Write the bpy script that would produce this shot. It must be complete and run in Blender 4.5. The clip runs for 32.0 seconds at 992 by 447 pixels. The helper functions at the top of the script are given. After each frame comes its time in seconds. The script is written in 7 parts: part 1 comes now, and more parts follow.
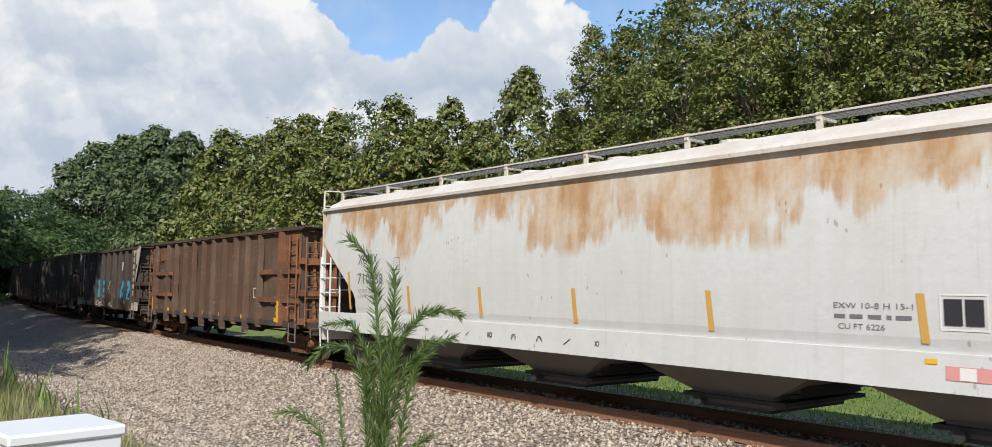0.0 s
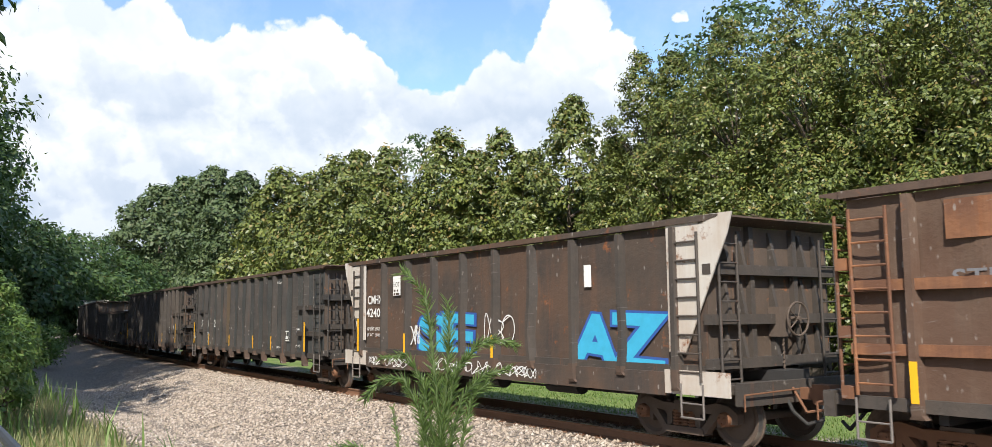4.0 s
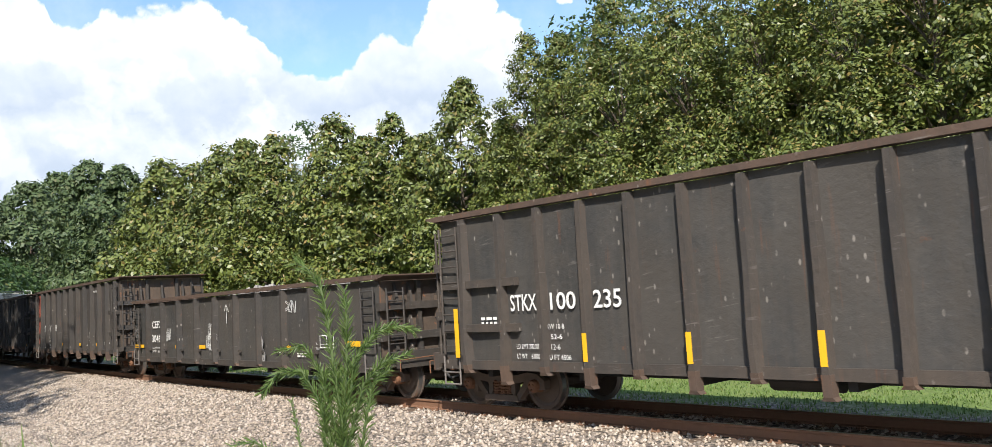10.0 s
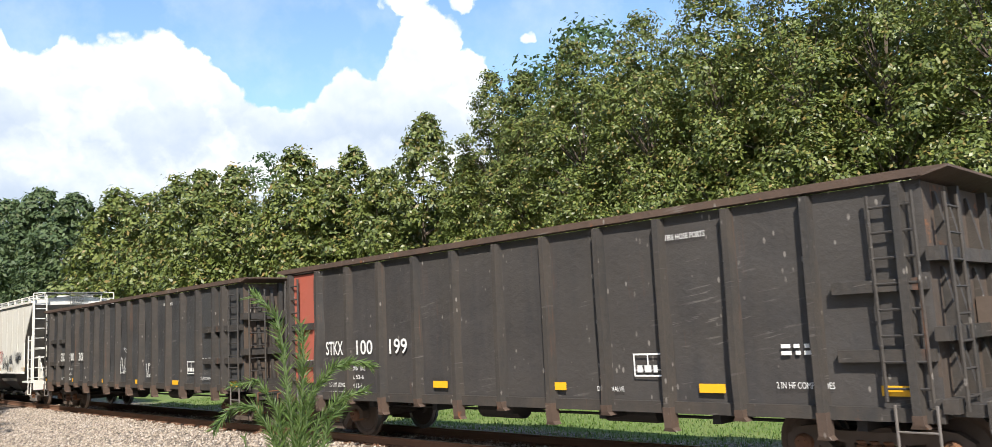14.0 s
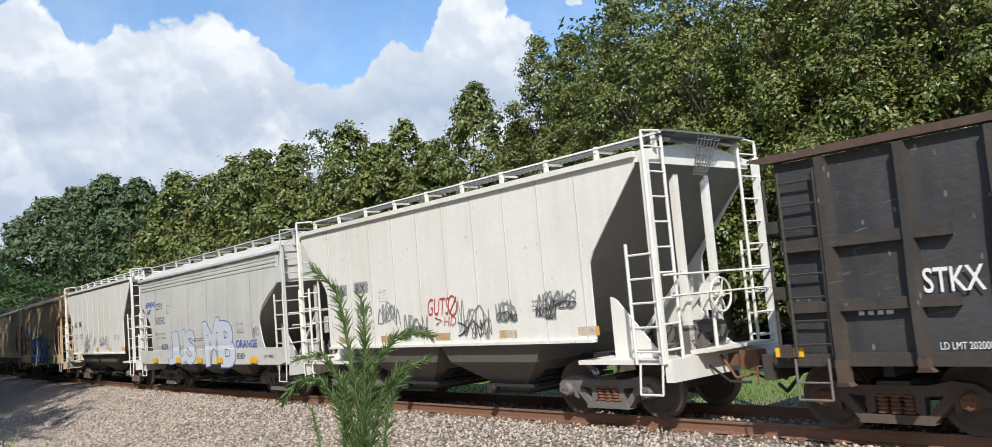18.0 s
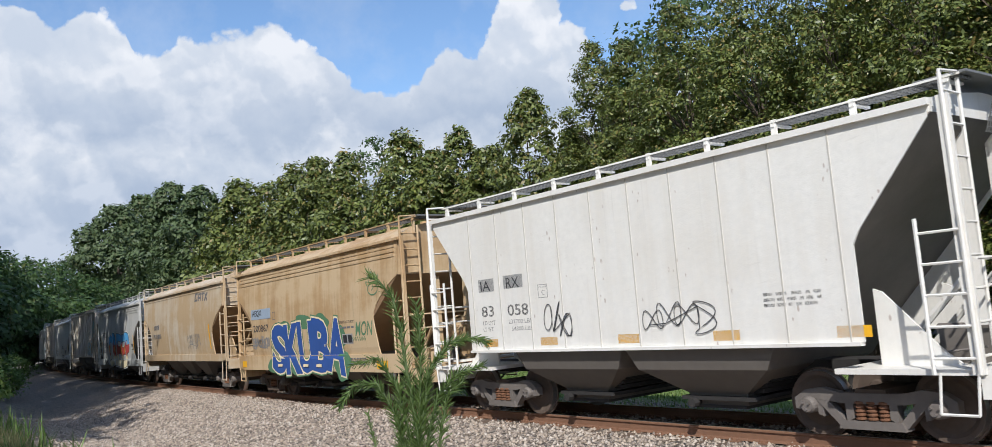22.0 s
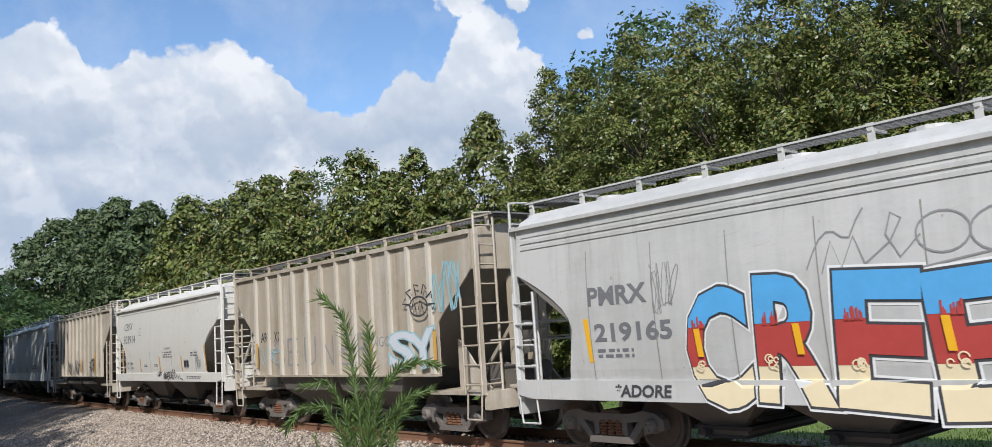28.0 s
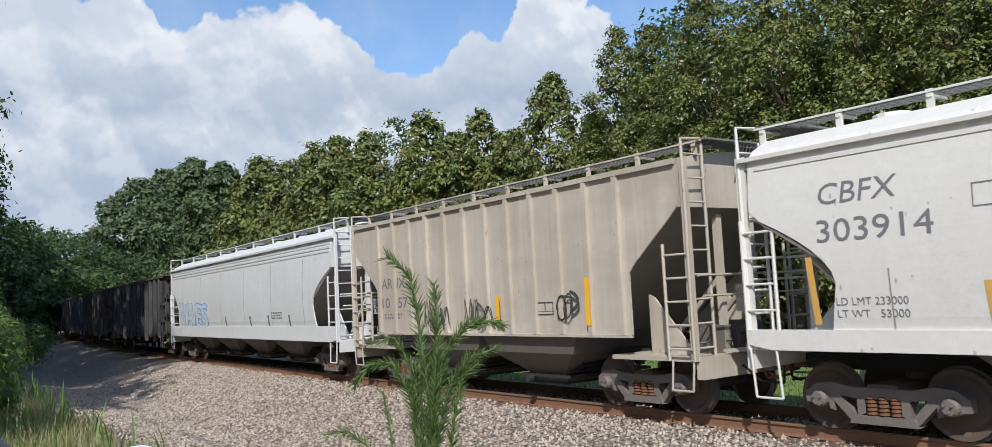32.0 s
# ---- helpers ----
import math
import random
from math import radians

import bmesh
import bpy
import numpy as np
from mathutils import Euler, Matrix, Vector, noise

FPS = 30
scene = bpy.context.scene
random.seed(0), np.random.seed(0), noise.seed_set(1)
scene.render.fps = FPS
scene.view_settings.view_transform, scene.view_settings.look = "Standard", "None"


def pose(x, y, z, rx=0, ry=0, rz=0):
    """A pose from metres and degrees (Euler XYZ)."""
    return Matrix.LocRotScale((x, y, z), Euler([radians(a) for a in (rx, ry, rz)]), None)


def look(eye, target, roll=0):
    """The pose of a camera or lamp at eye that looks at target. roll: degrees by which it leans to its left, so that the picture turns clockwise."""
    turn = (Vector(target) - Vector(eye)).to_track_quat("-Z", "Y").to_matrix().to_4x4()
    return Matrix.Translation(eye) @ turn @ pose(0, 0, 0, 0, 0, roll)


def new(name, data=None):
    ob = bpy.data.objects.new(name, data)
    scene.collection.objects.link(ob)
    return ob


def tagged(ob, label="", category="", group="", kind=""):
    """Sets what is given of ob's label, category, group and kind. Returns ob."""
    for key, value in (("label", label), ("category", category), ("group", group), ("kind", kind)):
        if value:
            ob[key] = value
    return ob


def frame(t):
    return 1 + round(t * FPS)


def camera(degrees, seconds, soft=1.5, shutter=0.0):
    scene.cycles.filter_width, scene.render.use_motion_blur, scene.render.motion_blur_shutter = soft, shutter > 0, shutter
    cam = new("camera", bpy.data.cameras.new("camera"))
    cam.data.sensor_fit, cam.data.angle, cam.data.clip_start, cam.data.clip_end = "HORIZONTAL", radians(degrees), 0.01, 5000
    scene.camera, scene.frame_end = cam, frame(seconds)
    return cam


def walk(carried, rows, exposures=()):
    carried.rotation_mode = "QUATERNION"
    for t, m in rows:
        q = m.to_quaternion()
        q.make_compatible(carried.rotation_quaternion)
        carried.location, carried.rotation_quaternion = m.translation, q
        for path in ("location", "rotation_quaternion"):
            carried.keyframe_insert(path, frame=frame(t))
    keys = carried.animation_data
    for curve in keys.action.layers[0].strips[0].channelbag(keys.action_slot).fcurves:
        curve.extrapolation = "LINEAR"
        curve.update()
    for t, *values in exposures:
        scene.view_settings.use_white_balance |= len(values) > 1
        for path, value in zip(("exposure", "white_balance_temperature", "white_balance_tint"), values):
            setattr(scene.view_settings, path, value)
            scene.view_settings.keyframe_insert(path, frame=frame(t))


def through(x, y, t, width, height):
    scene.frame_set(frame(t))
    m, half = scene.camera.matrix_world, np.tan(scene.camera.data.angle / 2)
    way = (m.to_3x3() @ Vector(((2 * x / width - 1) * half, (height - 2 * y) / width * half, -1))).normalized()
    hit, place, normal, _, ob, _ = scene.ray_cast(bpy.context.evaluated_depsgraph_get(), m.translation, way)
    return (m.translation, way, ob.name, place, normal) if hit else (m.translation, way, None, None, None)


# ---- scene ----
# ---- camera: hand-held at one spot, turning only ----
cam = camera(61.0, 32.0, 0.75, 0.06)
EYE = 2.09
ROWS = [
    (0.0, -0.64, 4.30, -0.78),
    (0.5, 0.98, 5.15, -0.90),
    (1.0, 1.44, 6.79, -0.15),
    (1.5, 1.16, 5.39, -1.28),
    (2.0, 1.43, 5.49, -0.80),
    (2.5, 2.01, 5.61, -0.30),
    (3.0, 2.69, 6.00, -0.10),
    (3.5, 3.22, 6.31, 0.32),
    (5.5, 1.78, 5.06, 2.00),
    (6.0, 0.57, 3.85, 0.91),
    (6.5, 1.54, 4.50, 0.91),
    (7.0, 1.87, 4.03, 1.46),
    (7.5, 2.13, 4.88, 2.81),
    (8.0, -0.14, 5.32, 3.35),
    (8.5, -2.26, 6.13, 4.39),
    (9.0, -2.40, 5.58, 4.29),
    (9.5, -3.17, 5.30, 4.28),
    (10.0, -3.90, 4.93, 3.57),
    (10.5, -4.44, 4.81, 3.34),
    (11.0, -5.32, 7.15, 4.11),
    (11.5, -5.19, 8.04, 3.73),
    (12.0, -6.26, 8.13, 3.93),
    (12.5, -6.12, 8.03, 3.49),
    (13.0, -6.77, 7.79, 3.77),
    (13.5, -6.98, 7.31, 3.16),
    (15.5, -5.40, 7.08, 2.95),
    (16.0, -4.93, 6.56, 3.20),
    (16.5, -4.19, 6.64, 3.43),
    (17.0, -5.57, 5.32, 4.30),
    (17.5, -6.60, 4.87, 4.36),
    (18.0, -2.75, 5.26, 4.91),
    (18.5, -0.01, 4.94, 4.96),
    (19.0, 3.17, 4.90, 5.25),
    (19.5, 4.78, 4.77, 4.38),
    (20.0, 5.93, 4.52, 3.75),
    (20.5, 5.24, 4.98, 3.65),
    (21.0, 3.60, 5.93, 3.81),
    (21.5, 1.75, 6.13, 3.31),
    (22.0, 0.94, 5.99, 4.64),
    (22.5, 0.45, 6.23, 5.34),
    (23.0, 1.50, 7.25, 6.33),
    (23.5, 2.27, 6.74, 5.35),
    (24.0, 2.38, 7.45, 5.53),
    (24.5, 2.46, 8.49, 6.00),
    (25.0, 3.70, 8.67, 7.12),
    (25.5, 4.52, 7.73, 6.33),
    (27.5, -1.52, 7.39, 3.97),
    (28.0, -2.31, 7.35, 3.75),
    (28.5, -1.60, 7.01, 3.33),
    (29.0, -3.31, 5.76, 2.46),
    (29.5, -2.87, 6.49, 2.48),
    (30.0, -3.59, 6.77, 2.75),
    (30.5, -3.80, 6.43, 2.19),
    (31.0, -2.61, 6.03, 1.78),
    (31.5, 0.50, 5.71, 1.89),
    (32.0, 2.09, 4.96, 2.89),
]
STOPS = [(0.0, -0.05, 6530, 10), (1.0, -0.06, 6500, 10), (1.6, 0.06, 6500, 10), (3.0, 0.36, 6520, 10), (6.0, 0.42, 6480, 10), (7.0, 0.58, 6480, 10), (8.0, 0.44, 6480, 10), (13.0, 0.46, 6480, 10), (16.0, 0.4, 6530, 9), (17.0, 0.18, 6340, 10), (18.0, 0.0, 6180, 10), (19.0, -0.17, 6090, 11), (24.0, -0.13, 6080, 11), (28.0, -0.12, 6120, 11), (29.0, -0.06, 6140, 11), (31.0, -0.18, 6090, 11), (32.0, -0.18, 6090, 11)]
walk(cam, [(t, pose(0, 0, EYE, 90 + pitch, roll, yaw)) for t, yaw, pitch, roll in ROWS], STOPS)

# ---- the railway line: a circle about CX, CY; s runs away from the viewer along it ----
CX, CY, RAD, TH0 = 609.05, 485.44, 767.13, -2.474303


def on_line(s, off=0.0, z=0.0):
    """A point s metres along the line, off metres to the viewer's side of its middle."""
    a = TH0 - s / RAD
    return Vector((CX + (RAD + off) * math.cos(a), CY + (RAD + off) * math.sin(a), z))


def line_pose(s, off=0.0, z=0.0):
    """x forward (the way the cars go), y away from the viewer."""
    p = on_line(s, off, z)
    return pose(p.x, p.y, z, 0, 0, math.degrees(TH0 - s / RAD) + 90)


def gone(t):
    """Metres that the cars have rolled after t seconds."""
    return 7.41 * t - 0.0044 * t * t - 0.86


def side_of(x, y):
    """Signed distance from the middle of the line, positive on the viewer's side."""
    return math.hypot(x - CX, y - CY) - RAD


def from_bearing(bearing, off):
    """The point on the line's parallel at off that is seen at that bearing."""
    b = math.radians(bearing)
    u = Vector((math.sin(b), math.cos(b)))
    c = Vector((CX, CY))
    d = u.dot(c)
    q = (RAD + off) ** 2 - (c.length_squared - d * d)
    return u * (d - math.sqrt(max(q, 0.0)))


# ---- daylight ----
SUN_AZ, SUN_EL = 186.0, 42.0
sun_data = bpy.data.lights.new("sun", "SUN")
sun_data.energy, sun_data.angle, sun_data.color = 5.0, radians(0.53), (1.0, 0.94, 0.84)
sun = new("sun", sun_data)
sa, se = radians(SUN_AZ), radians(SUN_EL)
SUN_DIR = Vector((math.sin(sa) * math.cos(se), math.cos(sa) * math.cos(se), math.sin(se)))
sun.matrix_world = look(SUN_DIR * 100, (0, 0, 0))


def link(tree, a, b):
    tree.links.new(a, b)


def node(tree, kind, **given):
    """A node; keywords that name inputs (with _ for space) are set or linked, the rest are attributes."""
    n = tree.nodes.new(kind)
    for key, value in given.items():
        if key.startswith("i_"):
            slot = n.inputs[int(key[2:])]
        else:
            slot = n.inputs.get(key.replace("_", " "))
        if slot is None:
            setattr(n, key, value)
        elif isinstance(value, bpy.types.NodeSocket):
            tree.links.new(value, slot)
        else:
            slot.default_value = value
    return n


def maths(tree, op, a, b=0.0, c=0.0, clamp=False):
    n = node(tree, "ShaderNodeMath", i_0=a, i_1=b, i_2=c)
    n.operation, n.use_clamp = op, clamp
    return n.outputs[0]


def ramp(tree, fac, stops, mode="LINEAR"):
    n = node(tree, "ShaderNodeValToRGB", Fac=fac)
    n.color_ramp.interpolation = mode
    e = n.color_ramp.elements
    while len(e) < len(stops):
        e.new(0.5)
    for k, (p, c) in zip(e, stops):
        k.position = p
        k.color = (c, c, c, 1) if isinstance(c, (int, float)) else (*c, 1)
    return n.outputs[0]


def mix(tree, fac, a, b, blend="MIX"):
    n = tree.nodes.new("ShaderNodeMix")
    n.data_type, n.blend_type = "RGBA", blend
    for slot, v in ((n.inputs[0], fac), (n.inputs[6], a), (n.inputs[7], b)):
        if isinstance(v, bpy.types.NodeSocket):
            tree.links.new(v, slot)
        elif isinstance(v, tuple):
            slot.default_value = (*v, 1)
        else:
            slot.default_value = v
    return n.outputs[2]


def build_sky():
    w = bpy.data.worlds.new("sky")
    scene.world = w
    w.use_nodes = True
    t = w.node_tree
    t.nodes.clear()
    sky = node(t, "ShaderNodeTexSky")
    sky.sky_type, sky.sun_disc = "NISHITA", False
    sky.sun_elevation, sky.sun_rotation = radians(SUN_EL), radians(SUN_AZ)
    sky.air_density, sky.dust_density, sky.ozone_density = 1.0, 0.6, 1.6
    co = node(t, "ShaderNodeTexCoord").outputs["Generated"]
    axes = node(t, "ShaderNodeSeparateXYZ", i_0=co)
    bearing = maths(t, "MULTIPLY", maths(t, "ARCTAN2", axes.outputs[0], axes.outputs[1]), 57.29578)
    height = maths(t, "MULTIPLY", maths(t, "ARCSINE", axes.outputs[2]), 57.29578)
    flat_co = node(t, "ShaderNodeCombineXYZ", i_0=bearing, i_1=height).outputs[0]
    warp = node(t, "ShaderNodeTexNoise", Vector=flat_co, Scale=0.35, Detail=6.0, Roughness=0.6)
    shift = node(t, "ShaderNodeVectorMath", i_0=warp.outputs["Color"], i_1=(0.5, 0.5, 0.5))
    shift.operation = "SUBTRACT"
    far = node(t, "ShaderNodeVectorMath", i_0=shift.outputs[0], i_3=2.0)
    far.operation = "SCALE"
    moved = node(t, "ShaderNodeVectorMath", i_0=flat_co, i_1=far.outputs[0])
    moved.operation = "ADD"

    def billow(at, scale, detail):
        v = node(t, "ShaderNodeTexVoronoi", Vector=at, Scale=scale, Detail=detail, Roughness=0.46, Lacunarity=2.2)
        v.feature = "SMOOTH_F1"
        v.inputs["Smoothness"].default_value = 0.25
        return maths(t, "SUBTRACT", 1.0, v.outputs["Distance"])

    lump = billow(moved.outputs[0], 0.24, 3.0)

    def lit_side(scale, detail, step):
        """How much a puff faces the sun: its height less that of what lies towards the light."""
        at = node(t, "ShaderNodeVectorMath", i_0=moved.outputs[0], i_1=(0.35 * step, step, 0.0))
        at.operation = "ADD"
        return maths(t, "SUBTRACT", billow(moved.outputs[0], scale, detail), billow(at.outputs[0], scale, detail))

    relief = maths(t, "ADD", maths(t, "MULTIPLY", lit_side(0.13, 1.0, 1.6), 0.75), maths(t, "MULTIPLY", lit_side(0.36, 2.0, 0.55), 0.3))
    # the tops of the cumulus, as heights over the bearings
    tops = [(-60, 17), (-33, 18.2), (-30.2, 19.8), (-27.6, 18.4), (-26, 20.3), (-24, 19.8), (-22.8, 17.2), (-20, 18.6), (-16.5, 18.8), (-12, 18.2), (-9, 15.8), (-5.6, 15.9), (-3.4, 17.4), (-1, 17.4), (2, 16.5), (6, 16), (12, 13), (60, 15)]
    ledge = node(t, "ShaderNodeFloatCurve", Value=maths(t, "ADD", maths(t, "DIVIDE", bearing, 120.0), 0.5, clamp=True))
    pts = ledge.mapping.curves[0].points
    while len(pts) < len(tops):
        pts.new(0.5, 0.5)
    for q, (b, e) in zip(pts, tops):
        q.location, q.handle_type = ((b + 60) / 120, e / 30), "AUTO"
    ledge.mapping.update()
    top = maths(t, "ADD", maths(t, "MULTIPLY", ledge.outputs[0], 30.0), 1.3)
    depth = maths(t, "MULTIPLY", maths(t, "SUBTRACT", top, height), 0.4)
    # a pillar of cloud and a small puff beside it
    for b, e, r in ((3.0, 19.6, 3.4), (1.4, 22.6, 2.6), (5.4, 22.3, 2.2), (4.0, 26.0, 3.6), (9.6, 19.4, 1.5), (10.2, 20.8, 1.3), (5.8, 17.5, 2.6), (2.0, 17.0, 3.0)):
        d = node(t, "ShaderNodeVectorMath", i_0=moved.outputs[0], i_1=(b, e, 0.0))
        d.operation = "DISTANCE"
        depth = maths(t, "MAXIMUM", depth, maths(t, "MULTIPLY", maths(t, "SUBTRACT", r, d.outputs["Value"]), 0.45))
    edge = maths(t, "ADD", depth, maths(t, "MULTIPLY", maths(t, "SUBTRACT", lump, 0.36), 1.05))
    cover = ramp(t, edge, [(0.0, 0.0), (0.2, 1.0)], "EASE")
    veil = node(t, "ShaderNodeTexNoise", Vector=flat_co, Scale=0.11, Detail=6.0, Roughness=0.6).outputs["Fac"]
    cover = maths(t, "MAXIMUM", cover, ramp(t, veil, [(0.45, 0.0), (0.8, 0.4)]))
    wide = node(t, "ShaderNodeTexNoise", Vector=flat_co, Scale=0.16, Detail=6.0, Roughness=0.6).outputs["Fac"]
    tone = maths(t, "DIVIDE", maths(t, "ADD", height, maths(t, "MULTIPLY", maths(t, "SUBTRACT", wide, 0.5), 9.0)), 24.0)
    cloud = ramp(t, tone, [(0.20, (0.66, 0.72, 0.81)), (0.38, (0.72, 0.77, 0.84)), (0.475, (0.95, 0.955, 0.96)), (0.54, (0.72, 0.77, 0.84)), (0.62, (0.83, 0.86, 0.90)), (0.72, (0.97, 0.975, 0.98)), (0.9, (1.0, 1.0, 1.0))])
    shade = ramp(t, relief, [(0.0, (0.80, 0.84, 0.89)), (0.16, (1.0, 1.0, 1.0))])
    shade = mix(t, ramp(t, maths(t, "ADD", relief, 0.18), [(0.0, 1.0), (0.2, 0.0)]), shade, (0.70, 0.76, 0.84))
    cloud = mix(t, 1.0, cloud, shade, "MULTIPLY")
    shine = 1.0
    lit = node(t, "ShaderNodeBackground", Color=cloud, Strength=shine)
    tint = mix(t, 1.0, sky.outputs[0], (0.95, 1.02, 1.06), "MULTIPLY")
    blue = node(t, "ShaderNodeBackground", Color=tint, Strength=0.17)
    both = node(t, "ShaderNodeMixShader", i_0=cover, i_1=blue.outputs[0], i_2=lit.outputs[0])
    out = node(t, "ShaderNodeOutputWorld", Surface=both.outputs[0])


build_sky()
# ---- materials ----
MATS = {}


def material(name):
    m = bpy.data.materials.new(name)
    m.use_nodes = True
    t = m.node_tree
    t.nodes.clear()
    b = node(t, "ShaderNodeBsdfPrincipled")
    out = node(t, "ShaderNodeOutputMaterial", Surface=b.outputs[0])
    MATS[name] = m
    return m, t, b


def bumped(t, b, height, strength=0.3, distance=0.01):
    n = node(t, "ShaderNodeBump", Height=height, Strength=strength, Distance=distance)
    t.links.new(n.outputs[0], b.inputs["Normal"])


def noise_of(t, co, scale, detail=5.0, rough=0.6, stretch=None):
    if stretch:
        mp = node(t, "ShaderNodeMapping", Vector=co, Scale=stretch)
        co = mp.outputs[0]
    return node(t, "ShaderNodeTexNoise", Vector=co, Scale=scale, Detail=detail, Roughness=rough).outputs["Fac"]


def paint(name, base, dirt, rust=(0.20, 0.075, 0.03), dirty=0.5, rusty=0.2, rough=0.55, streak=0.5, seed=0.0, top_rust=None, alt=None, drips=0.35):
    """Weathered car paint: grime, rain streaks, rust spots; top_rust = (low, high) puts big rust curtains between these heights."""
    m, t, b = material(name)
    co = node(t, "ShaderNodeTexCoord").outputs["Object"]
    mv = node(t, "ShaderNodeMapping", Vector=co, Location=(seed * 7.3, seed * 3.1, seed * 1.7)).outputs[0]
    big = noise_of(t, mv, 0.55, 6, 0.62)
    fine = noise_of(t, mv, 9.0, 6, 0.65)
    run = noise_of(t, mv, 1.0, 5, 0.6, (3.2, 3.2, 0.22))
    grime = maths(t, "ADD", maths(t, "MULTIPLY", big, 0.6), maths(t, "MULTIPLY", run, streak))
    grime = maths(t, "ADD", grime, maths(t, "MULTIPLY", fine, 0.25))
    g = ramp(t, grime, [(max(0.0, 0.72 - 0.25 * dirty), 0.0), (1.02, 1.0)])
    g = maths(t, "MULTIPLY", g, min(1.0, dirty * 1.5))
    tint = mix(t, fine, tuple(c * 0.86 for c in base), tuple(min(1.0, c * 1.1) for c in base))
    col = mix(t, g, tint, dirt)
    if alt:
        patch = noise_of(t, mv, 0.5, 5, 0.65, (0.55, 0.55, 1.3))
        runs = noise_of(t, mv, 1.0, 6, 0.65, (2.2, 2.2, 0.16))
        k = ramp(t, maths(t, "ADD", maths(t, "MULTIPLY", patch, 0.6), maths(t, "MULTIPLY", runs, 0.5)), [(0.49, 0.0), (0.60, 0.9)])
        col = mix(t, k, col, alt)
    drip = ramp(t, noise_of(t, mv, 1.0, 4, 0.6, (11.0, 11.0, 0.4)), [(0.58, 0.0), (0.70, 1.0)])
    drip = maths(t, "MULTIPLY", drip, maths(t, "MULTIPLY", ramp(t, noise_of(t, mv, 0.8, 3), [(0.4, 0.1), (0.65, 1.0)]), drips))
    col = mix(t, drip, col, tuple(c * 0.55 for c in dirt))
    scuff = ramp(t, noise_of(t, mv, 1.0, 6, 0.75, (1.2, 1.2, 9.0)), [(0.66, 0.0), (0.74, 0.35)])
    col = mix(t, maths(t, "MULTIPLY", scuff, dirty), col, tuple(min(1.0, c * 1.5 + 0.02) for c in dirt))
    spot = noise_of(t, mv, 2.6, 8, 0.72)
    r = ramp(t, spot, [(0.72 - 0.2 * rusty, 0.0), (0.8 - 0.2 * rusty, 1.0)])
    r = maths(t, "MULTIPLY", r, min(1.0, rusty * 2.0))
    rc = mix(t, noise_of(t, mv, 14, 4), tuple(c * 0.6 for c in rust), tuple(min(1, c * 1.5) for c in rust))
    col = mix(t, r, col, rc)
    bleed = ramp(t, noise_of(t, mv, 1.0, 5, 0.7, (6.0, 6.0, 0.3)), [(0.60, 0.0), (0.72, 1.0)])
    bleed = maths(t, "MULTIPLY", bleed, ramp(t, noise_of(t, mv, 1.3, 3), [(0.42, 0.0), (0.6, min(0.75, rusty * 1.6))]))
    col = mix(t, bleed, col, rc)
    if top_rust:
        lo, hi = top_rust
        z = node(t, "ShaderNodeSeparateXYZ", i_0=co).outputs[2]
        patch = noise_of(t, mv, 1.0, 4, 0.6, (0.75, 0.75, 0.35))
        curtain = noise_of(t, mv, 1.0, 6, 0.7, (6.0, 6.0, 0.45))
        depth = maths(t, "DIVIDE", maths(t, "SUBTRACT", z, lo), hi - lo)
        hang = maths(t, "ADD", depth, maths(t, "MULTIPLY", maths(t, "SUBTRACT", curtain, 0.5), 0.9))
        hang = maths(t, "ADD", hang, maths(t, "MULTIPLY", maths(t, "SUBTRACT", patch, 0.5), 4.2))
        k = maths(t, "MULTIPLY", ramp(t, hang, [(0.30, 0.0), (0.52, 0.8), (0.9, 0.9)]), ramp(t, depth, [(0.0, 0.0), (0.12, 1.0), (0.86, 1.0), (0.93, 0.35)]))
        blot = noise_of(t, mv, 1.3, 6, 0.65, (1.0, 1.0, 0.6))
        k = maths(t, "MULTIPLY", k, ramp(t, blot, [(0.34, 0.35), (0.58, 1.0)]))
        col = mix(t, k, col, mix(t, ramp(t, maths(t, "ADD", maths(t, "MULTIPLY", blot, 0.6), maths(t, "MULTIPLY", curtain, 0.4)), [(0.36, 0.0), (0.62, 1.0)]), (0.62, 0.43, 0.23), (0.42, 0.21, 0.07)))
    dark = max(base) < 0.3
    nick = node(t, "ShaderNodeTexVoronoi", Vector=node(t, "ShaderNodeMapping", Vector=mv, Scale=(1.0, 1.0, 0.45)).outputs[0], Scale=9.0)
    chip = maths(t, "MULTIPLY", ramp(t, nick.outputs["Distance"], [(0.13, 1.0), (0.2, 0.0)]), ramp(t, noise_of(t, mv, 1.6, 4, 0.7), [(0.52 if dark else 0.57, 0.0), (0.6, 1.0)]))
    col = mix(t, maths(t, "MULTIPLY", chip, 0.7 if dark else 0.45), col, (0.30, 0.27, 0.24) if dark else rust)
    line = ramp(t, noise_of(t, node(t, "ShaderNodeMapping", Vector=mv, Rotation=(0.0, 0.15, 0.0)).outputs[0], 1.0, 3, 0.5, (2.0, 2.0, 26.0)), [(0.63, 0.0), (0.665, 0.4 if dark else 0.12)])
    line = maths(t, "MULTIPLY", line, ramp(t, noise_of(t, mv, 0.7, 4, 0.7), [(0.5, 0.0), (0.62, 1.0)]))
    col = mix(t, line, col, (0.22, 0.20, 0.18) if dark else tuple(c * 0.6 for c in dirt))
    t.links.new(col, b.inputs["Base Color"])
    b.inputs["Roughness"].default_value = rough
    h = maths(t, "ADD", fine, maths(t, "MULTIPLY", noise_of(t, mv, 0.9, 2), 3.0))
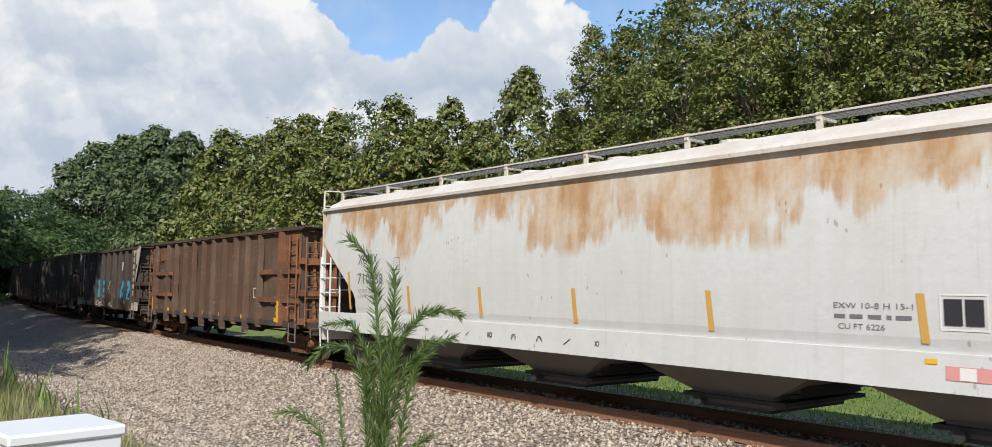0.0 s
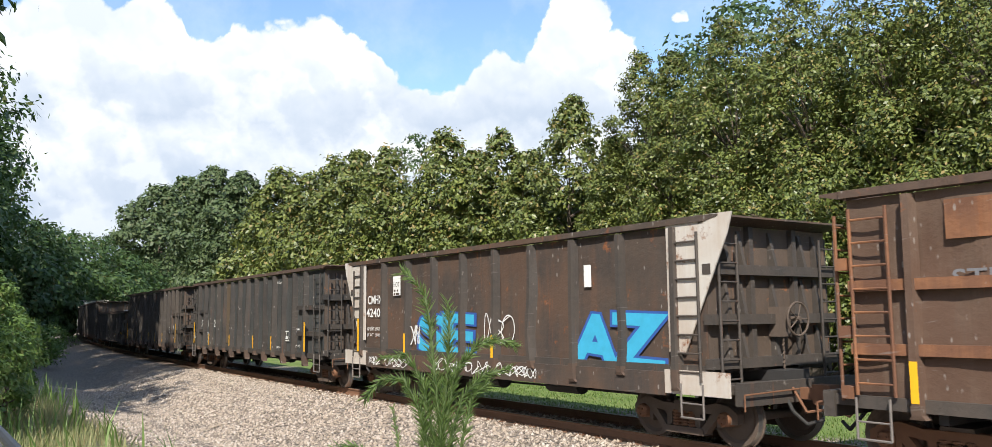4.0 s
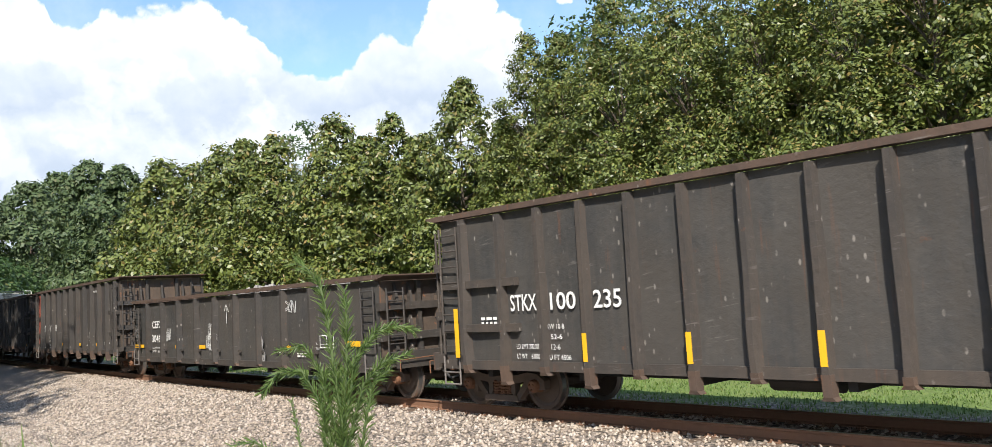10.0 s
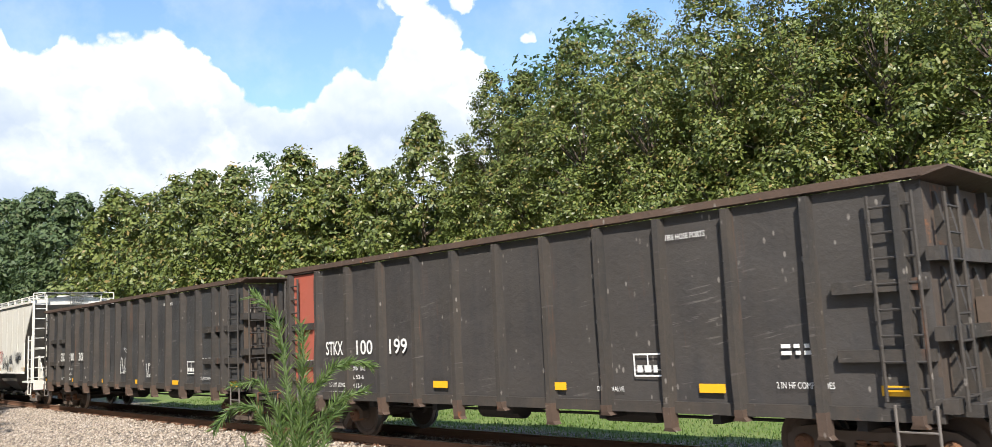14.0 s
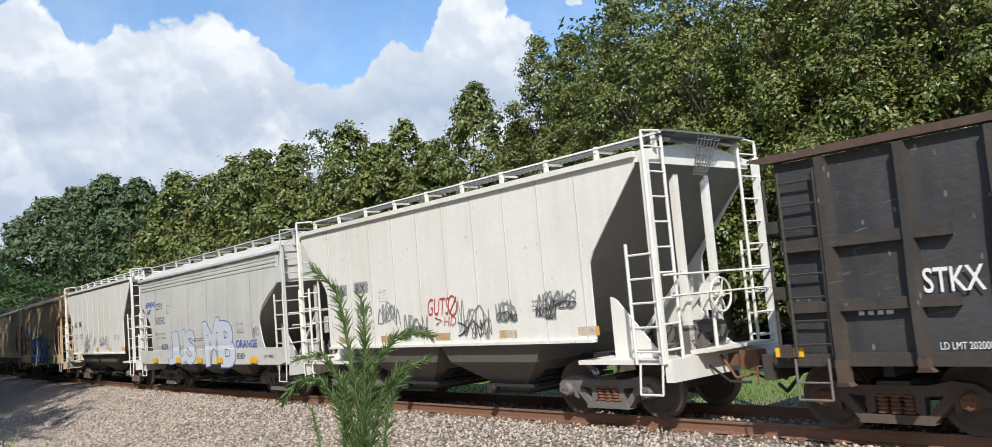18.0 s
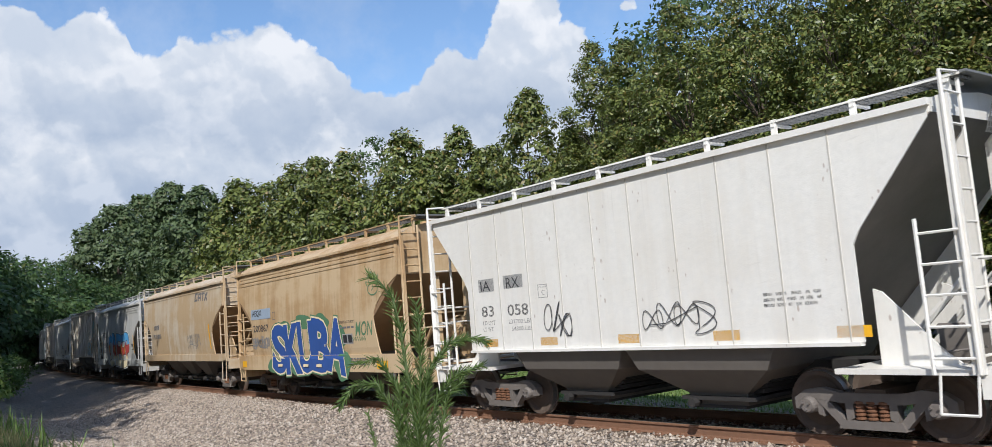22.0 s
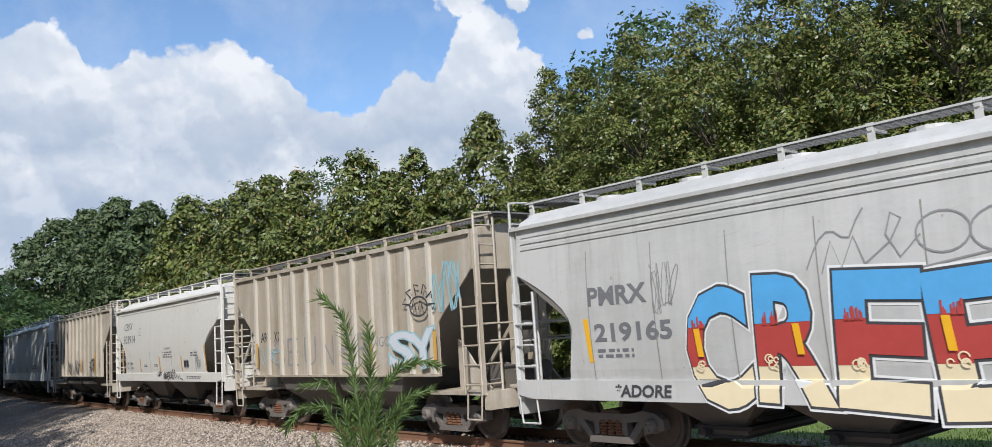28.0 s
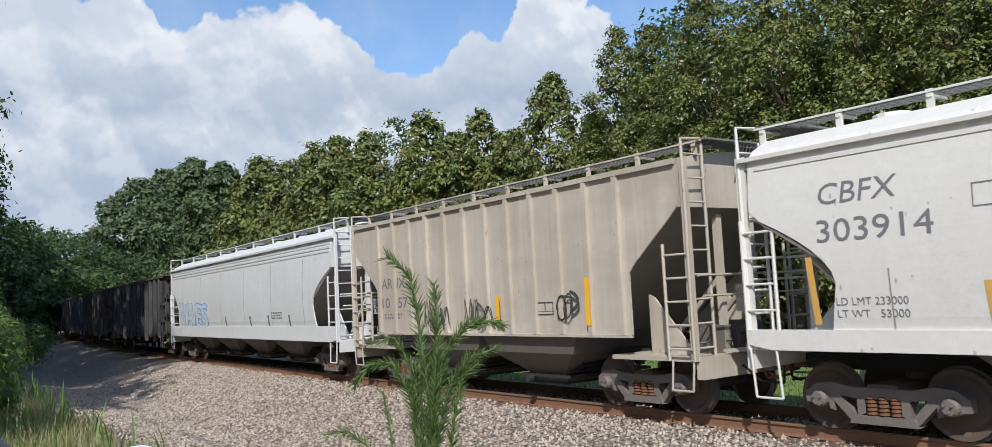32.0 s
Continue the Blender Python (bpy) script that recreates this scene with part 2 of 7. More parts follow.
    bumped(t, b, h, 0.42 if max(base) < 0.3 else 0.14, 0.03)
    return m


def plain(name, base, rough=0.7, metal=0.0, vary=0.25, scale=12.0, bump=0.2):
    m, t, b = material(name)
    co = node(t, "ShaderNodeTexCoord").outputs["Object"]
    n = noise_of(t, co, scale, 6, 0.65)
    w = noise_of(t, co, scale * 0.12, 4, 0.6)
    f = maths(t, "ADD", maths(t, "MULTIPLY", n, 0.6), maths(t, "MULTIPLY", w, 0.4))
    col = mix(t, f, tuple(c * (1 - vary) for c in base), tuple(min(1.0, c * (1 + vary)) for c in base))
    t.links.new(col, b.inputs["Base Color"])
    b.inputs["Roughness"].default_value, b.inputs["Metallic"].default_value = rough, metal
    bumped(t, b, n, bump, 0.01)
    return m


def leafy(name, greens, brown=(0.16, 0.09, 0.03), share=0.1, rough=0.45, through=0.25):
    """Leaves: hue by the leaf, a share of them brown, some light passing through."""
    m, t, b = material(name)
    isl = node(t, "ShaderNodeNewGeometry").outputs["Random Per Island"]
    col = ramp(t, isl, [(0.0, greens[0]), (0.45, greens[1]), (1.0 - share, greens[2]), (1.0 - share * 0.6, brown)])
    ob = node(t, "ShaderNodeObjectInfo").outputs["Random"]
    col = mix(t, maths(t, "MULTIPLY", ob, 0.35), col, tuple(c * 0.6 for c in greens[1]))
    co = node(t, "ShaderNodeTexCoord").outputs["Object"]
    col = mix(t, maths(t, "MULTIPLY", noise_of(t, co, 0.5, 3), 0.4), col, tuple(min(1, c * 1.35) for c in greens[2]))
    t.links.new(col, b.inputs["Base Color"])
    b.inputs["Roughness"].default_value = rough
    tr = node(t, "ShaderNodeBsdfTranslucent", Color=col)
    mx = node(t, "ShaderNodeMixShader", i_0=through, i_1=b.outputs[0], i_2=tr.outputs[0])
    t.links.new(mx.outputs[0], t.nodes["Material Output"].inputs[0])
    return m


plain("steel_rail", (0.24, 0.13, 0.08), 0.7, 0.2, 0.3, 9)
plain("steel_bright", (0.45, 0.44, 0.43), 0.3, 0.9, 0.15, 20)
plain("tie_wood", (0.13, 0.09, 0.065), 0.9, 0, 0.4, 14, 0.6)
plain("truck_iron", (0.115, 0.085, 0.066), 0.8, 0.1, 0.4, 10, 0.4)
plain("truck_grey", (0.17, 0.15, 0.135), 0.75, 0.1, 0.35, 10, 0.4)
plain("truck_rust", (0.18, 0.085, 0.045), 0.85, 0.1, 0.4, 10, 0.4)
plain("under_black", (0.03, 0.028, 0.027), 0.8, 0, 0.4, 8)
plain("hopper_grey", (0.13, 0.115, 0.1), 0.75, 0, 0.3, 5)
plain("letter_black", (0.05, 0.05, 0.055), 0.7, 0, 0.2, 20, 0.05)
plain("letter_grey", (0.17, 0.17, 0.18), 0.7, 0, 0.2, 20, 0.05)
plain("letter_white", (0.78, 0.77, 0.74), 0.7, 0, 0.12, 20, 0.05)
plain("tape_yellow", (0.85, 0.45, 0.02), 0.45, 0, 0.15, 10, 0.05)
plain("tape_faded", (0.62, 0.36, 0.09), 0.6, 0, 0.2, 10, 0.05)
plain("bark", (0.11, 0.085, 0.065), 0.95, 0, 0.4, 10, 0.8)
plain("box_white", (0.72, 0.74, 0.76), 0.45, 0, 0.06, 6, 0.05)
plain("galvanised", (0.06, 0.065, 0.075), 0.5, 0.3, 0.25, 20, 0.1)
plain("scrap_load", (0.27, 0.25, 0.23), 0.8, 0.1, 0.5, 7, 0.8)
leafy("magnolia", [(0.036, 0.060, 0.018), (0.098, 0.138, 0.032), (0.215, 0.24, 0.056)], (0.28, 0.18, 0.065), 0.12, 0.43, 0.2)
leafy("broadleaf", [(0.028, 0.06, 0.018), (0.05, 0.10, 0.028), (0.09, 0.15, 0.04)], (0.14, 0.13, 0.04), 0.06, 0.55, 0.3)
leafy("broadleaf_sunny", [(0.045, 0.078, 0.03), (0.078, 0.118, 0.045), (0.125, 0.17, 0.065)], (0.14, 0.14, 0.06), 0.06, 0.55, 0.3)
leafy("shrub_leaf", [(0.06, 0.12, 0.025), (0.10, 0.18, 0.035), (0.17, 0.25, 0.06)], (0.2, 0.2, 0.06), 0.06, 0.55, 0.3)
leafy("fennel_leaf", [(0.065, 0.125, 0.035), (0.125, 0.205, 0.055), (0.23, 0.32, 0.10)], (0.14, 0.13, 0.05), 0.05, 0.5, 0.3)
leafy("lawn_blade", [(0.06, 0.12, 0.022), (0.10, 0.17, 0.03), (0.16, 0.24, 0.05)], (0.25, 0.24, 0.09), 0.08, 0.6, 0.3)
leafy("dry_blade", [(0.13, 0.16, 0.06), (0.23, 0.25, 0.10), (0.34, 0.33, 0.16)], (0.36, 0.26, 0.12), 0.15, 0.7, 0.25)


def stones_material():
    m, t, b = material("ballast_stone")
    isl = node(t, "ShaderNodeNewGeometry").outputs["Random Per Island"]
    co = node(t, "ShaderNodeTexCoord").outputs["Object"]
    col = ramp(t, isl, [(0.0, (0.19, 0.155, 0.13)), (0.35, (0.34, 0.28, 0.225)), (0.7, (0.44, 0.36, 0.285)), (1.0, (0.54, 0.475, 0.41))])
    t.links.new(col, b.inputs["Base Color"])
    b.inputs["Roughness"].default_value = 0.9
    bumped(t, b, noise_of(t, co, 40, 5), 0.3, 0.01)


stones_material()


def ground_material():
    """One sheet: stone ballast by the line, dirt at its foot, weeds on the viewer's side, mown grass beyond."""
    m, t, b = material("ground_mixed")
    co = node(t, "ShaderNodeTexCoord").outputs["Object"]
    d = node(t, "ShaderNodeVectorMath", i_0=co, i_1=(CX, CY, 0.0))
    d.operation = "DISTANCE"
    flat = node(t, "ShaderNodeVectorMath", i_0=co, i_1=(1.0, 1.0, 0.0))
    flat.operation = "MULTIPLY"
    d.inputs[0].default_value = (0, 0, 0)
    t.links.new(flat.outputs[0], d.inputs[0])
    off = maths(t, "SUBTRACT", d.outputs["Value"], RAD)
    wob = maths(t, "ADD", off, maths(t, "MULTIPLY", maths(t, "SUBTRACT", noise_of(t, co, 0.45, 5), 0.5), 2.4))
    vor = node(t, "ShaderNodeTexVoronoi", Vector=co, Scale=15.0)
    stone = ramp(t, node(t, "ShaderNodeSeparateColor", i_0=vor.outputs["Color"]).outputs[0],
                 [(0.0, (0.19, 0.155, 0.13)), (0.4, (0.33, 0.27, 0.215)), (0.75, (0.43, 0.35, 0.275)), (1.0, (0.54, 0.475, 0.41))])
    # stone colour gets darker away from each cell's middle
    stone_edge = ramp(t, vor.outputs["Distance"], [(0.25, 1.0), (0.75, 0.25)])
    stone = mix(t, 1.0, stone, stone_edge, "MULTIPLY")
    dirt = mix(t, noise_of(t, co, 6, 6), (0.24, 0.17, 0.11), (0.40, 0.31, 0.22))
    weeds = mix(t, noise_of(t, co, 3, 6), (0.16, 0.15, 0.06), (0.30, 0.25, 0.12))
    lawn = mix(t, noise_of(t, co, 5, 7, 0.7), (0.09, 0.14, 0.03), (0.17, 0.24, 0.055))
    lawn = mix(t, ramp(t, noise_of(t, co, 0.35, 4), [(0.45, 0.0), (0.7, 0.6)]), lawn, (0.24, 0.27, 0.09))
    leaves = mix(t, noise_of(t, co, 1.2, 6), (0.07, 0.055, 0.04), (0.13, 0.10, 0.07))
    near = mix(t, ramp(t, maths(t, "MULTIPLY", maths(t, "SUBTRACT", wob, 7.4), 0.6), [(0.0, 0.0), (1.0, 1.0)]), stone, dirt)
    near = mix(t, ramp(t, maths(t, "MULTIPLY", maths(t, "SUBTRACT", wob, 9.0), 0.7), [(0.0, 0.0), (1.0, 1.0)]), near, weeds)
    past = ramp(t, maths(t, "MULTIPLY", maths(t, "ADD", wob, 3.6), -0.9), [(0.0, 0.0), (1.0, 1.0)])
    col = mix(t, past, near, lawn)
    col = mix(t, ramp(t, maths(t, "MULTIPLY", maths(t, "ADD", wob, 13.5), -0.4), [(0.0, 0.0), (1.0, 1.0)]), col, leaves)
    t.links.new(col, b.inputs["Base Color"])
    b.inputs["Roughness"].default_value = 0.95
    bumped(t, b, maths(t, "SUBTRACT", noise_of(t, co, 12, 6), vor.outputs["Distance"]), 0.8, 0.04)


ground_material()
# ---- mesh helpers ----
def quick_mesh(name, verts, faces, mat):
    me = bpy.data.meshes.new(name)
    me.from_pydata(verts, [], faces)
    if mat:
        me.materials.append(MATS[mat])
    me.update()
    return me


def arrays_mesh(name, verts, size, mat, smooth=False):
    """A mesh from an (n, k, 3) array of separate k-cornered faces."""
    n, k = verts.shape[:2]
    me = bpy.data.meshes.new(name)
    me.vertices.add(n * k)
    me.vertices.foreach_set("co", np.ascontiguousarray(verts, dtype=np.float32).ravel())
    me.loops.add(n * k)
    me.loops.foreach_set("vertex_index", np.arange(n * k, dtype=np.int32))
    me.polygons.add(n)
    me.polygons.foreach_set("loop_start", np.arange(0, n * k, k, dtype=np.int32))
    me.materials.append(MATS[mat])
    me.update(calc_edges=True)
    return me


def indexed_mesh(name, verts, faces, mat):
    """A mesh from an (n, 3) array of points and an (m, k) array of corners."""
    m, k = faces.shape
    me = bpy.data.meshes.new(name)
    me.vertices.add(len(verts))
    me.vertices.foreach_set("co", np.ascontiguousarray(verts, dtype=np.float32).ravel())
    me.loops.add(m * k)
    me.loops.foreach_set("vertex_index", np.ascontiguousarray(faces, dtype=np.int32).ravel())
    me.polygons.add(m)
    me.polygons.foreach_set("loop_start", np.arange(0, m * k, k, dtype=np.int32))
    me.materials.append(MATS[mat])
    me.update(calc_edges=True)
    return me


# ---- the ground: one sheet laid out along the line ----
LEVELS = [(-768, 0), (-30, -0.4), (-4.4, -0.45), (-3.2, -0.42), (-1.75, -0.2), (1.75, -0.2), (2.2, -0.24), (4.9, -0.86), (5.8, -0.9), (7.0, -0.7), (9.5, 0.35), (13, 0.45), (3000, 0.6)]


def level(off):
    for (a, za), (b, zb) in zip(LEVELS, LEVELS[1:]):
        if off <= b:
            return za + (zb - za) * (off - a) / (b - a)
    return 0.6


def ground_z(x, y):
    off = side_of(x, y)
    z = level(off)
    k = min(1.0, max(0.0, (abs(off) - 1.9) / 2.5))
    return z + k * (0.1 * noise.noise((x * 0.35, y * 0.35, 0)) + 0.045 * noise.noise((x * 1.3, y * 1.3, 5)))


def build_ground():
    offs = [-767, -600, -400, -200, -100, -60, -40, -28, -20, -15, -12, -10, -8, -6.5, -5.4, -4.6, -4, -3.4, -2.9, -2.4, -2, -1.7, -0.8, 0.8, 1.7, 2, 2.3, 2.7, 3.1, 3.5, 3.9, 4.3,
            4.7, 5.1, 5.5, 6, 6.5, 7, 7.6, 8.2, 9, 9.8, 11, 13, 16, 20, 26, 40, 70, 130, 300, 800, 2600]
    ss = [-2413 + 100 * i for i in range(23)] + [-110 + 10 * i for i in range(10)] + [-10 + 0.8 * i for i in range(75)] + [50 + 4 * i for i in range(30)] + [170 + 60 * i for i in range(38)]
    ss = [s for s in ss if s < 2400]
    verts, faces = [], []
    for s in ss:
        for o in offs:
            p = on_line(s, o)
            verts.append((p.x, p.y, ground_z(p.x, p.y)))
    n, m = len(offs), len(ss)
    for i in range(m):
        j = (i + 1) % m
        for k in range(n - 1):
            faces.append((i * n + k, j * n + k, j * n + k + 1, i * n + k + 1))
    faces.append([i * n for i in range(m)])
    me = quick_mesh("ground", verts, faces, "ground_mixed")
    me.polygons.foreach_set("use_smooth", [True] * len(me.polygons))
    tagged(new("ground", me), "stone ballast bank, dry weeds and mown green grass", "ground", kind="structure")


build_ground()


def build_stones():
    """Loose ballast stones on the bank."""
    rng = np.random.default_rng(3)
    n = 62000
    s = rng.uniform(-7, 36, n)
    o = 1.0 + 7.4 * rng.uniform(0, 1, n) ** 0.9
    o = np.where(rng.uniform(0, 1, n) < 0.12, rng.uniform(-1.0, 1.0, n), o)
    a = TH0 - s / RAD
    x, y = CX + (RAD + o) * np.cos(a), CY + (RAD + o) * np.sin(a)
    z = np.array([ground_z(px, py) for px, py in zip(x, y)])
    keep = (o < 7.2) | (rng.uniform(0, 1, n) < 0.3)
    c = np.stack([x, y, z], 1)[keep]
    n = len(c)
    r = rng.uniform(0.022, 0.05, n)
    base = np.array([(1, 0, 0), (0, 1, 0), (-1, 0, 0), (0, -1, 0), (0, 0, 0.8), (0, 0, -0.8)], float)
    v = base[None] * (1 + rng.uniform(-0.35, 0.35, (n, 6, 3))) + rng.uniform(-0.2, 0.2, (n, 6, 3))
    ang = rng.uniform(0, 6.28, n)
    ca, sn = np.cos(ang)[:, None], np.sin(ang)[:, None]
    v = np.stack([v[..., 0] * ca - v[..., 1] * sn, v[..., 0] * sn + v[..., 1] * ca, v[..., 2]], -1)
    v = v * r[:, None, None] + c[:, None, :] + np.array((0, 0, 0.008))
    f = np.array([(0, 1, 4), (1, 2, 4), (2, 3, 4), (3, 0, 4), (1, 0, 5), (2, 1, 5), (3, 2, 5), (0, 3, 5)])
    faces = (np.arange(n) * 6)[:, None, None] + f[None]
    me = indexed_mesh("ballast", v.reshape(-1, 3), faces.reshape(-1, 3), "ballast_stone")
    tagged(new("ballast", me), "loose pale grey and tan crushed stone ballast", "ballast", kind="stuff")


build_stones()


def blades(name, pts, rng, tall, wide, mat, label, category, lean=0.35):
    """Grass: a bent two-piece blade at each point."""
    n = len(pts)
    ang = rng.uniform(0, 6.283, n)
    h = tall * rng.uniform(0.45, 1.0, n)
    d = np.stack([np.cos(ang), np.sin(ang), np.zeros(n)], 1)
    e = np.stack([-np.sin(ang), np.cos(ang), np.zeros(n)], 1) * (wide * rng.uniform(0.6, 1.2, n))[:, None]
    bend = d * (h * lean * rng.uniform(0.2, 1.3, n))[:, None]
    up = np.array((0, 0, 1.0))
    a, b = pts - e, pts + e
    m1, m2 = pts + bend * 0.35 + up * (h * 0.6)[:, None] + e * 0.8, pts + bend * 0.35 + up * (h * 0.6)[:, None] - e * 0.8
    tip = pts + bend + up * h[:, None]
    v = np.stack([a, b, m1, m2, tip], 1)
    base = (np.arange(n) * 5)[:, None]
    tri = np.concatenate([base + np.array([[0, 1, 2]]), base + np.array([[0, 2, 3]]), base + np.array([[3, 2, 4]])])
    me = indexed_mesh(name, v.reshape(-1, 3), tri, mat)
    return tagged(new(name, me), label, category, kind="stuff")


def spread(n, rng, s_range, o_range):
    s, o = rng.uniform(*s_range, n), rng.uniform(*o_range, n)
    a = TH0 - s / RAD
    x, y = CX + (RAD + o) * np.cos(a), CY + (RAD + o) * np.sin(a)
    return np.stack([x, y, np.array([ground_z(p, q) for p, q in zip(x, y)])], 1), o


def build_grass():
    rng = np.random.default_rng(5)
    p, o = spread(60000, rng, (-14, 34), (-15, -3.0))
    blades("mown_grass", p, rng, 0.09, 0.012, "lawn_blade", "short mown bright green grass beyond the rails", "grass", 0.7)
    p, o = spread(60000, rng, (2, 34), (8.0, 13.5))
    patch = np.array([noise.noise((q[0] * 0.6, q[1] * 0.6, 3)) for q in p])
    near = np.hypot(p[:, 0], p[:, 1])
    p = p[(patch + (o - 9.0) * 0.5 > 0.0) & (near < 21) & (near > 2.6)]
    blades("dry_weeds", p, rng, 0.38, 0.006, "dry_blade", "tall dry yellow-green weeds on the bank", "weeds", 0.55)
    p, o = spread(5200, rng, (6, 40), (8.6, 13))
    patch = np.array([noise.noise((q[0] * 0.5, q[1] * 0.5, 9)) for q in p])
    p = p[patch > 0.1]
    blades("green_weeds", p, rng, 0.8, 0.014, "shrub_leaf", "green weeds among the dry grass", "weeds", 0.5)
    p, o = spread(9000, rng, (40, 120), (8.0, 16))
    blades("shaded_weeds", p, rng, 0.5, 0.02, "lawn_blade", "green weeds along the shaded bank", "weeds", 0.6)


build_grass()


# ---- rails and ties ----
def sweep(profile, s0, s1, step, off, mat, name):
    n = int((s1 - s0) / step) + 1
    verts, faces, k = [], [], len(profile)
    for i in range(n):
        s = s0 + step * i
        for y, z in profile:
            p = on_line(s, off + y, z)
            verts.append(tuple(p))
    for i in range(n - 1):
        for j in range(k):
            a, b = i * k + j, i * k + (j + 1) % k
            faces.append((a, b, b + k, a + k))
    return quick_mesh(name, verts, faces, mat)


RAIL = [(-0.075, -0.18), (0.075, -0.18), (0.07, -0.165), (0.012, -0.15), (0.01, -0.045), (0.036, -0.035), (0.037, -0.008), (0.03, 0.0), (-0.03, 0.0), (-0.037, -0.008), (-0.036, -0.035), (-0.01, -0.045), (-0.012, -0.15), (-0.07, -0.165)]


def build_track():
    track = tagged(new("railway_track"), "rusty steel rails on weathered wooden ties in stone ballast", "railway track", kind="structure")
    for off in (0.7535, -0.7535):
        rail = new("rail", sweep(RAIL, -330, 330, 1.5, off, "steel_rail", "rail"))
        rail.parent = track
        top = new("rail_head", sweep([(-0.022, 0.001), (0.022, 0.001), (0.022, 0.004), (-0.022, 0.004)], -330, 330, 1.5, off, "steel_bright", "rail_head"))
        top.parent = rail
    rng = random.Random(4)
    kinds = []
    for k in range(4):
        bm = bmesh.new()
        x, y, z = 0.115 + 0.01 * k, 1.3 + 0.03 * (k % 3), 0.09
        vs = [bm.verts.new((sx * x * rng.uniform(0.93, 1.04), sy * (y + rng.uniform(-0.03, 0.03)), sz * z)) for sz in (-1, 1) for sx, sy in ((-1, -1), (1, -1), (1, 1), (-1, 1))]
        for f in ((0, 3, 2, 1), (4, 5, 6, 7), (0, 1, 5, 4), (1, 2, 6, 5), (2, 3, 7, 6), (3, 0, 4, 7)):
            bm.faces.new([vs[i] for i in f])
        bmesh.ops.bevel(bm, geom=bm.edges[:], offset=0.012, segments=1, affect="EDGES")
        me = bpy.data.meshes.new("tie")
        bm.to_mesh(me)
        me.materials.append(MATS["tie_wood"])
        kinds.append(me)
    plate = bmesh.new()
    for y in (-0.7535, 0.7535):
        box(plate, -0.09, 0.09, y - 0.17, y + 0.17, -0.006, 0.012)
        for sx, sy in ((-0.06, 0.1), (0.06, -0.1), (0.06, 0.1), (-0.06, -0.1)):
            box(plate, sx - 0.014, sx + 0.014, y + sy - 0.014, y + sy + 0.014, 0.0, 0.045)
    pm = done(plate, "tie_plate", "steel_rail")
    for i in range(150):
        s = -10 + 0.52 * i
        ob = new("tie", rng.choice(kinds))
        ob.parent = track
        ob.matrix_basis = line_pose(s + rng.uniform(-0.04, 0.04), rng.uniform(-0.06, 0.06), -0.282 + rng.uniform(-0.008, 0.01)) @ pose(0, 0, 0, 0, 0, rng.uniform(-1.5, 1.5))
        if i < 90:
            pl = new("tie_plate", pm)
            pl.parent = track
            pl.matrix_basis = line_pose(s, 0, -0.19)


# ---- bmesh helpers ----
def box(bm, x0, x1, y0, y1, z0, z1):
    vs = [bm.verts.new((x, y, z)) for z in (z0, z1) for x, y in ((x0, y0), (x1, y0), (x1, y1), (x0, y1))]
    for f in ((0, 3, 2, 1), (4, 5, 6, 7), (0, 1, 5, 4), (1, 2, 6, 5), (2, 3, 7, 6), (3, 0, 4, 7)):
        bm.faces.new([vs[i] for i in f])
    return vs


def tube(bm, p, q, r, n=8, r2=None):
    """A closed round bar from p to q."""
    p, q = Vector(p), Vector(q)
    d = (q - p).normalized()
    u = d.orthogonal().normalized()
    w = d.cross(u)
    r2 = r if r2 is None else r2
    rings = []
    for c, rr in ((p, r), (q, r2)):
        rings.append([bm.verts.new(c + (u * math.cos(6.28319 * i / n) + w * math.sin(6.28319 * i / n)) * rr) for i in range(n)])
    for i in range(n):
        bm.faces.new((rings[0][i], rings[0][(i + 1) % n], rings[1][(i + 1) % n], rings[1][i]))
    bm.faces.new(rings[0][::-1])
    bm.faces.new(rings[1])


def slab(bm, poly, y0, y1):
    """A plate with the outline poly in x and z, from y0 to y1."""
    a = [bm.verts.new((x, y0, z)) for x, z in poly]
    b = [bm.verts.new((x, y1, z)) for x, z in poly]
    n = len(poly)
    bm.faces.new(a)
    bm.faces.new(b[::-1])
    for i in range(n):
        bm.faces.new((a[i], b[i], b[(i + 1) % n], a[(i + 1) % n]))


def lathe(bm, profile, y_axis=(0, 0, 0), n=28):
    """Turns (y, r) pairs round the y axis."""
    cx, cy, cz = y_axis
    rings = [[bm.verts.new((cx + r * math.cos(6.28319 * i / n), cy + y, cz + r * math.sin(6.28319 * i / n))) for i in range(n)] for y, r in profile]
    for a, b in zip(rings, rings[1:]):
        for i in range(n):
            bm.faces.new((a[i], a[(i + 1) % n], b[(i + 1) % n], b[i]))
    bm.faces.new(rings[0][::-1])
    bm.faces.new(rings[-1])


def done(bm, name, mat, bevel=0.0):
    bmesh.ops.recalc_face_normals(bm, faces=bm.faces[:])
    if bevel:
        bmesh.ops.bevel(bm, geom=bm.edges[:], offset=bevel, segments=1, affect="EDGES")
    me = bpy.data.meshes.new(name)
    bm.to_mesh(me)
    bm.free()
    me.materials.append(MATS[mat])
    return me


def part(name, data, mat, parent, label="", m=None):
    """Links a bmesh (or a finished mesh) as one part of its parent."""
    me = done(data, name, mat) if isinstance(data, bmesh.types.BMesh) else data
    ob = new(name, me)
    ob.parent = parent
    if m is not None:
        ob.matrix_basis = m
    if label:
        tagged(ob, label)
    return ob


build_track()
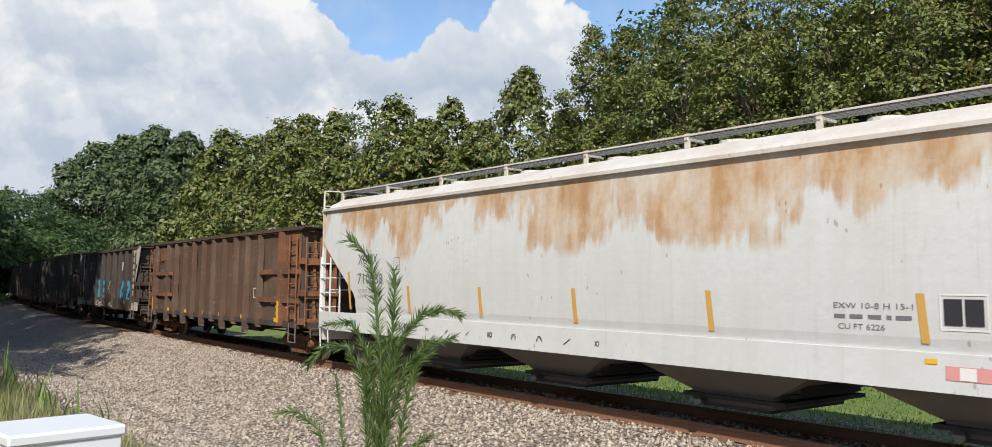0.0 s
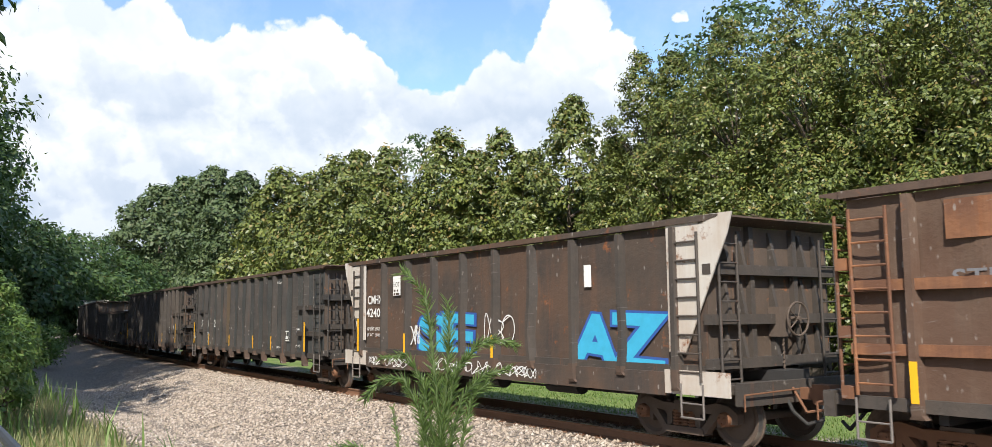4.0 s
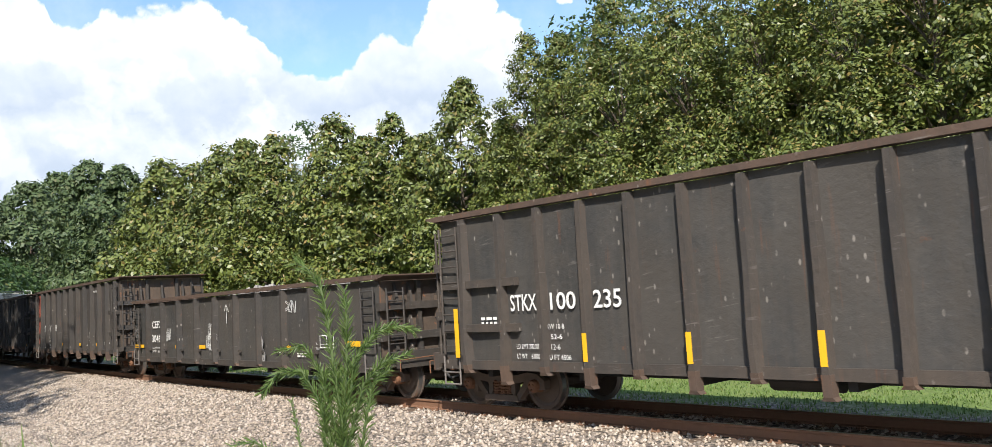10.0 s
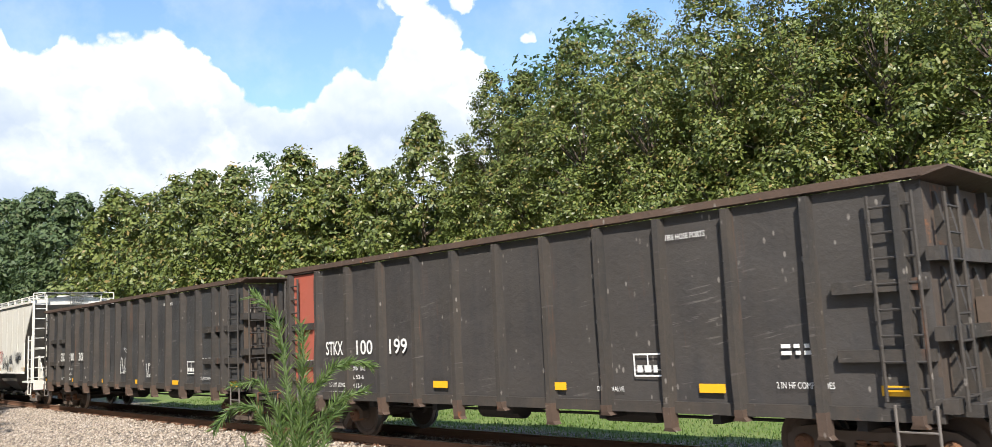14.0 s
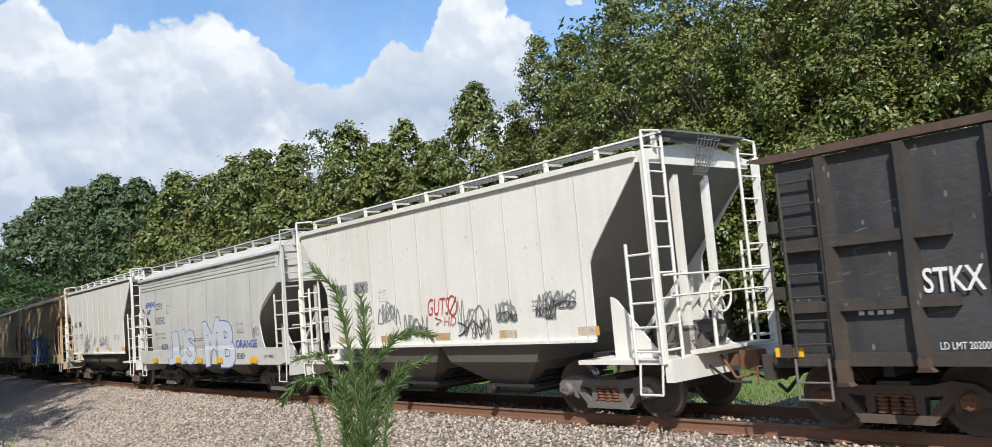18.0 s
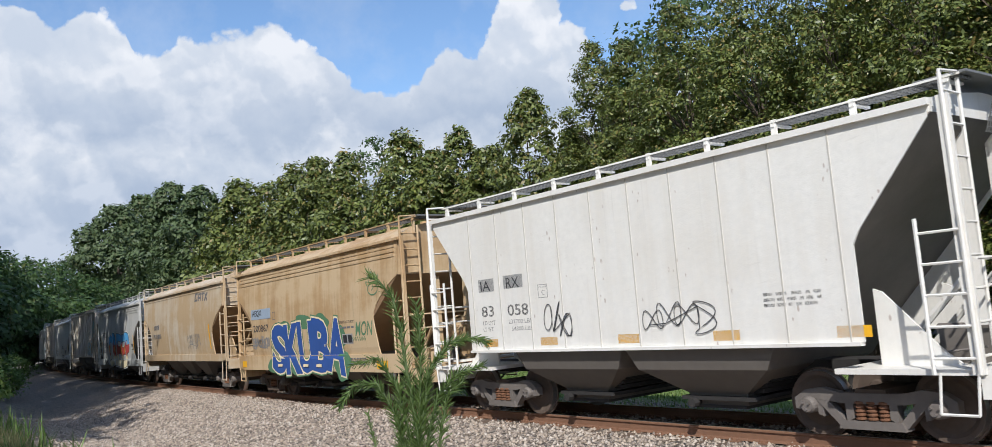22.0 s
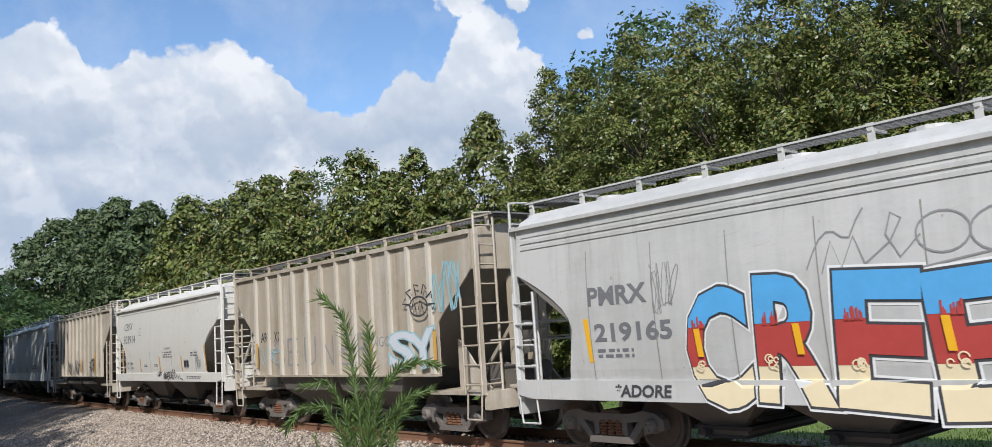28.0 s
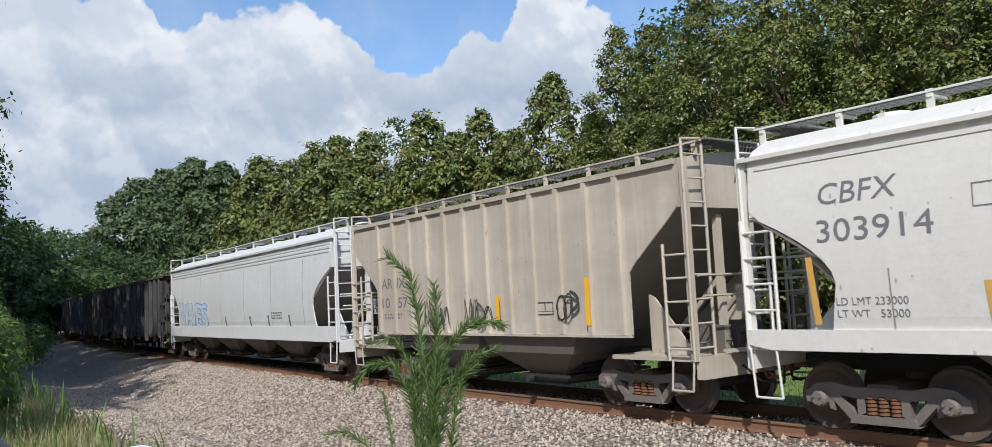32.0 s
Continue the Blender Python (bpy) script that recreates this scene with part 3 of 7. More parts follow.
# ---- trees ----
def tree(name, x, y, tall, wide, mat, leaves, leaf, seed, label, category="tree", low=0.05, cone=0.6, z0=None, lobes=70):
    """A tapered trunk with limbs and a crown of many single leaves gathered in uneven clumps."""
    rng = np.random.default_rng(seed)
    z0 = ground_z(x, y) if z0 is None else z0
    root = tagged(new(name), label, category)
    root.matrix_basis = pose(x, y, z0)
    bm = bmesh.new()
    top = Vector((rng.uniform(-0.3, 0.3), rng.uniform(-0.3, 0.3), tall * 0.6))
    prev, r = Vector((0, 0, -0.2)), 0.028 * tall
    spine = [prev]
    for k in range(1, 6):
        q = top * (k / 5) + Vector((rng.uniform(-0.15, 0.15), rng.uniform(-0.15, 0.15), 0))
        tube(bm, prev, q, r, 8, r * 0.72)
        prev, r = q, r * 0.72
        spine.append(q)
    centres, radii = [], []
    for k in range(lobes):
        f = low + (1 - low) * (k + rng.uniform(0, 1)) / lobes
        prof = min(1.0, (1 - f) / (1 - cone) if f > cone else 0.72 + 0.28 * f / cone)
        prof = max(prof, 0.0) ** 0.75
        a = 2.39996 * k + rng.uniform(-0.5, 0.5)
        rad = wide * prof * rng.uniform(0.45, 0.92)
        c = np.array((math.cos(a) * rad, math.sin(a) * rad, f * tall * 0.96))
        centres.append(c)
        radii.append(wide * (0.15 + 0.15 * prof) * rng.uniform(0.65, 1.35) * (95 / max(lobes, 95)) ** 0.45)
        if k % 3 == 0 and f < 0.9:
            h = min(max(0.0, f - 0.08), 0.6) * tall * 0.97
            b = top * (h / top.z)
            tube(bm, b, Vector(c), 0.012 * tall * (1.1 - f), 5, 0.01)
    part("trunk", bm, "bark", root)
    centres, radii = np.array(centres), np.array(radii)
    weight = radii**2 / (radii**2).sum()
    pick = rng.choice(lobes, leaves, p=weight)
    d = rng.normal(size=(leaves, 3))
    d /= np.linalg.norm(d, axis=1)[:, None]
    out = centres[pick] * np.array((1, 1, 0.0))
    out /= np.linalg.norm(out, axis=1)[:, None] + 1e-6
    d = d + 0.5 * out + np.array((0, 0, 0.7))
    d /= np.linalg.norm(d, axis=1)[:, None]
    # each clump is gathered in rosettes at its twig ends
    ends = rng.normal(size=(lobes, 16, 3))
    ends /= np.linalg.norm(ends, axis=2)[..., None]
    twig = ends[pick, rng.integers(0, 16, leaves)] + 0.5 * out + np.array((0, 0, 0.7))
    twig /= np.linalg.norm(twig, axis=1)[:, None]
    loose = rng.uniform(0, 1, leaves)[:, None] < 0.3
    way = np.where(loose, d, twig + 0.36 * d)
    shell = rng.uniform(0.02, 1.0, leaves) ** 0.3 * (1 + 0.14 * rng.normal(size=leaves).clip(-1, 2.2))
    pos = centres[pick] + way * (radii[pick] * shell)[:, None] * np.array((1.12, 1.12, 0.84))
    pos[:, 2] = np.maximum(pos[:, 2], 0.15)
    nrm = way + rng.normal(size=(leaves, 3)) * 0.45 + np.array((0, 0, 0.3))
    a = np.cross(nrm, rng.normal(size=(leaves, 3))) - np.array((0, 0, 0.2))
    a /= np.linalg.norm(a, axis=1)[:, None] + 1e-6
    b = np.cross(a, nrm)
    b /= np.linalg.norm(b, axis=1)[:, None] + 1e-6
    ln = (leaf * rng.uniform(0.6, 1.3, leaves))[:, None]
    quad = np.stack([pos - a * ln * 0.5, pos + b * ln * 0.26 + a * ln * 0.05, pos + a * ln * 0.5, pos - b * ln * 0.26 + a * ln * 0.05], 1)
    part("crown", arrays_mesh("crown", quad, 4, mat), mat, root)
    return root


def build_trees():
    # the screen of evergreen trees beyond the grass: bearing and elevation of each top, crown width
    row = [(-24.9, 8.3, 3.0), (-23.3, 8.8, 2.8), (-21.6, 9.7, 2.6), (-19.9, 9.4, 3.2), (-17.4, 9.5, 3.2), (-15.6, 9.3, 3.2), (-13.8, 10.4, 3.2), (-12.3, 11.1, 2.8), (-10.4, 11.2, 3.2),
           (-6.4, 12.4, 2.9), (-4.4, 11.2, 2.8), (-2.45, 12.6, 2.6), (-0.5, 11.2, 2.6), (2.45, 14.9, 2.7), (5.2, 11.8, 2.2), (7.2, 17.6, 2.6), (9.3, 17.4, 2.6), (12.9, 19.4, 3.2),
           (17.6, 20.6, 3.4), (22.5, 22.5, 3.4), (27.5, 23.5, 3.5), (32.5, 24.5, 3.5), (38.5, 25.0, 3.5)]
    for i, (b, e, w) in enumerate(row):
        p = from_bearing(b, -16.0)
        d = p.length
        tall = EYE + 0.45 + d * math.tan(radians(e + 0.35))
        far = d > 55
        w *= 1.05 if d < 40 else 1.05 + (d - 40) / 70
        tree("evergreen_tree", p.x, p.y, tall, w, "broadleaf_sunny" if b < -19 else "magnolia", 36000 if d < 40 else 22000, 0.165 if d < 40 else 0.24 + (d - 40) * 0.005, 100 + i,
             "dense dark green broadleaf evergreen tree with brownish leaf undersides", z0=-0.45, lobes=125 if d < 40 else 105, cone=0.38 if b > -20 else 0.6)
    # a second line fills the gaps behind
    for i in range(20):
        b = -22.5 + 3.3 * i
        p = from_bearing(b, -21.5)
        d = p.length
        e = float(np.interp(b, [-26, -12, 0, 6, 9, 13, 40], [6.6, 8.2, 8.6, 9.0, 13.5, 16.5, 20]))
        tree("evergreen_tree", p.x, p.y, EYE + 0.45 + d * math.tan(radians(e)), 4.2 + d * 0.02, "magnolia", 8000, 0.45, 200 + i,
             "dark green tree standing behind the front row", z0=-0.45, lobes=60)
    p = from_bearing(-8.4, -27.0)
    tree("broadleaf_tree", p.x, p.y, EYE + 0.45 + p.length * math.tan(radians(12.7)), 4.5, "broadleaf", 7000, 0.4, 300, "round-topped green tree rising behind the screen", z0=-0.45, cone=0.75)
    p = from_bearing(13.5, -26.0)
    tree("broadleaf_tree", p.x, p.y, EYE + 0.45 + p.length * math.tan(radians(20.5)), 6.0, "broadleaf", 9000, 0.4, 301, "tall green tree rising behind the screen", z0=-0.45, cone=0.7)
    # woods beyond the bend
    for i, (b, e, dist) in enumerate([(-26.2, 3.4, 175), (-27.2, 3.9, 170), (-28.3, 4.8, 165), (-29.3, 5.2, 160), (-30.4, 5.3, 150), (-31.5, 5.8, 140), (-32.6, 6.0, 130), (-33.8, 6.4, 120), (-35.2, 6.5, 112),
                                      (-27.8, 2.6, 142), (-29.8, 3.2, 130), (-31.4, 3.4, 112), (-33.2, 4.2, 98), (-36.5, 7, 100), (-38, 7.5, 92)]):
        bb = radians(b)
        tree("woodland_tree", math.sin(bb) * dist, math.cos(bb) * dist, EYE + dist * math.tan(radians(e)), dist * 0.05, "broadleaf", 4200, 0.75, 400 + i,
             "green deciduous tree in the woods beyond the bend", z0=0.3, cone=0.72, lobes=60)
    # trees on the viewer's side, whose shade falls on the bank
    for i, (x, y, tall, w, c) in enumerate([(-22.3, 19.0, 22, 5.5, 0.62), (-21, 7, 24, 6.5, 0.7), (-28, 17, 27, 6.8, 0.7), (-27.8, 28.5, 27, 6.2, 0.8), (-34.5, 36, 27, 6.8, 0.8), (-40, 46, 27, 6.8, 0.8), (-46, 57, 27, 7, 0.8), (-53, 69, 27, 7.5, 0.8), (-61, 82, 27, 8, 0.8), (-71, 97, 27, 8.5, 0.8), (-83, 114, 27, 9, 0.8),
                                                      # unseen second row, added to hold skylight off the shaded bank
                                                      (-30, 6, 26, 7, 0.8), (-38, 14, 27, 7, 0.8), (-40, 24, 27, 7, 0.8), (-45, 34, 27, 7, 0.8), (-52, 44, 27, 7, 0.8), (-58, 56, 27, 7.5, 0.8), (-66, 69, 27, 8, 0.8), (-25, -3, 25, 7, 0.8)]):
        tree("bank_tree", x, y, tall, w, "broadleaf", 15000 if i == 0 else (12000 if i < 6 else 7500), 0.34 if i == 0 else 0.68, 500 + i, "leafy green tree shading the railway bank", z0=0.3, cone=c, low=0.06 if i == 0 else 0.04, lobes=120)
    # bushes at the edge of the weeds
    for i, (b, dist, tall, w) in enumerate([(-34.2, 15.0, 2.9, 0.7), (-33.2, 16.5, 2.3, 0.55), (-35.6, 14.0, 2.6, 0.8), (-37.2, 13.0, 2.9, 1.0), (-35.6, 18, 2.6, 0.9), (-33.6, 21, 2.3, 0.8), (-34.4, 25, 2.8, 1.1), (-33.2, 36, 2.6, 1.2), (-31.4, 60, 2.6, 1.7), (-30.7, 90, 2.4, 2.2), (-33.4, 45, 3.0, 1.6)]):
        bb = radians(b)
        tree("bush", math.sin(bb) * dist, math.cos(bb) * dist, tall, w, "shrub_leaf", 7500 if dist < 40 else 2600, 0.075 if dist < 20 else 0.2, 600 + i, "light green leafy bush among the weeds", "bush", low=0.1, cone=0.5, lobes=40)


build_trees()
# ---- railway cars: x forward, y away from the viewer, z up from the rail heads ----
FAR, NEAR = 1, -1
WHEELS = []


def wheelset_mesh():
    bm = bmesh.new()
    for side in (-1, 1):
        prof = [(-0.045, 0.07), (-0.045, 0.12), (-0.02, 0.14), (-0.005, 0.33), (-0.045, 0.385), (-0.05, 0.445), (0.045, 0.457), (0.05, 0.485), (0.075, 0.485), (0.08, 0.4), (0.04, 0.33), (0.05, 0.15), (0.07, 0.12), (0.07, 0.07)]
        lathe(bm, [(side * -0.79 + side * y, r) for y, r in prof], n=30)
    tube(bm, (0, -1.02, 0), (0, 1.02, 0), 0.075, 12)
    me = done(bm, "wheelset", "truck_iron")
    me.materials.append(MATS["steel_bright"])
    for p in me.polygons:
        c = p.center
        if abs(math.hypot(c.x, c.z) - 0.451) < 0.014:
            p.material_index = 1
    return me


def side_frame_mesh(mat):
    bm = bmesh.new()
    top = [(-1.12, 0.40), (-1.12, 0.55), (-0.95, 0.66), (-0.7, 0.69), (-0.42, 0.63), (0.42, 0.63), (0.7, 0.69), (0.95, 0.66), (1.12, 0.55), (1.12, 0.40), (0.98, 0.38), (0.95, 0.52), (0.78, 0.54), (0.4, 0.49), (-0.4, 0.49), (-0.78, 0.54), (-0.95, 0.52), (-0.98, 0.38)]
    slab(bm, top, -0.075, 0.075)
    for k in (-1, 1):
        slab(bm, [(k * 0.82, 0.56), (k * 0.66, 0.58), (k * 0.36, 0.24), (k * 0.44, 0.17)][::k], -0.07, 0.07)
        slab(bm, [(k * 0.36, 0.6), (k * 0.25, 0.6), (k * 0.25, 0.3), (k * 0.36, 0.24)][::k], -0.07, 0.07)
        slab(bm, [(k * 0.78, 0.56), (k * 0.7, 0.56), (k * 0.7, 0.3), (k * 0.78, 0.33)][::k], -0.06, 0.06)
    slab(bm, [(-0.46, 0.16), (0.46, 0.16), (0.42, 0.27), (-0.42, 0.27)], -0.11, 0.11)
    return done(bm, "side_frame", mat)


def spring_mesh():
    """One coil spring."""
    bm = bmesh.new()
    turns, n = 5, 10
    lathe_prof = []
    for k in range(turns):
        z = 0.275 + 0.052 * k
        lathe_prof += [(z, 0.055), (z + 0.012, 0.078), (z + 0.03, 0.078), (z + 0.042, 0.055)]
    rings = [[bm.verts.new((r * math.cos(6.28319 * i / n), r * math.sin(6.28319 * i / n), z)) for i in range(n)] for z, r in lathe_prof]
    for a, c in zip(rings, rings[1:]):
        for i in range(n):
            bm.faces.new((a[i], a[(i + 1) % n], c[(i + 1) % n], c[i]))
    bm.faces.new(rings[0][::-1])
    bm.faces.new(rings[-1])
    return done(bm, "spring", "truck_rust")


def cap_mesh(mat):
    bm = bmesh.new()
    lathe(bm, [(-0.12, 0.06), (-0.12, 0.09), (-0.08, 0.115), (0.1, 0.125), (0.1, 0.05)], n=16)
    for i in range(3):
        a = 2.1 * i + 0.5
        tube(bm, (0.055 * math.cos(a), -0.15, 0.055 * math.sin(a)), (0.055 * math.cos(a), -0.1, 0.055 * math.sin(a)), 0.016, 6)
    return done(bm, "bearing_cap", mat)


WHEELSET, SPRINGS = wheelset_mesh(), spring_mesh()
# end slope sheets: the shade on their downward faces is put into these colours
plain("slope_shaded", (0.20, 0.18, 0.16), 0.75, 0, 0.35, 3, 0.2)
plain("slope_tan_shaded", (0.26, 0.165, 0.09), 0.75, 0, 0.35, 3, 0.2)
FRAMES = {m: side_frame_mesh(m) for m in ("truck_iron", "truck_grey", "truck_rust")}
CAPS = {m: cap_mesh(m) for m in ("truck_grey", "truck_rust")}


def bolster_mesh():
    bm = bmesh.new()
    slab(bm, [(-0.2, 0.5), (0.2, 0.5), (0.23, 0.6), (0.2, 0.68), (-0.2, 0.68), (-0.23, 0.6)], -1.05, 1.05)
    tube(bm, (0, 0, 0.66), (0, 0, 0.78), 0.2, 14)
    for k in (-0.55, 0.55):
        box(bm, k - 0.04, k + 0.04, -0.75, 0.75, 0.32, 0.42)
    return done(bm, "bolster", "truck_iron")


BOLSTER = bolster_mesh()


def truck(parent, x, mat="truck_iron", cap="truck_rust"):
    """A two-axle truck at x."""
    t = new("truck")
    t.parent = parent
    t.matrix_basis = pose(x, 0, 0)
    part("bolster", BOLSTER, "", t)
    for side in (-1, 1):
        part("side_frame", FRAMES[mat], "", t, m=pose(0, side * 1.0, 0))
        for x in (-0.165, 0.0, 0.165):
            part("spring", SPRINGS, "", t, m=pose(x, side * 1.03, 0))
        for k in (-1, 1):
            part("bearing_cap", CAPS[cap], "", t, m=pose(k * 0.889, side * 1.05, 0.457, 0, 0, 0 if side < 0 else 180))
    for k in (-1, 1):
        w = part("wheelset", WHEELSET, "", t, m=pose(k * 0.889, 0, 0.457))
        WHEELS.append((w, k))


def coupler(parent, x, way):
    bm = bmesh.new()
    box(bm, min(x - way * 0.5, x + way * 0.32), max(x - way * 0.5, x + way * 0.32), -0.09, 0.09, 0.76, 0.94)
    slab(bm, [(x + way * 0.25, 0.7), (x + way * 0.55, 0.7), (x + way * 0.6, 0.85), (x + way * 0.55, 1.0), (x + way * 0.25, 1.0)][::way], -0.14, 0.12)
    tube(bm, (x + way * 0.02, -0.3, 0.95), (x + way * 0.3, -0.36, 0.6), 0.022, 6)
    tube(bm, (x + way * 0.3, -0.36, 0.6), (x + way * 0.6, -0.2, 0.66), 0.022, 6)
    part("coupler", bm, "truck_rust", parent)


def ladder(parent, mat, a, b, span, rungs, r=0.016, name="ladder", skip=0):
    """Two stiles from a to b, the second moved by span, with rungs between."""
    a, b, span = Vector(a), Vector(b), Vector(span)
    bm = bmesh.new()
    tube(bm, a, b, r * 1.5, 6)
    tube(bm, a + span, b + span, r * 1.5, 6)
    steps = [a.lerp(b, (i + 0.5 + skip) / (rungs + skip)) for i in range(rungs)]
    if a.y > 0:
        for c in steps:
            tube(bm, c, c + span, r, 6)
        return part(name, bm, mat, parent)
    ob = part(name, bm, mat, parent)
    bm = bmesh.new()
    tube(bm, (0, 0, 0), span, r, 6)
    rung = done(bm, "rung", mat)
    for c in steps:
        part("rung", rung, "", ob, m=pose(c.x, c.y, c.z))
    return ob


LETTERS = {}


def letters(text, size, bold=0.0):
    key = (text, size, bold)
    if key not in LETTERS:
        cu = bpy.data.curves.new("text", "FONT")
        cu.body, cu.size, cu.offset, cu.resolution_u = text, size, bold, 3
        ob = bpy.data.objects.new("text", cu)
        me = bpy.data.meshes.new_from_object(ob)
        co = np.zeros(len(me.vertices) * 3)
        me.vertices.foreach_get("co", co)
        LETTERS[key] = (co.reshape(-1, 3).copy(), [tuple(p.vertices) for p in me.polygons])
        bpy.data.objects.remove(ob)
    return LETTERS[key]


def flat(z):
    return 0.0


def word(parent, text, x, z, size, mat, y, wall=flat, stretch=1.0, bold=0.0, lift=0.006, lean=0.0, name="lettering", label=""):
    """Painted letters on the viewer's side, with their lower left at x and z; wall(z) bows them with the side."""
    co, faces = letters(text, size, bold)
    vs = [(x + (c[0] + lean * c[1]) * stretch, -(y + wall(z + c[1])) - lift, z + c[1]) for c in co]
    return part(name, quick_mesh(name, vs, faces, mat), mat, parent, label)


def stripe(parent, x0, x1, z0, z1, mat, y, wall=flat, lift=0.006, name="marking", lean=0.0, label=""):
    """A flat painted or taped patch, following the side."""
    n = 4
    vs, fs = [], []
    for i in range(n + 1):
        z = z0 + (z1 - z0) * i / n
        o = lean * (z - z0)
        vs += [(x0 + o, -(y + wall(z)) - lift, z), (x1 + o, -(y + wall(z)) - lift, z)]
    for i in range(n):
        fs.append((2 * i, 2 * i + 1, 2 * i + 3, 2 * i + 2))
    return part(name, quick_mesh(name, vs, fs, mat), mat, parent, label)


def small_print(parent, x, z, wide, lines, mat, y, wall=flat, high=0.05, seed=1):
    """Rows of short bars for lettering too small to read."""
    rng = random.Random(seed)
    vs, fs = [], []
    for i in range(lines):
        zz, xx = z - i * high * 1.7, x
        while xx < x + wide - 0.04:
            w = min(rng.uniform(0.06, 0.2), x + wide - xx)
            k = len(vs)
            vs += [(xx, -(y + wall(zz)) - 0.006, zz), (xx + w, -(y + wall(zz)) - 0.006, zz), (xx + w, -(y + wall(zz + high)) - 0.006, zz + high), (xx, -(y + wall(zz + high)) - 0.006, zz + high)]
            fs.append((k, k + 1, k + 2, k + 3))
            xx += w + rng.uniform(0.03, 0.07)
    part("small_print", quick_mesh("small_print", vs, fs, mat), mat, parent)


def frame_box(parent, x, z, w, h, mat, y, wall=flat, thick=0.025, split=True, name="data_panel"):
    vs, fs = [], []
    rects = [(x, x + w, z, z + thick), (x, x + w, z + h - thick, z + h), (x, x + thick, z + thick, z + h - thick), (x + w - thick, x + w, z + thick, z + h - thick)]
    if split:
        rects += [(x + w * 0.48, x + w * 0.48 + thick, z + h * 0.3, z + h - thick), (x + thick, x + w - thick, z + h * 0.27, z + h * 0.3)]
    for a, b, c, d in rects:
        k = len(vs)
        vs += [(p, -(y + wall(q)) - 0.006, q) for p, q in ((a, c), (b, c), (b, d), (a, d))]
        fs.append((k, k + 1, k + 2, k + 3))
    part(name, quick_mesh(name, vs, fs, mat), mat, parent)


def scribble(parent, x, z, w, h, mat, y, wall=flat, seed=1, strokes=5, thick=0.022, name="graffiti", label=""):
    """Loose spray-can loops in one run."""
    rng = random.Random(seed)
    vs, fs, run = [], [], []
    for k in range(strokes):
        cx, cz = x + w * (k + 0.5) / strokes, z + h * rng.uniform(0.35, 0.65)
        ax, az, ph = w / strokes * rng.uniform(0.4, 0.75), h * rng.uniform(0.3, 0.5), rng.uniform(0, 6)
        fx, fz = rng.choice((1, 1, 2)), rng.choice((1, 2, 3))
        pts = []
        for i in range(25):
            u = 6.283 * i / 24 * rng.choice((1.0, 1.0))
            pts.append((cx + ax * math.sin(fx * u + ph), cz + az * math.cos(fz * u + ph * 0.7)))
        run += pts
    ribbon(vs, fs, run, thick, y, wall)
    part(name, quick_mesh(name, vs, fs, mat), mat, parent, label)


def ribbon(vs, fs, pts, thick, y, wall, lift=0.008):
    for i, (px, pz) in enumerate(pts):
        a, b = pts[max(0, i - 1)], pts[min(len(pts) - 1, i + 1)]
        dx, dz = b[0] - a[0], b[1] - a[1]
        n = math.hypot(dx, dz) or 1.0
        ox, oz = -dz / n * thick / 2, dx / n * thick / 2
        k = len(vs)
        vs.append((px + ox, -(y + wall(pz)) - lift, pz + oz))
        vs.append((px - ox, -(y + wall(pz)) - lift, pz - oz))
        if i:
            fs.append((k - 2, k - 1, k + 1, k))


def curve_mark(parent, lines, thick, mat, y, wall=flat, name="graffiti", label="", lift=0.008):
    for pts in lines:
        vs, fs = [], []
        ribbon(vs, fs, pts, thick, y, wall, lift)
        part(name, quick_mesh(name, vs, fs, mat), mat, parent, label)


def brake_wheel(parent, x, y, z, mat):
    bm = bmesh.new()
    r, pts = 0.27, []
    for i in range(20):
        a, b = 6.28319 * i / 20, 6.28319 * (i + 1) / 20
        tube(bm, (x, y + r * math.cos(a), z + r * math.sin(a)), (x, y + r * math.cos(b), z + r * math.sin(b)), 0.018, 6)
    for i in range(5):
        a = 6.28319 * i / 5
        tube(bm, (x, y, z), (x, y + r * math.cos(a), z + r * math.sin(a)), 0.012, 5)
    tube(bm, (x - 0.15, y, z), (x + 0.05, y, z), 0.04, 8)
    part("brake_wheel", bm, mat, parent)


def car_root(u0, u1, label, group, category="railway car", name="railway_car"):
    root = tagged(new(name), label, category, group)
    CARS.append((root, (u0 + u1) / 2))
    return root, u1 - u0


CARS = []


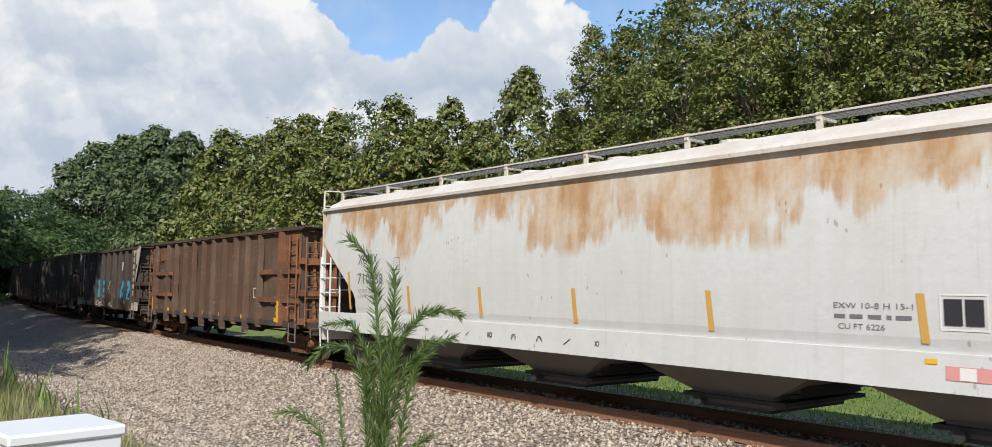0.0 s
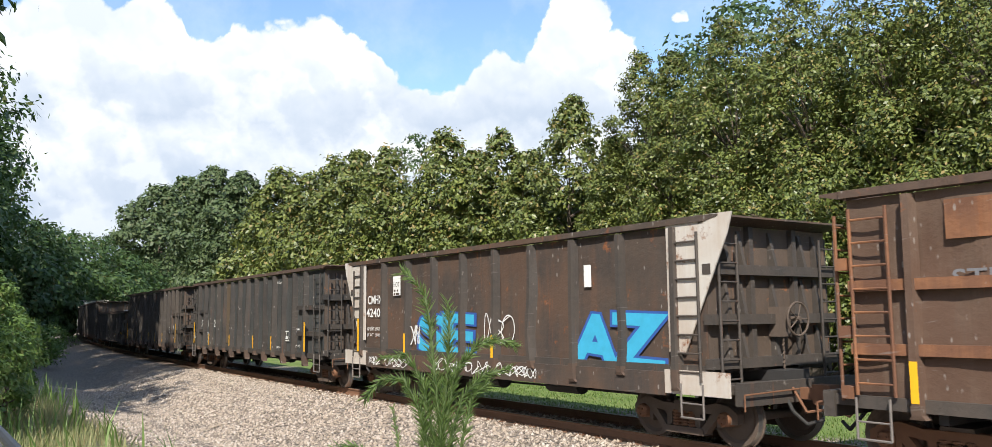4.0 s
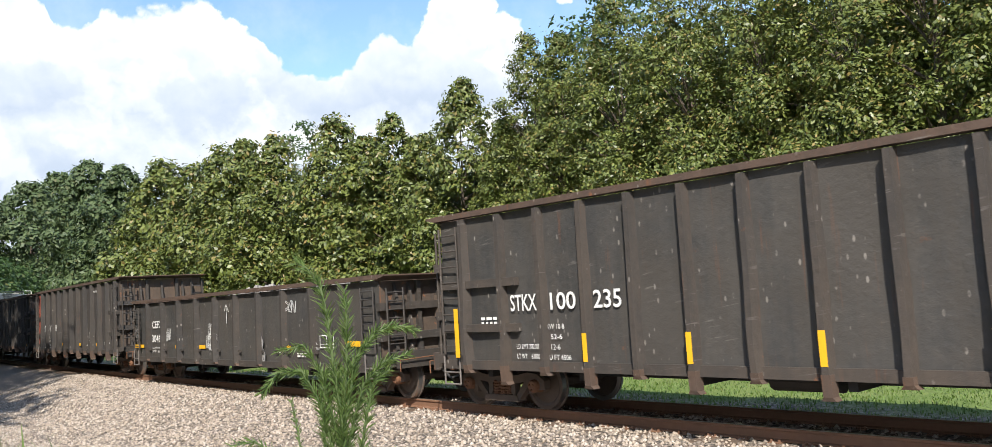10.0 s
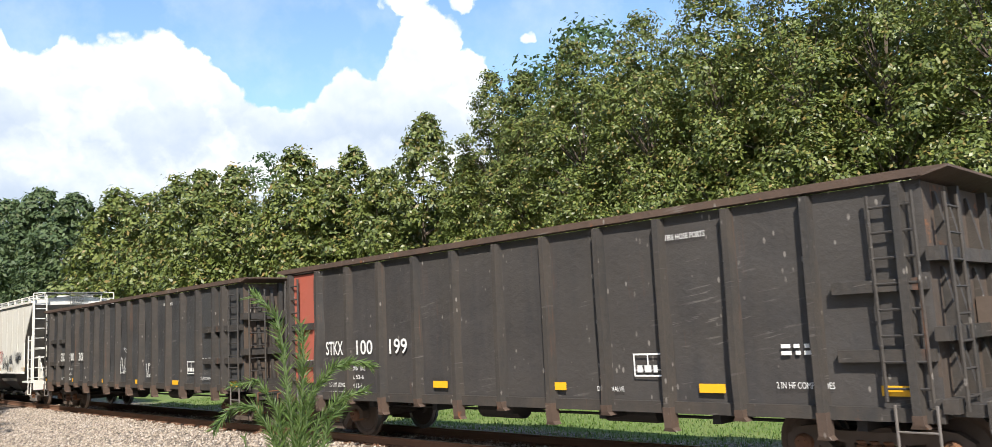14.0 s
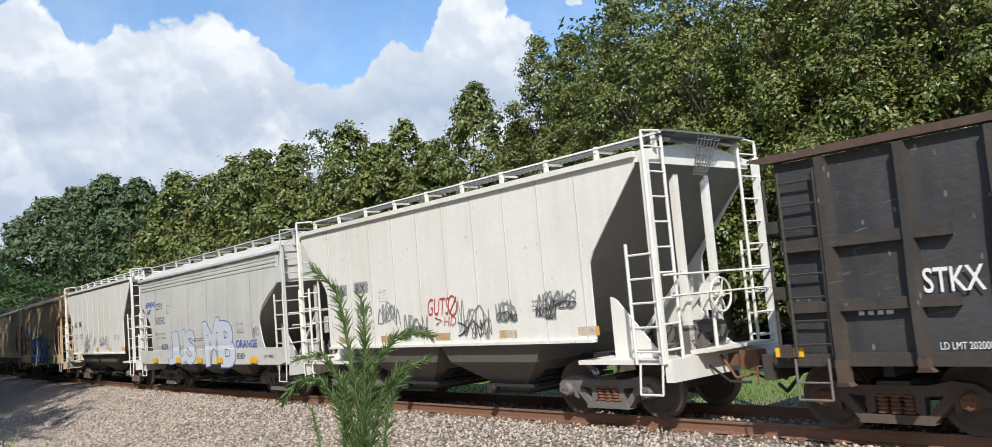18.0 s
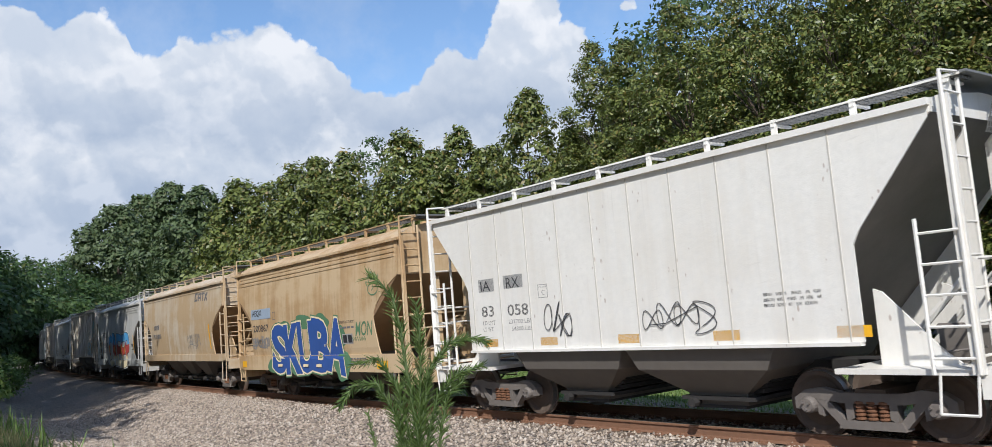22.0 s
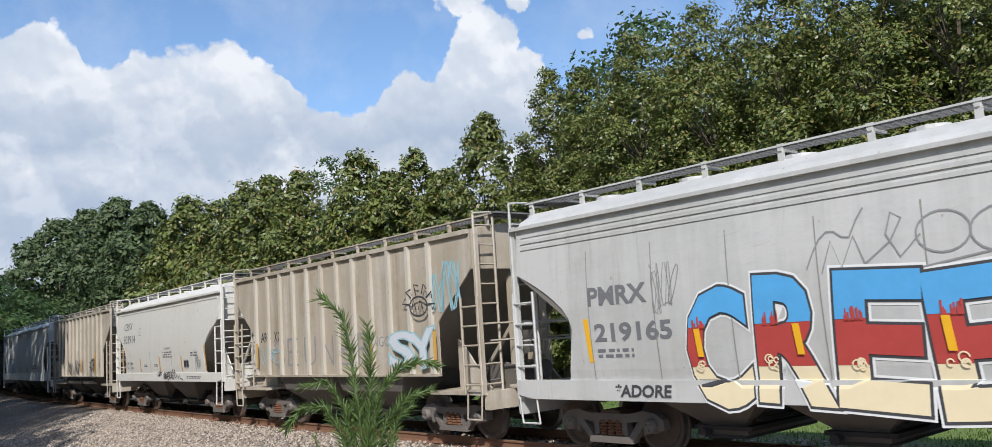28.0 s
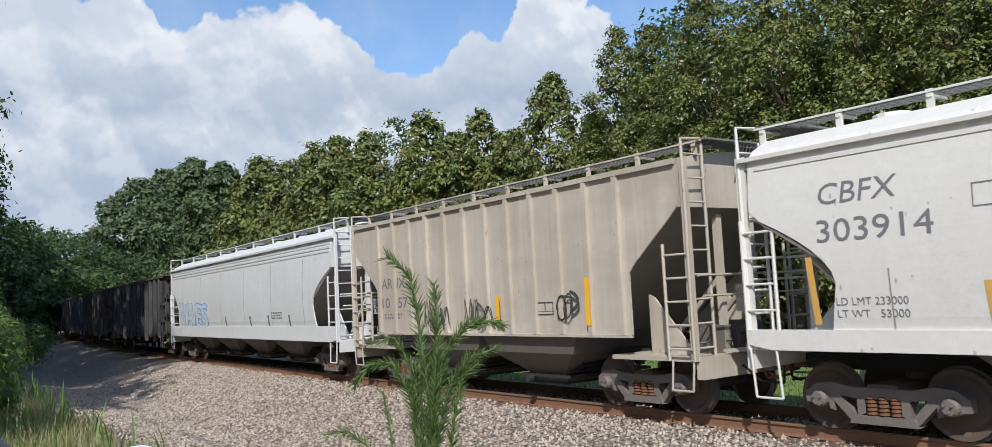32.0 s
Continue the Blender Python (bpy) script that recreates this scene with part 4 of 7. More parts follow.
# ---- high-sided gondola ----
def gondola(u0, u1, label, mat, top=3.68, low=1.05, posts=12, end_ribs=True, trucks="truck_iron", rib_mat=None, trim="tape_yellow", red_end=None, sill=False, caps="truck_rust", post_at=None, post_mat=None, more_posts=(), end_mat=None, foot_by=0.3, dents=1.0, rib_len=1.1, seed=1):
    g, L = car_root(u0, u1, label, "gondola cars", name="gondola_car")
    rng = random.Random(seed)
    h, w = L / 2, 1.53
    b = h - 0.55
    rib_mat = rib_mat or mat
    end_mat = end_mat or rib_mat
    for side in (NEAR, FAR):
        bm = bmesh.new()
        n, m = 90, 10
        grid = []
        for i in range(n + 1):
            x = -b + 2 * b * i / n
            col = []
            for k in range(m + 1):
                z = low + (top - 0.12 - low) * k / m
                edge = min(1.0, 4.0 * (k / m) * (1 - k / m) + 0.15)
                dent = dents * edge * (0.045 * noise.noise((x * 0.8, z * 0.9, seed * 3.0 + side)) + 0.018 * noise.noise((x * 2.6, z * 2.2, seed * 5.0 + side)))
                col.append((bm.verts.new((x, side * (w - 0.012 + dent), z)), bm.verts.new((x, side * (w - 0.06 + dent), z))))
            grid.append(col)
        for i in range(n):
            for k in range(m):
                a, c, d, e = grid[i][k], grid[i + 1][k], grid[i + 1][k + 1], grid[i][k + 1]
                bm.faces.new((a[0], c[0], d[0], e[0])).smooth = True
                bm.faces.new((a[1], e[1], d[1], c[1])).smooth = True
        part("side_sheet", bm, mat, g)
        bm = bmesh.new()
        box(bm, -h + 0.5, h - 0.5, min(side * (w - 0.09), side * (w + 0.1)), max(side * (w - 0.09), side * (w + 0.11)), top - 0.1, top)
        part("top_chord", bm, "chord_rust" if not sill else mat, g)
        bm = bmesh.new()
        y0, y1 = sorted((side * (w - 0.05), side * (w + 0.05)))
        box(bm, -b, b, y0, y1, low - 0.06, low + 0.1)
        part("side_sill", bm, rib_mat, g)
        p0, step, count = post_at or (-b + 0.9, (2 * b - 1.8) / posts, posts + 1)
        for i, x in enumerate(list(more_posts) + [p0 + step * n for n in range(count)]):
            bend = rng.choice((0.0, 0.0, 1.0)) * rng.uniform(-0.09, 0.09) + rng.uniform(-0.015, 0.015)
            wave = rng.uniform(1.4, 3.2)
            foot = foot_by if i % 2 else foot_by * 0.4
            bm = bmesh.new()
            rings = []
            for q in range(10):
                f = q / 9
                z = low + 0.02 + (top - 0.16 - low) * f
                o = bend * math.sin(wave * (z - low)) * (1 - f)
                lean = bend * 0.5 * math.sin(3.1 * f)
                deep = 0.165 - 0.03 * f
                rings.append([bm.verts.new((x + dx + o, side * y, z)) for dx, y in ((-0.07, w - 0.02), (-0.045 + lean, w + deep), (0.045 + lean, w + deep), (0.07, w - 0.02))])
            for r0, r1 in zip(rings, rings[1:]):
                for q in range(4):
                    bm.faces.new((r0[q], r0[(q + 1) % 4], r1[(q + 1) % 4], r1[q]))
            bm.faces.new(rings[0][::-1])
            bm.faces.new(rings[-1])
            post = part("side_post", bm, post_mat or rib_mat, g)
            bm = bmesh.new()
            tip = [[bm.verts.new((x + dx, side * y, z)) for dx, y in ((-k, w - 0.02), (-k, w + o), (k, w + o), (k, w - 0.02))] for z, k, o in ((low + 0.03, 0.062, 0.17), (low - foot + 0.05, 0.062, 0.15), (low - foot, 0.1, 0.13))]
            for r0, r1 in zip(tip, tip[1:]):
                for q in range(4):
                    bm.faces.new((r0[q], r0[(q + 1) % 4], r1[(q + 1) % 4], r1[q]))
            bm.faces.new(tip[0][::-1])
            bm.faces.new(tip[-1])
            part("post_foot", bm, "post_foot_rust", post)
        if end_ribs:
            for k in (-1, 1):
                for z in (low + 1.42, low + 0.62):
                    bm = bmesh.new()
                    x0, x1 = sorted((k * (b - 0.02), k * (b - rib_len)))
                    y0, y1 = sorted((side * (w - 0.03), side * (w + 0.1)))
                    box(bm, x0, x1, y0, y1, z, z + 0.14)
                    part("side_rib", bm, end_mat, g)
    bm = bmesh.new()
    box(bm, -b, b, -w + 0.05, w - 0.05, low - 0.02, low + 0.06)
    box(bm, -h + 0.1, h - 0.1, -0.3, 0.3, 0.75, low)
    for i in range(7):
        x = -b + 2 * b * (i + 0.5) / 7
        box(bm, x - 0.06, x + 0.06, -w + 0.1, w - 0.1, low - 0.2, low)
    part("underframe", bm, "under_black", g)
    bm = bmesh.new()
    for x, r in ((-b * 0.12, 0.2), (b * 0.3, 0.16)):
        tube(bm, (x - 0.5, -0.75, 0.72), (x + 0.5, -0.75, 0.72), r, 12)
        box(bm, x - 0.3, x + 0.3, -0.9, -0.6, 0.72, low - 0.05)
    tube(bm, (-b + 1, -0.55, 0.62), (b - 1, -0.55, 0.66), 0.025, 6)
    part("brake_gear", bm, "under_black", g)
    for k in (-1, 1):
        e = k * b
        bm = bmesh.new()
        x0, x1 = sorted((e, e - k * 0.04))
        box(bm, x0, x1, -w + 0.02, w - 0.02, low, top - 0.14)
        part("end_panel", bm, "paint_end_rust", g)
        for z in (low + 0.05, low + 0.3 * (top - low), low + 0.62 * (top - low)):
            bm = bmesh.new()
            x0, x1 = sorted((e, e + k * 0.16))
            box(bm, x0, x1, -w - 0.08, w + 0.08, z, z + 0.16)
            part("end_rib", bm, end_mat, g)
        shelf = [low + 0.2, low + 0.3 * (top - low) + 0.16, low + 0.62 * (top - low) + 0.16]
        for z, high in zip(shelf, (0.26 * (top - low) - 0.14, 0.3 * (top - low) - 0.16, 0.3 * (top - low) - 0.18)):
            for y in (-1.15, -0.78, 0.0, 0.78, 1.15):
                bm = bmesh.new()
                slab(bm, [(e, z), (e + k * 0.15, z), (e + k * 0.03, z + high), (e, z + high)][::k], y - 0.035, y + 0.035)
                part("end_gusset", bm, end_mat, g)
        for y in (-0.55, 0.55):
            bm = bmesh.new()
            box(bm, min(e, e + k * 0.1), max(e, e + k * 0.1), y - 0.05, y + 0.05, low, top - 0.14)
            part("end_post", bm, end_mat, g)
        bm = bmesh.new()
        pts = [(k * (h - 0.1), -0.35, 0.86), (k * (h + 0.1), -0.42, 0.6), (k * (h + 0.3), -0.36, 0.42), (k * (h + 0.5), -0.22, 0.5)]
        for p, q in zip(pts, pts[1:]):
            tube(bm, p, q, 0.028, 7)
        part("air_hose", bm, "under_black", g)
        bm = bmesh.new()
        tube(bm, (k * (h + 0.06), -w + 0.05, 0.9), (k * (h + 0.08), -0.2, 0.93), 0.014, 5)
        tube(bm, (k * (h + 0.06), -w + 0.05, 0.9), (k * (h + 0.06), -w + 0.05, 0.66), 0.014, 5)
        part("uncoupling_lever", bm, "truck_rust", g)
        bm = bmesh.new()
        slab(bm, [(e - k * 0.05, top - 0.13), (e + k * 0.34, top - 0.04), (e + k * 0.34, top - 0.01), (e - k * 0.05, top)][::k], -w - 0.08, w + 0.08)
        part("end_chord", bm, "chord_rust" if not sill else mat, g)
        bm = bmesh.new()
        x0, x1 = sorted((e - k * 0.1, k * (h - 0.05)))
        box(bm, x0, x1, -w + 0.15, w - 0.15, 0.88, 1.02)
        x0, x1 = sorted((k * (h - 0.16), k * h))
        box(bm, x0, x1, -w + 0.1, w - 0.1, 0.72, 1.06)
        part("end_sill", bm, rib_mat, g)
        for side in (NEAR, FAR):
            y = side * (w + 0.1)
            ladder(g, end_mat, (k * (b - 0.08), y, 1.05), (k * (b - 0.08), y, top - 0.25), (-k * 0.5, 0, 0), 8)
            ladder(g, end_mat, (e + k * 0.22, side * (w - 0.05), 0.95), (e + k * 0.22, side * (w - 0.05), top - 0.3), (0, -side * 0.42, 0), 8, name="end_ladder")
            bm = bmesh.new()
            for x in (k * (b - 0.05), k * (b - 0.5)):
                tube(bm, (x, y, 1.02), (x, y, 0.5), 0.018, 6)
            tube(bm, (k * (b - 0.05), y, 0.5), (k * (b - 0.5), y, 0.5), 0.018, 6)
            tube(bm, (k * (b - 0.05), y, 0.72), (k * (b - 0.5), y, 0.72), 0.014, 6)
            part("sill_step", bm, "truck_grey", g)
        coupler(g, k * h, k)
        truck(g, k * (h - 1.55), trucks, caps)
    brake_wheel(g, h - 0.22, 0.25, 2.0, "truck_iron")
    bm = bmesh.new()
    box(bm, b + 0.02, b + 0.24, -0.1, 0.18, 1.72, 2.2)
    for i in range(9):
        tube(bm, (b + 0.2, 0.02 + 0.02 * (i % 2), 1.7 - 0.07 * i), (b + 0.2, 0.02 - 0.02 * (i % 2), 1.64 - 0.07 * i), 0.016, 5)
    part("brake_housing", bm, "truck_iron", g)
    return g, L


def fit(parent, text, x0, x1, z, cap, mat, y, wall=flat, bold=0.0, lean=0.0, name="lettering"):
    """Painted letters filling x0 to x1, their middle at height z."""
    co, faces = letters(text, 1.0, bold)
    lo, hi = co.min(0), co.max(0)
    sx, sz = (x1 - x0) / (hi[0] - lo[0]), cap / (hi[1] - lo[1])
    vs = []
    for c in co:
        zz = z + (c[1] - (lo[1] + hi[1]) / 2) * sz
        vs.append((x0 + (c[0] - lo[0]) * sx + lean * (zz - z), -(y + wall(zz)) - 0.006, zz))
    return part(name, quick_mesh(name, vs, faces, mat), mat, parent)


def sprayed(parent, text, x0, x1, z0, z1, layers, y, wall=flat, tilt=6.0, lap=0.16, seed=1, step=0.12):
    """Fat spray-can letters, each tilted its own way; layers of (material, boldness, from, to) lie one over another."""
    rng = random.Random(seed)
    wide = {"I": 0.5, "M": 1.3, "W": 1.35}
    total = sum(wide.get(c, 1.0) for c in text)
    x = x0
    cuts = [z0 - 0.3 + step * i for i in range(int((z1 - z0 + 0.6) / step) + 1)]
    for n, ch in enumerate(text):
        cell = (x1 - x0) * wide.get(ch, 1.0) / total
        turn, dz = radians(rng.uniform(-tilt, tilt)), rng.uniform(-0.05, 0.05) * (z1 - z0)
        base = letters(ch, 1.0, 0.0)[0]
        lo, hi = base.min(0), base.max(0)
        sx, sz = cell * (1 + lap) / (hi[0] - lo[0]), (z1 - z0) / (hi[1] - lo[1])
        for k, (mat, bold, f0, f1) in enumerate(layers):
            co, faces = letters(ch, 1.0, bold)
            bm = bmesh.new()
            vs = []
            for c in co:
                px, pz = (c[0] - (lo[0] + hi[0]) / 2) * sx, (c[1] - (lo[1] + hi[1]) / 2) * sz
                qx, qz = px * math.cos(turn) - pz * math.sin(turn), px * math.sin(turn) + pz * math.cos(turn)
                vs.append(bm.verts.new((x + cell / 2 + qx, 0, (z0 + z1) / 2 + dz + qz)))
            for f in faces:
                try:
                    bm.faces.new([vs[i] for i in f])
                except ValueError:
                    pass
            a, b = z0 + (z1 - z0) * f0, z0 + (z1 - z0) * f1
            for cut in cuts:
                bmesh.ops.bisect_plane(bm, geom=bm.verts[:] + bm.edges[:] + bm.faces[:], plane_co=(0, 0, cut), plane_no=(0, 0, 1))
            if f0 > -1:
                bmesh.ops.bisect_plane(bm, geom=bm.verts[:] + bm.edges[:] + bm.faces[:], plane_co=(0, 0, a), plane_no=(0, 0, 1), clear_inner=True)
            if f1 < 2:
                bmesh.ops.bisect_plane(bm, geom=bm.verts[:] + bm.edges[:] + bm.faces[:], plane_co=(0, 0, b), plane_no=(0, 0, 1), clear_outer=True)
            for v in bm.verts:
                v.co.y = -(y + wall(v.co.z)) - 0.004 - 0.0035 * k - 0.0007 * n
            part("graffiti_outline" if k < len(layers) - 1 and f0 < -1 else "graffiti_filling", bm, mat, parent)
        x += cell


def sprayed_patch(parent, outline, mat, y, wall=flat):
    """A flat cloud of spray paint with the given outline, following the side."""
    bm = bmesh.new()
    bm.faces.new([bm.verts.new((px, 0, pz)) for px, pz in outline])
    zs = [pz for px, pz in outline]
    q = min(zs) + 0.1
    while q < max(zs):
        bmesh.ops.bisect_plane(bm, geom=bm.verts[:] + bm.edges[:] + bm.faces[:], plane_co=(0, 0, q), plane_no=(0, 0, 1))
        q += 0.1
    for v in bm.verts:
        v.co.y = -(y + wall(v.co.z)) - 0.003
    part("graffiti_cloud", bm, mat, parent)


def drips(parent, text, x0, x1, z0, z1, y, wall, seed):
    """Red runs up into the blue, and pale curls along the lower edge of the red, inside the letters' stems."""
    rng = random.Random(seed)
    cell, n = (x1 - x0) / len(text), len(text)
    def mark(pts, thick, mat, lift):
        vs, fs = [], []
        ribbon(vs, fs, pts, thick, y, wall, lift)
        part("graffiti_drip", quick_mesh("graffiti_drip", vs, fs, mat), mat, parent)

    for i in range(n):
        for k in range(16):
            x = x0 + cell * (i + rng.uniform(0.16, 0.36))
            zc, long = z0 + 0.68 * (z1 - z0), rng.uniform(0.03, 0.16)
            mark([(x, zc - 0.02), (x, zc + long)], rng.uniform(0.012, 0.035), "spray_red", 0.03)
        for k in range(5):
            x = x0 + cell * (i + rng.uniform(0.16, 0.34))
            r, zc = rng.uniform(0.03, 0.06), z0 + 0.31 * (z1 - z0) + rng.uniform(-0.02, 0.1)
            mark([(x + r * math.cos(q), zc + r * math.sin(q)) for q in [0.55 * j for j in range(11)]], 0.018, "spray_cream", 0.031)


def gondola_marks(g, L, cells, low, tapes, tall=(), flats=(), box_at=4.2, shoes=5.2, fire=3.3, drain=None, zc=1.92):
    """Lettering between the posts: cells of (text, from, to); tapes stand on the posts."""
    y, h = 1.555, L / 2
    for text, a, c in cells:
        fit(g, text, a, c, zc, 0.29, "letter_white", y, bold=0.012)
    x = cells[1][1]
    for i, line in enumerate(("EXW 10-8", "IL 52-6", "H 12-6", "CU FT 4506")):
        fit(g, line, x - 0.18, x - 0.18 + 0.058 * len(line), zc - 0.42 - 0.17 * i, 0.085, "letter_white", y)
    x = cells[0][1]
    fit(g, "LD LMT 202000", x + 0.1, x + 0.66, zc - 0.75, 0.085, "letter_white", y)
    fit(g, "LT WT    61000", x + 0.1, x + 0.66, zc - 0.92, 0.085, "letter_white", y)
    small_print(g, x - 0.8, zc - 0.28, 0.42, 2, "letter_white", y, seed=7)
    fit(g, "2 IN HF COMP SHOES", shoes, shoes + 0.75, 1.22, 0.08, "letter_white", y + 0.005)
    small_print(g, shoes + 0.1, zc - 0.2, 0.55, 2, "letter_white", y, seed=9, high=0.05)
    frame_box(g, box_at, zc - 0.56, 0.5, 0.33, "letter_white", y)
    small_print(g, box_at + 0.06, zc - 0.5, 0.36, 1, "letter_white", y, high=0.1, seed=4)
    fit(g, "DRAIN VALVE", (drain or box_at - 0.7), (drain or box_at - 0.7) + 0.5, 1.14, 0.07, "letter_white", y)
    fit(g, "FIRE HOSE PORTS", fire, fire + 0.64, zc + 1.38, 0.08, "letter_white", y)
    for x in tapes:
        stripe(g, x - 0.048, x + 0.048, low + 0.05, low + 0.5, "tape_yellow", 1.692)
    for x in tall:
        stripe(g, x - 0.06, x + 0.06, low + 0.08, low + 0.98, "tape_yellow", 1.70)
    for x in flats:
        stripe(g, x - 0.2, x + 0.2, low + 0.06, low + 0.18, "tape_yellow", y + 0.02)


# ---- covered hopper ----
def hopper(u0, u1, label, mat, style="smooth", eave=3.98, low=0.94, sill=0.44, bays=3, ladder_mat=None, under="hopper_grey", trucks="truck_grey", caps="truck_grey", posts=9, post_mat=None, deep=None, end_mat=None, seams=6, seam_top=None, cut_by=1.35, straight=False, ridges=3, slope="slope_shaded"):
    g, L = car_root(u0, u1, label, "covered hopper cars", name="covered_hopper_car")
    h, w = L / 2, 1.52
    ladder_mat, end_mat = ladder_mat or mat, end_mat or mat
    deep = deep or min(2.3, 0.19 * L)
    smooth = style == "smooth"
    wall = (lambda z: 0.09 * math.sin(max(0.0, min(1.0, (z - low) / (eave - low))) * math.pi) if z > low + sill else 0.02) if smooth else flat
    bottom = low + sill if smooth else low + 0.40
    b = h - 0.28
    # body: side sheets bow out, the ends slope in to the hoppers
    knee = eave - 0.85 if smooth else (eave - 0.12 if style == "panel" else eave - 0.72)
    zs = [bottom, bottom + 0.3, (bottom + knee) / 2, knee, (knee + eave) / 2, eave]
    prof = []
    for z in zs:
        t = max(0.0, (knee - z) / (knee - bottom))
        prof.append((b - deep * (1.15 * t), w + wall(z), z))
    roof = [(b, w - 0.1, eave + 0.12), (b, w - 0.45, eave + 0.3), (b, w - 1.0, eave + 0.4), (b, 0.12, eave + 0.43)] if smooth else [(b, w - 0.02, eave + 0.05), (b, w - 0.6, eave + 0.16), (b, 0.12, eave + 0.24)]
    # slope sheets take the darker skin that carries their shade
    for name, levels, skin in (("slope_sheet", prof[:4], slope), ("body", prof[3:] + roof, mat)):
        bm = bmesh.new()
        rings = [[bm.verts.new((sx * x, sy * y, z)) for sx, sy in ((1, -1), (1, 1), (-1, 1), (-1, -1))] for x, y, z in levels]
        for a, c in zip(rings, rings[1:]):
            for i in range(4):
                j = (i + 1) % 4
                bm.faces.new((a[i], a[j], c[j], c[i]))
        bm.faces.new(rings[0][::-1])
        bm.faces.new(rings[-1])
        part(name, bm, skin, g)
    # outer side sheets with the cut-back ends
    for side in (NEAR, FAR):
        bm = bmesh.new()
        n = 16
        cols = []
        for i in range(n + 1):
            z = bottom + (eave - bottom) * i / n
            cut = max(0.0, min(1.0, (knee - z) / (1.05 if smooth else (1.4 if style == "panel" else 0.95))))
            cut = (cut_by * math.sin(cut * math.pi / 2) ** 0.9 * (1.0 - 0.16 * max(0.0, (2.1 - z))) if smooth else 1.22 * cut)
            cut *= 0.96 if L < 14 else 1.05
            if straight:
                cut = max(0.0, min(1.7, (3.15 - z) * 1.28))
            y = side * (w + wall(z) + 0.012)
            cols.append([bm.verts.new((s * (b - cut), y, z)) for s in (-1, 1)] + [bm.verts.new((s * (b - cut), y - side * 0.03, z)) for s in (-1, 1)])
        for a, c in zip(cols, cols[1:]):
            bm.faces.new((a[0], a[1], c[1], c[0]))
            bm.faces.new((a[2], c[2], c[3], a[3]))
            bm.faces.new((a[0], c[0], c[2], a[2]))
            bm.faces.new((a[1], a[3], c[3], c[1]))
        part("side_sheet", bm, mat, g)
        y0, y1 = sorted((side * (w - 0.04), side * (w + 0.075)))
        if smooth:
            bm = bmesh.new()
            slab(bm, [(-h + 0.1, low + 0.07), (-h + 0.5, low), (h - 0.5, low), (h - 0.1, low + 0.07), (h - 0.1, low + sill), (-h + 0.1, low + sill)], y0, y1)
            part("side_sill", bm, mat, g)
            bm = bmesh.new()
            box(bm, -h + 0.15, h - 0.15, min(side * (w - 0.05), side * (w + 0.09)), max(side * (w - 0.05), side * (w + 0.09)), eave - 0.04, eave + 0.02)
            part("eave_rail", bm, mat, g)
        else:
            bm = bmesh.new()
            box(bm, -b + 1.2, b - 1.2, y0, y1, bottom - 0.05, bottom)
            box(bm, -b, b, y0, y1, eave - 0.04, eave + 0.05)
            part("side_rail", bm, mat, g)
            for i in range(posts):
                x = (-b + 1.35) + (2 * b - 2.7) * i / (posts - 1)
                bm = bmesh.new()
                yo, yi = side * (w + (0.085 if style == "ribbed" else 0.02)), side * w
                k = 0.05 if style == "ribbed" else 0.011
                box(bm, x - k, x + k, min(yo, yi), max(yo, yi), bottom, eave - 0.05)
                part("side_post", bm, post_mat or mat, g)
        if smooth and not straight:
            for z, o in ((eave - 0.16, 0.03), (eave - 0.27, 0.035), (eave - 0.38, 0.03))[:ridges]:
                bm = bmesh.new()
                y0, y1 = sorted((side * (w + wall(z) - 0.02), side * (w + wall(z) + o)))
                box(bm, -b + 0.12, b - 0.12, y0, y1, z - 0.028, z + 0.028)
                part("side_ridge", bm, mat, g)
        if smooth and seams and side == NEAR:
            for i in range(seams):
                x = (i + 0.5 - seams / 2) * (2 * b - 2.6) / (seams - 0.4)
                stripe(g, x - 0.009, x + 0.009, bottom + 0.02, seam_top or eave - 0.45, "seam_line", w + 0.014, wall, name="weld_seam")
    # running boards on brackets along the roof
    zr = eave + (0.5 if smooth else 0.34)
    for side in (NEAR, FAR):
        y = side * (w - 0.62)
        bm = bmesh.new()
        for k in range(5):
            yy = y + (k - 2) * 0.085
            box(bm, -h + 0.1, h - 0.1, yy - 0.008, yy + 0.008, zr - 0.03, zr)
        n = int(L / 0.12)
        for i in range(n):
            x = -h + 0.12 + (L - 0.24) * i / (n - 1)
            box(bm, x - 0.008, x + 0.008, y - 0.18, y + 0.18, zr - 0.035, zr - 0.005)
        part("running_board", bm, "grating", g)
        bm = bmesh.new()
        yy = y + side * 0.2
        box(bm, -h + 0.08, h - 0.08, yy - 0.012, yy + 0.012, zr - 0.012, zr + 0.014)
        part("board_edge", bm, ladder_mat, g)
        for i in range(10):
            x = -h + 0.25 + (L - 0.5) * i / 9
            bm = bmesh.new()
            box(bm, x - 0.045, x + 0.045, min(side * (w - 0.46), side * (w - 0.42)), max(side * (w - 0.46), side * (w - 0.42)), eave + 0.12, zr + 0.03)
            box(bm, x - 0.03, x + 0.03, y - 0.22, y + 0.22, zr - 0.075, zr - 0.04)
            part("board_bracket", bm, ladder_mat, g)
    for i in range(bays * 2):
        x = -b + 2 * b * (i + 0.5) / (bays * 2)
        bm = bmesh.new()
        tube(bm, (x, 0, eave + (0.4 if smooth else 0.2)), (x, 0, eave + (0.52 if smooth else 0.32)), 0.27, 14)
        part("roof_hatch", bm, mat, g)
    # hopper bays
    x_in = b - deep * 1.15
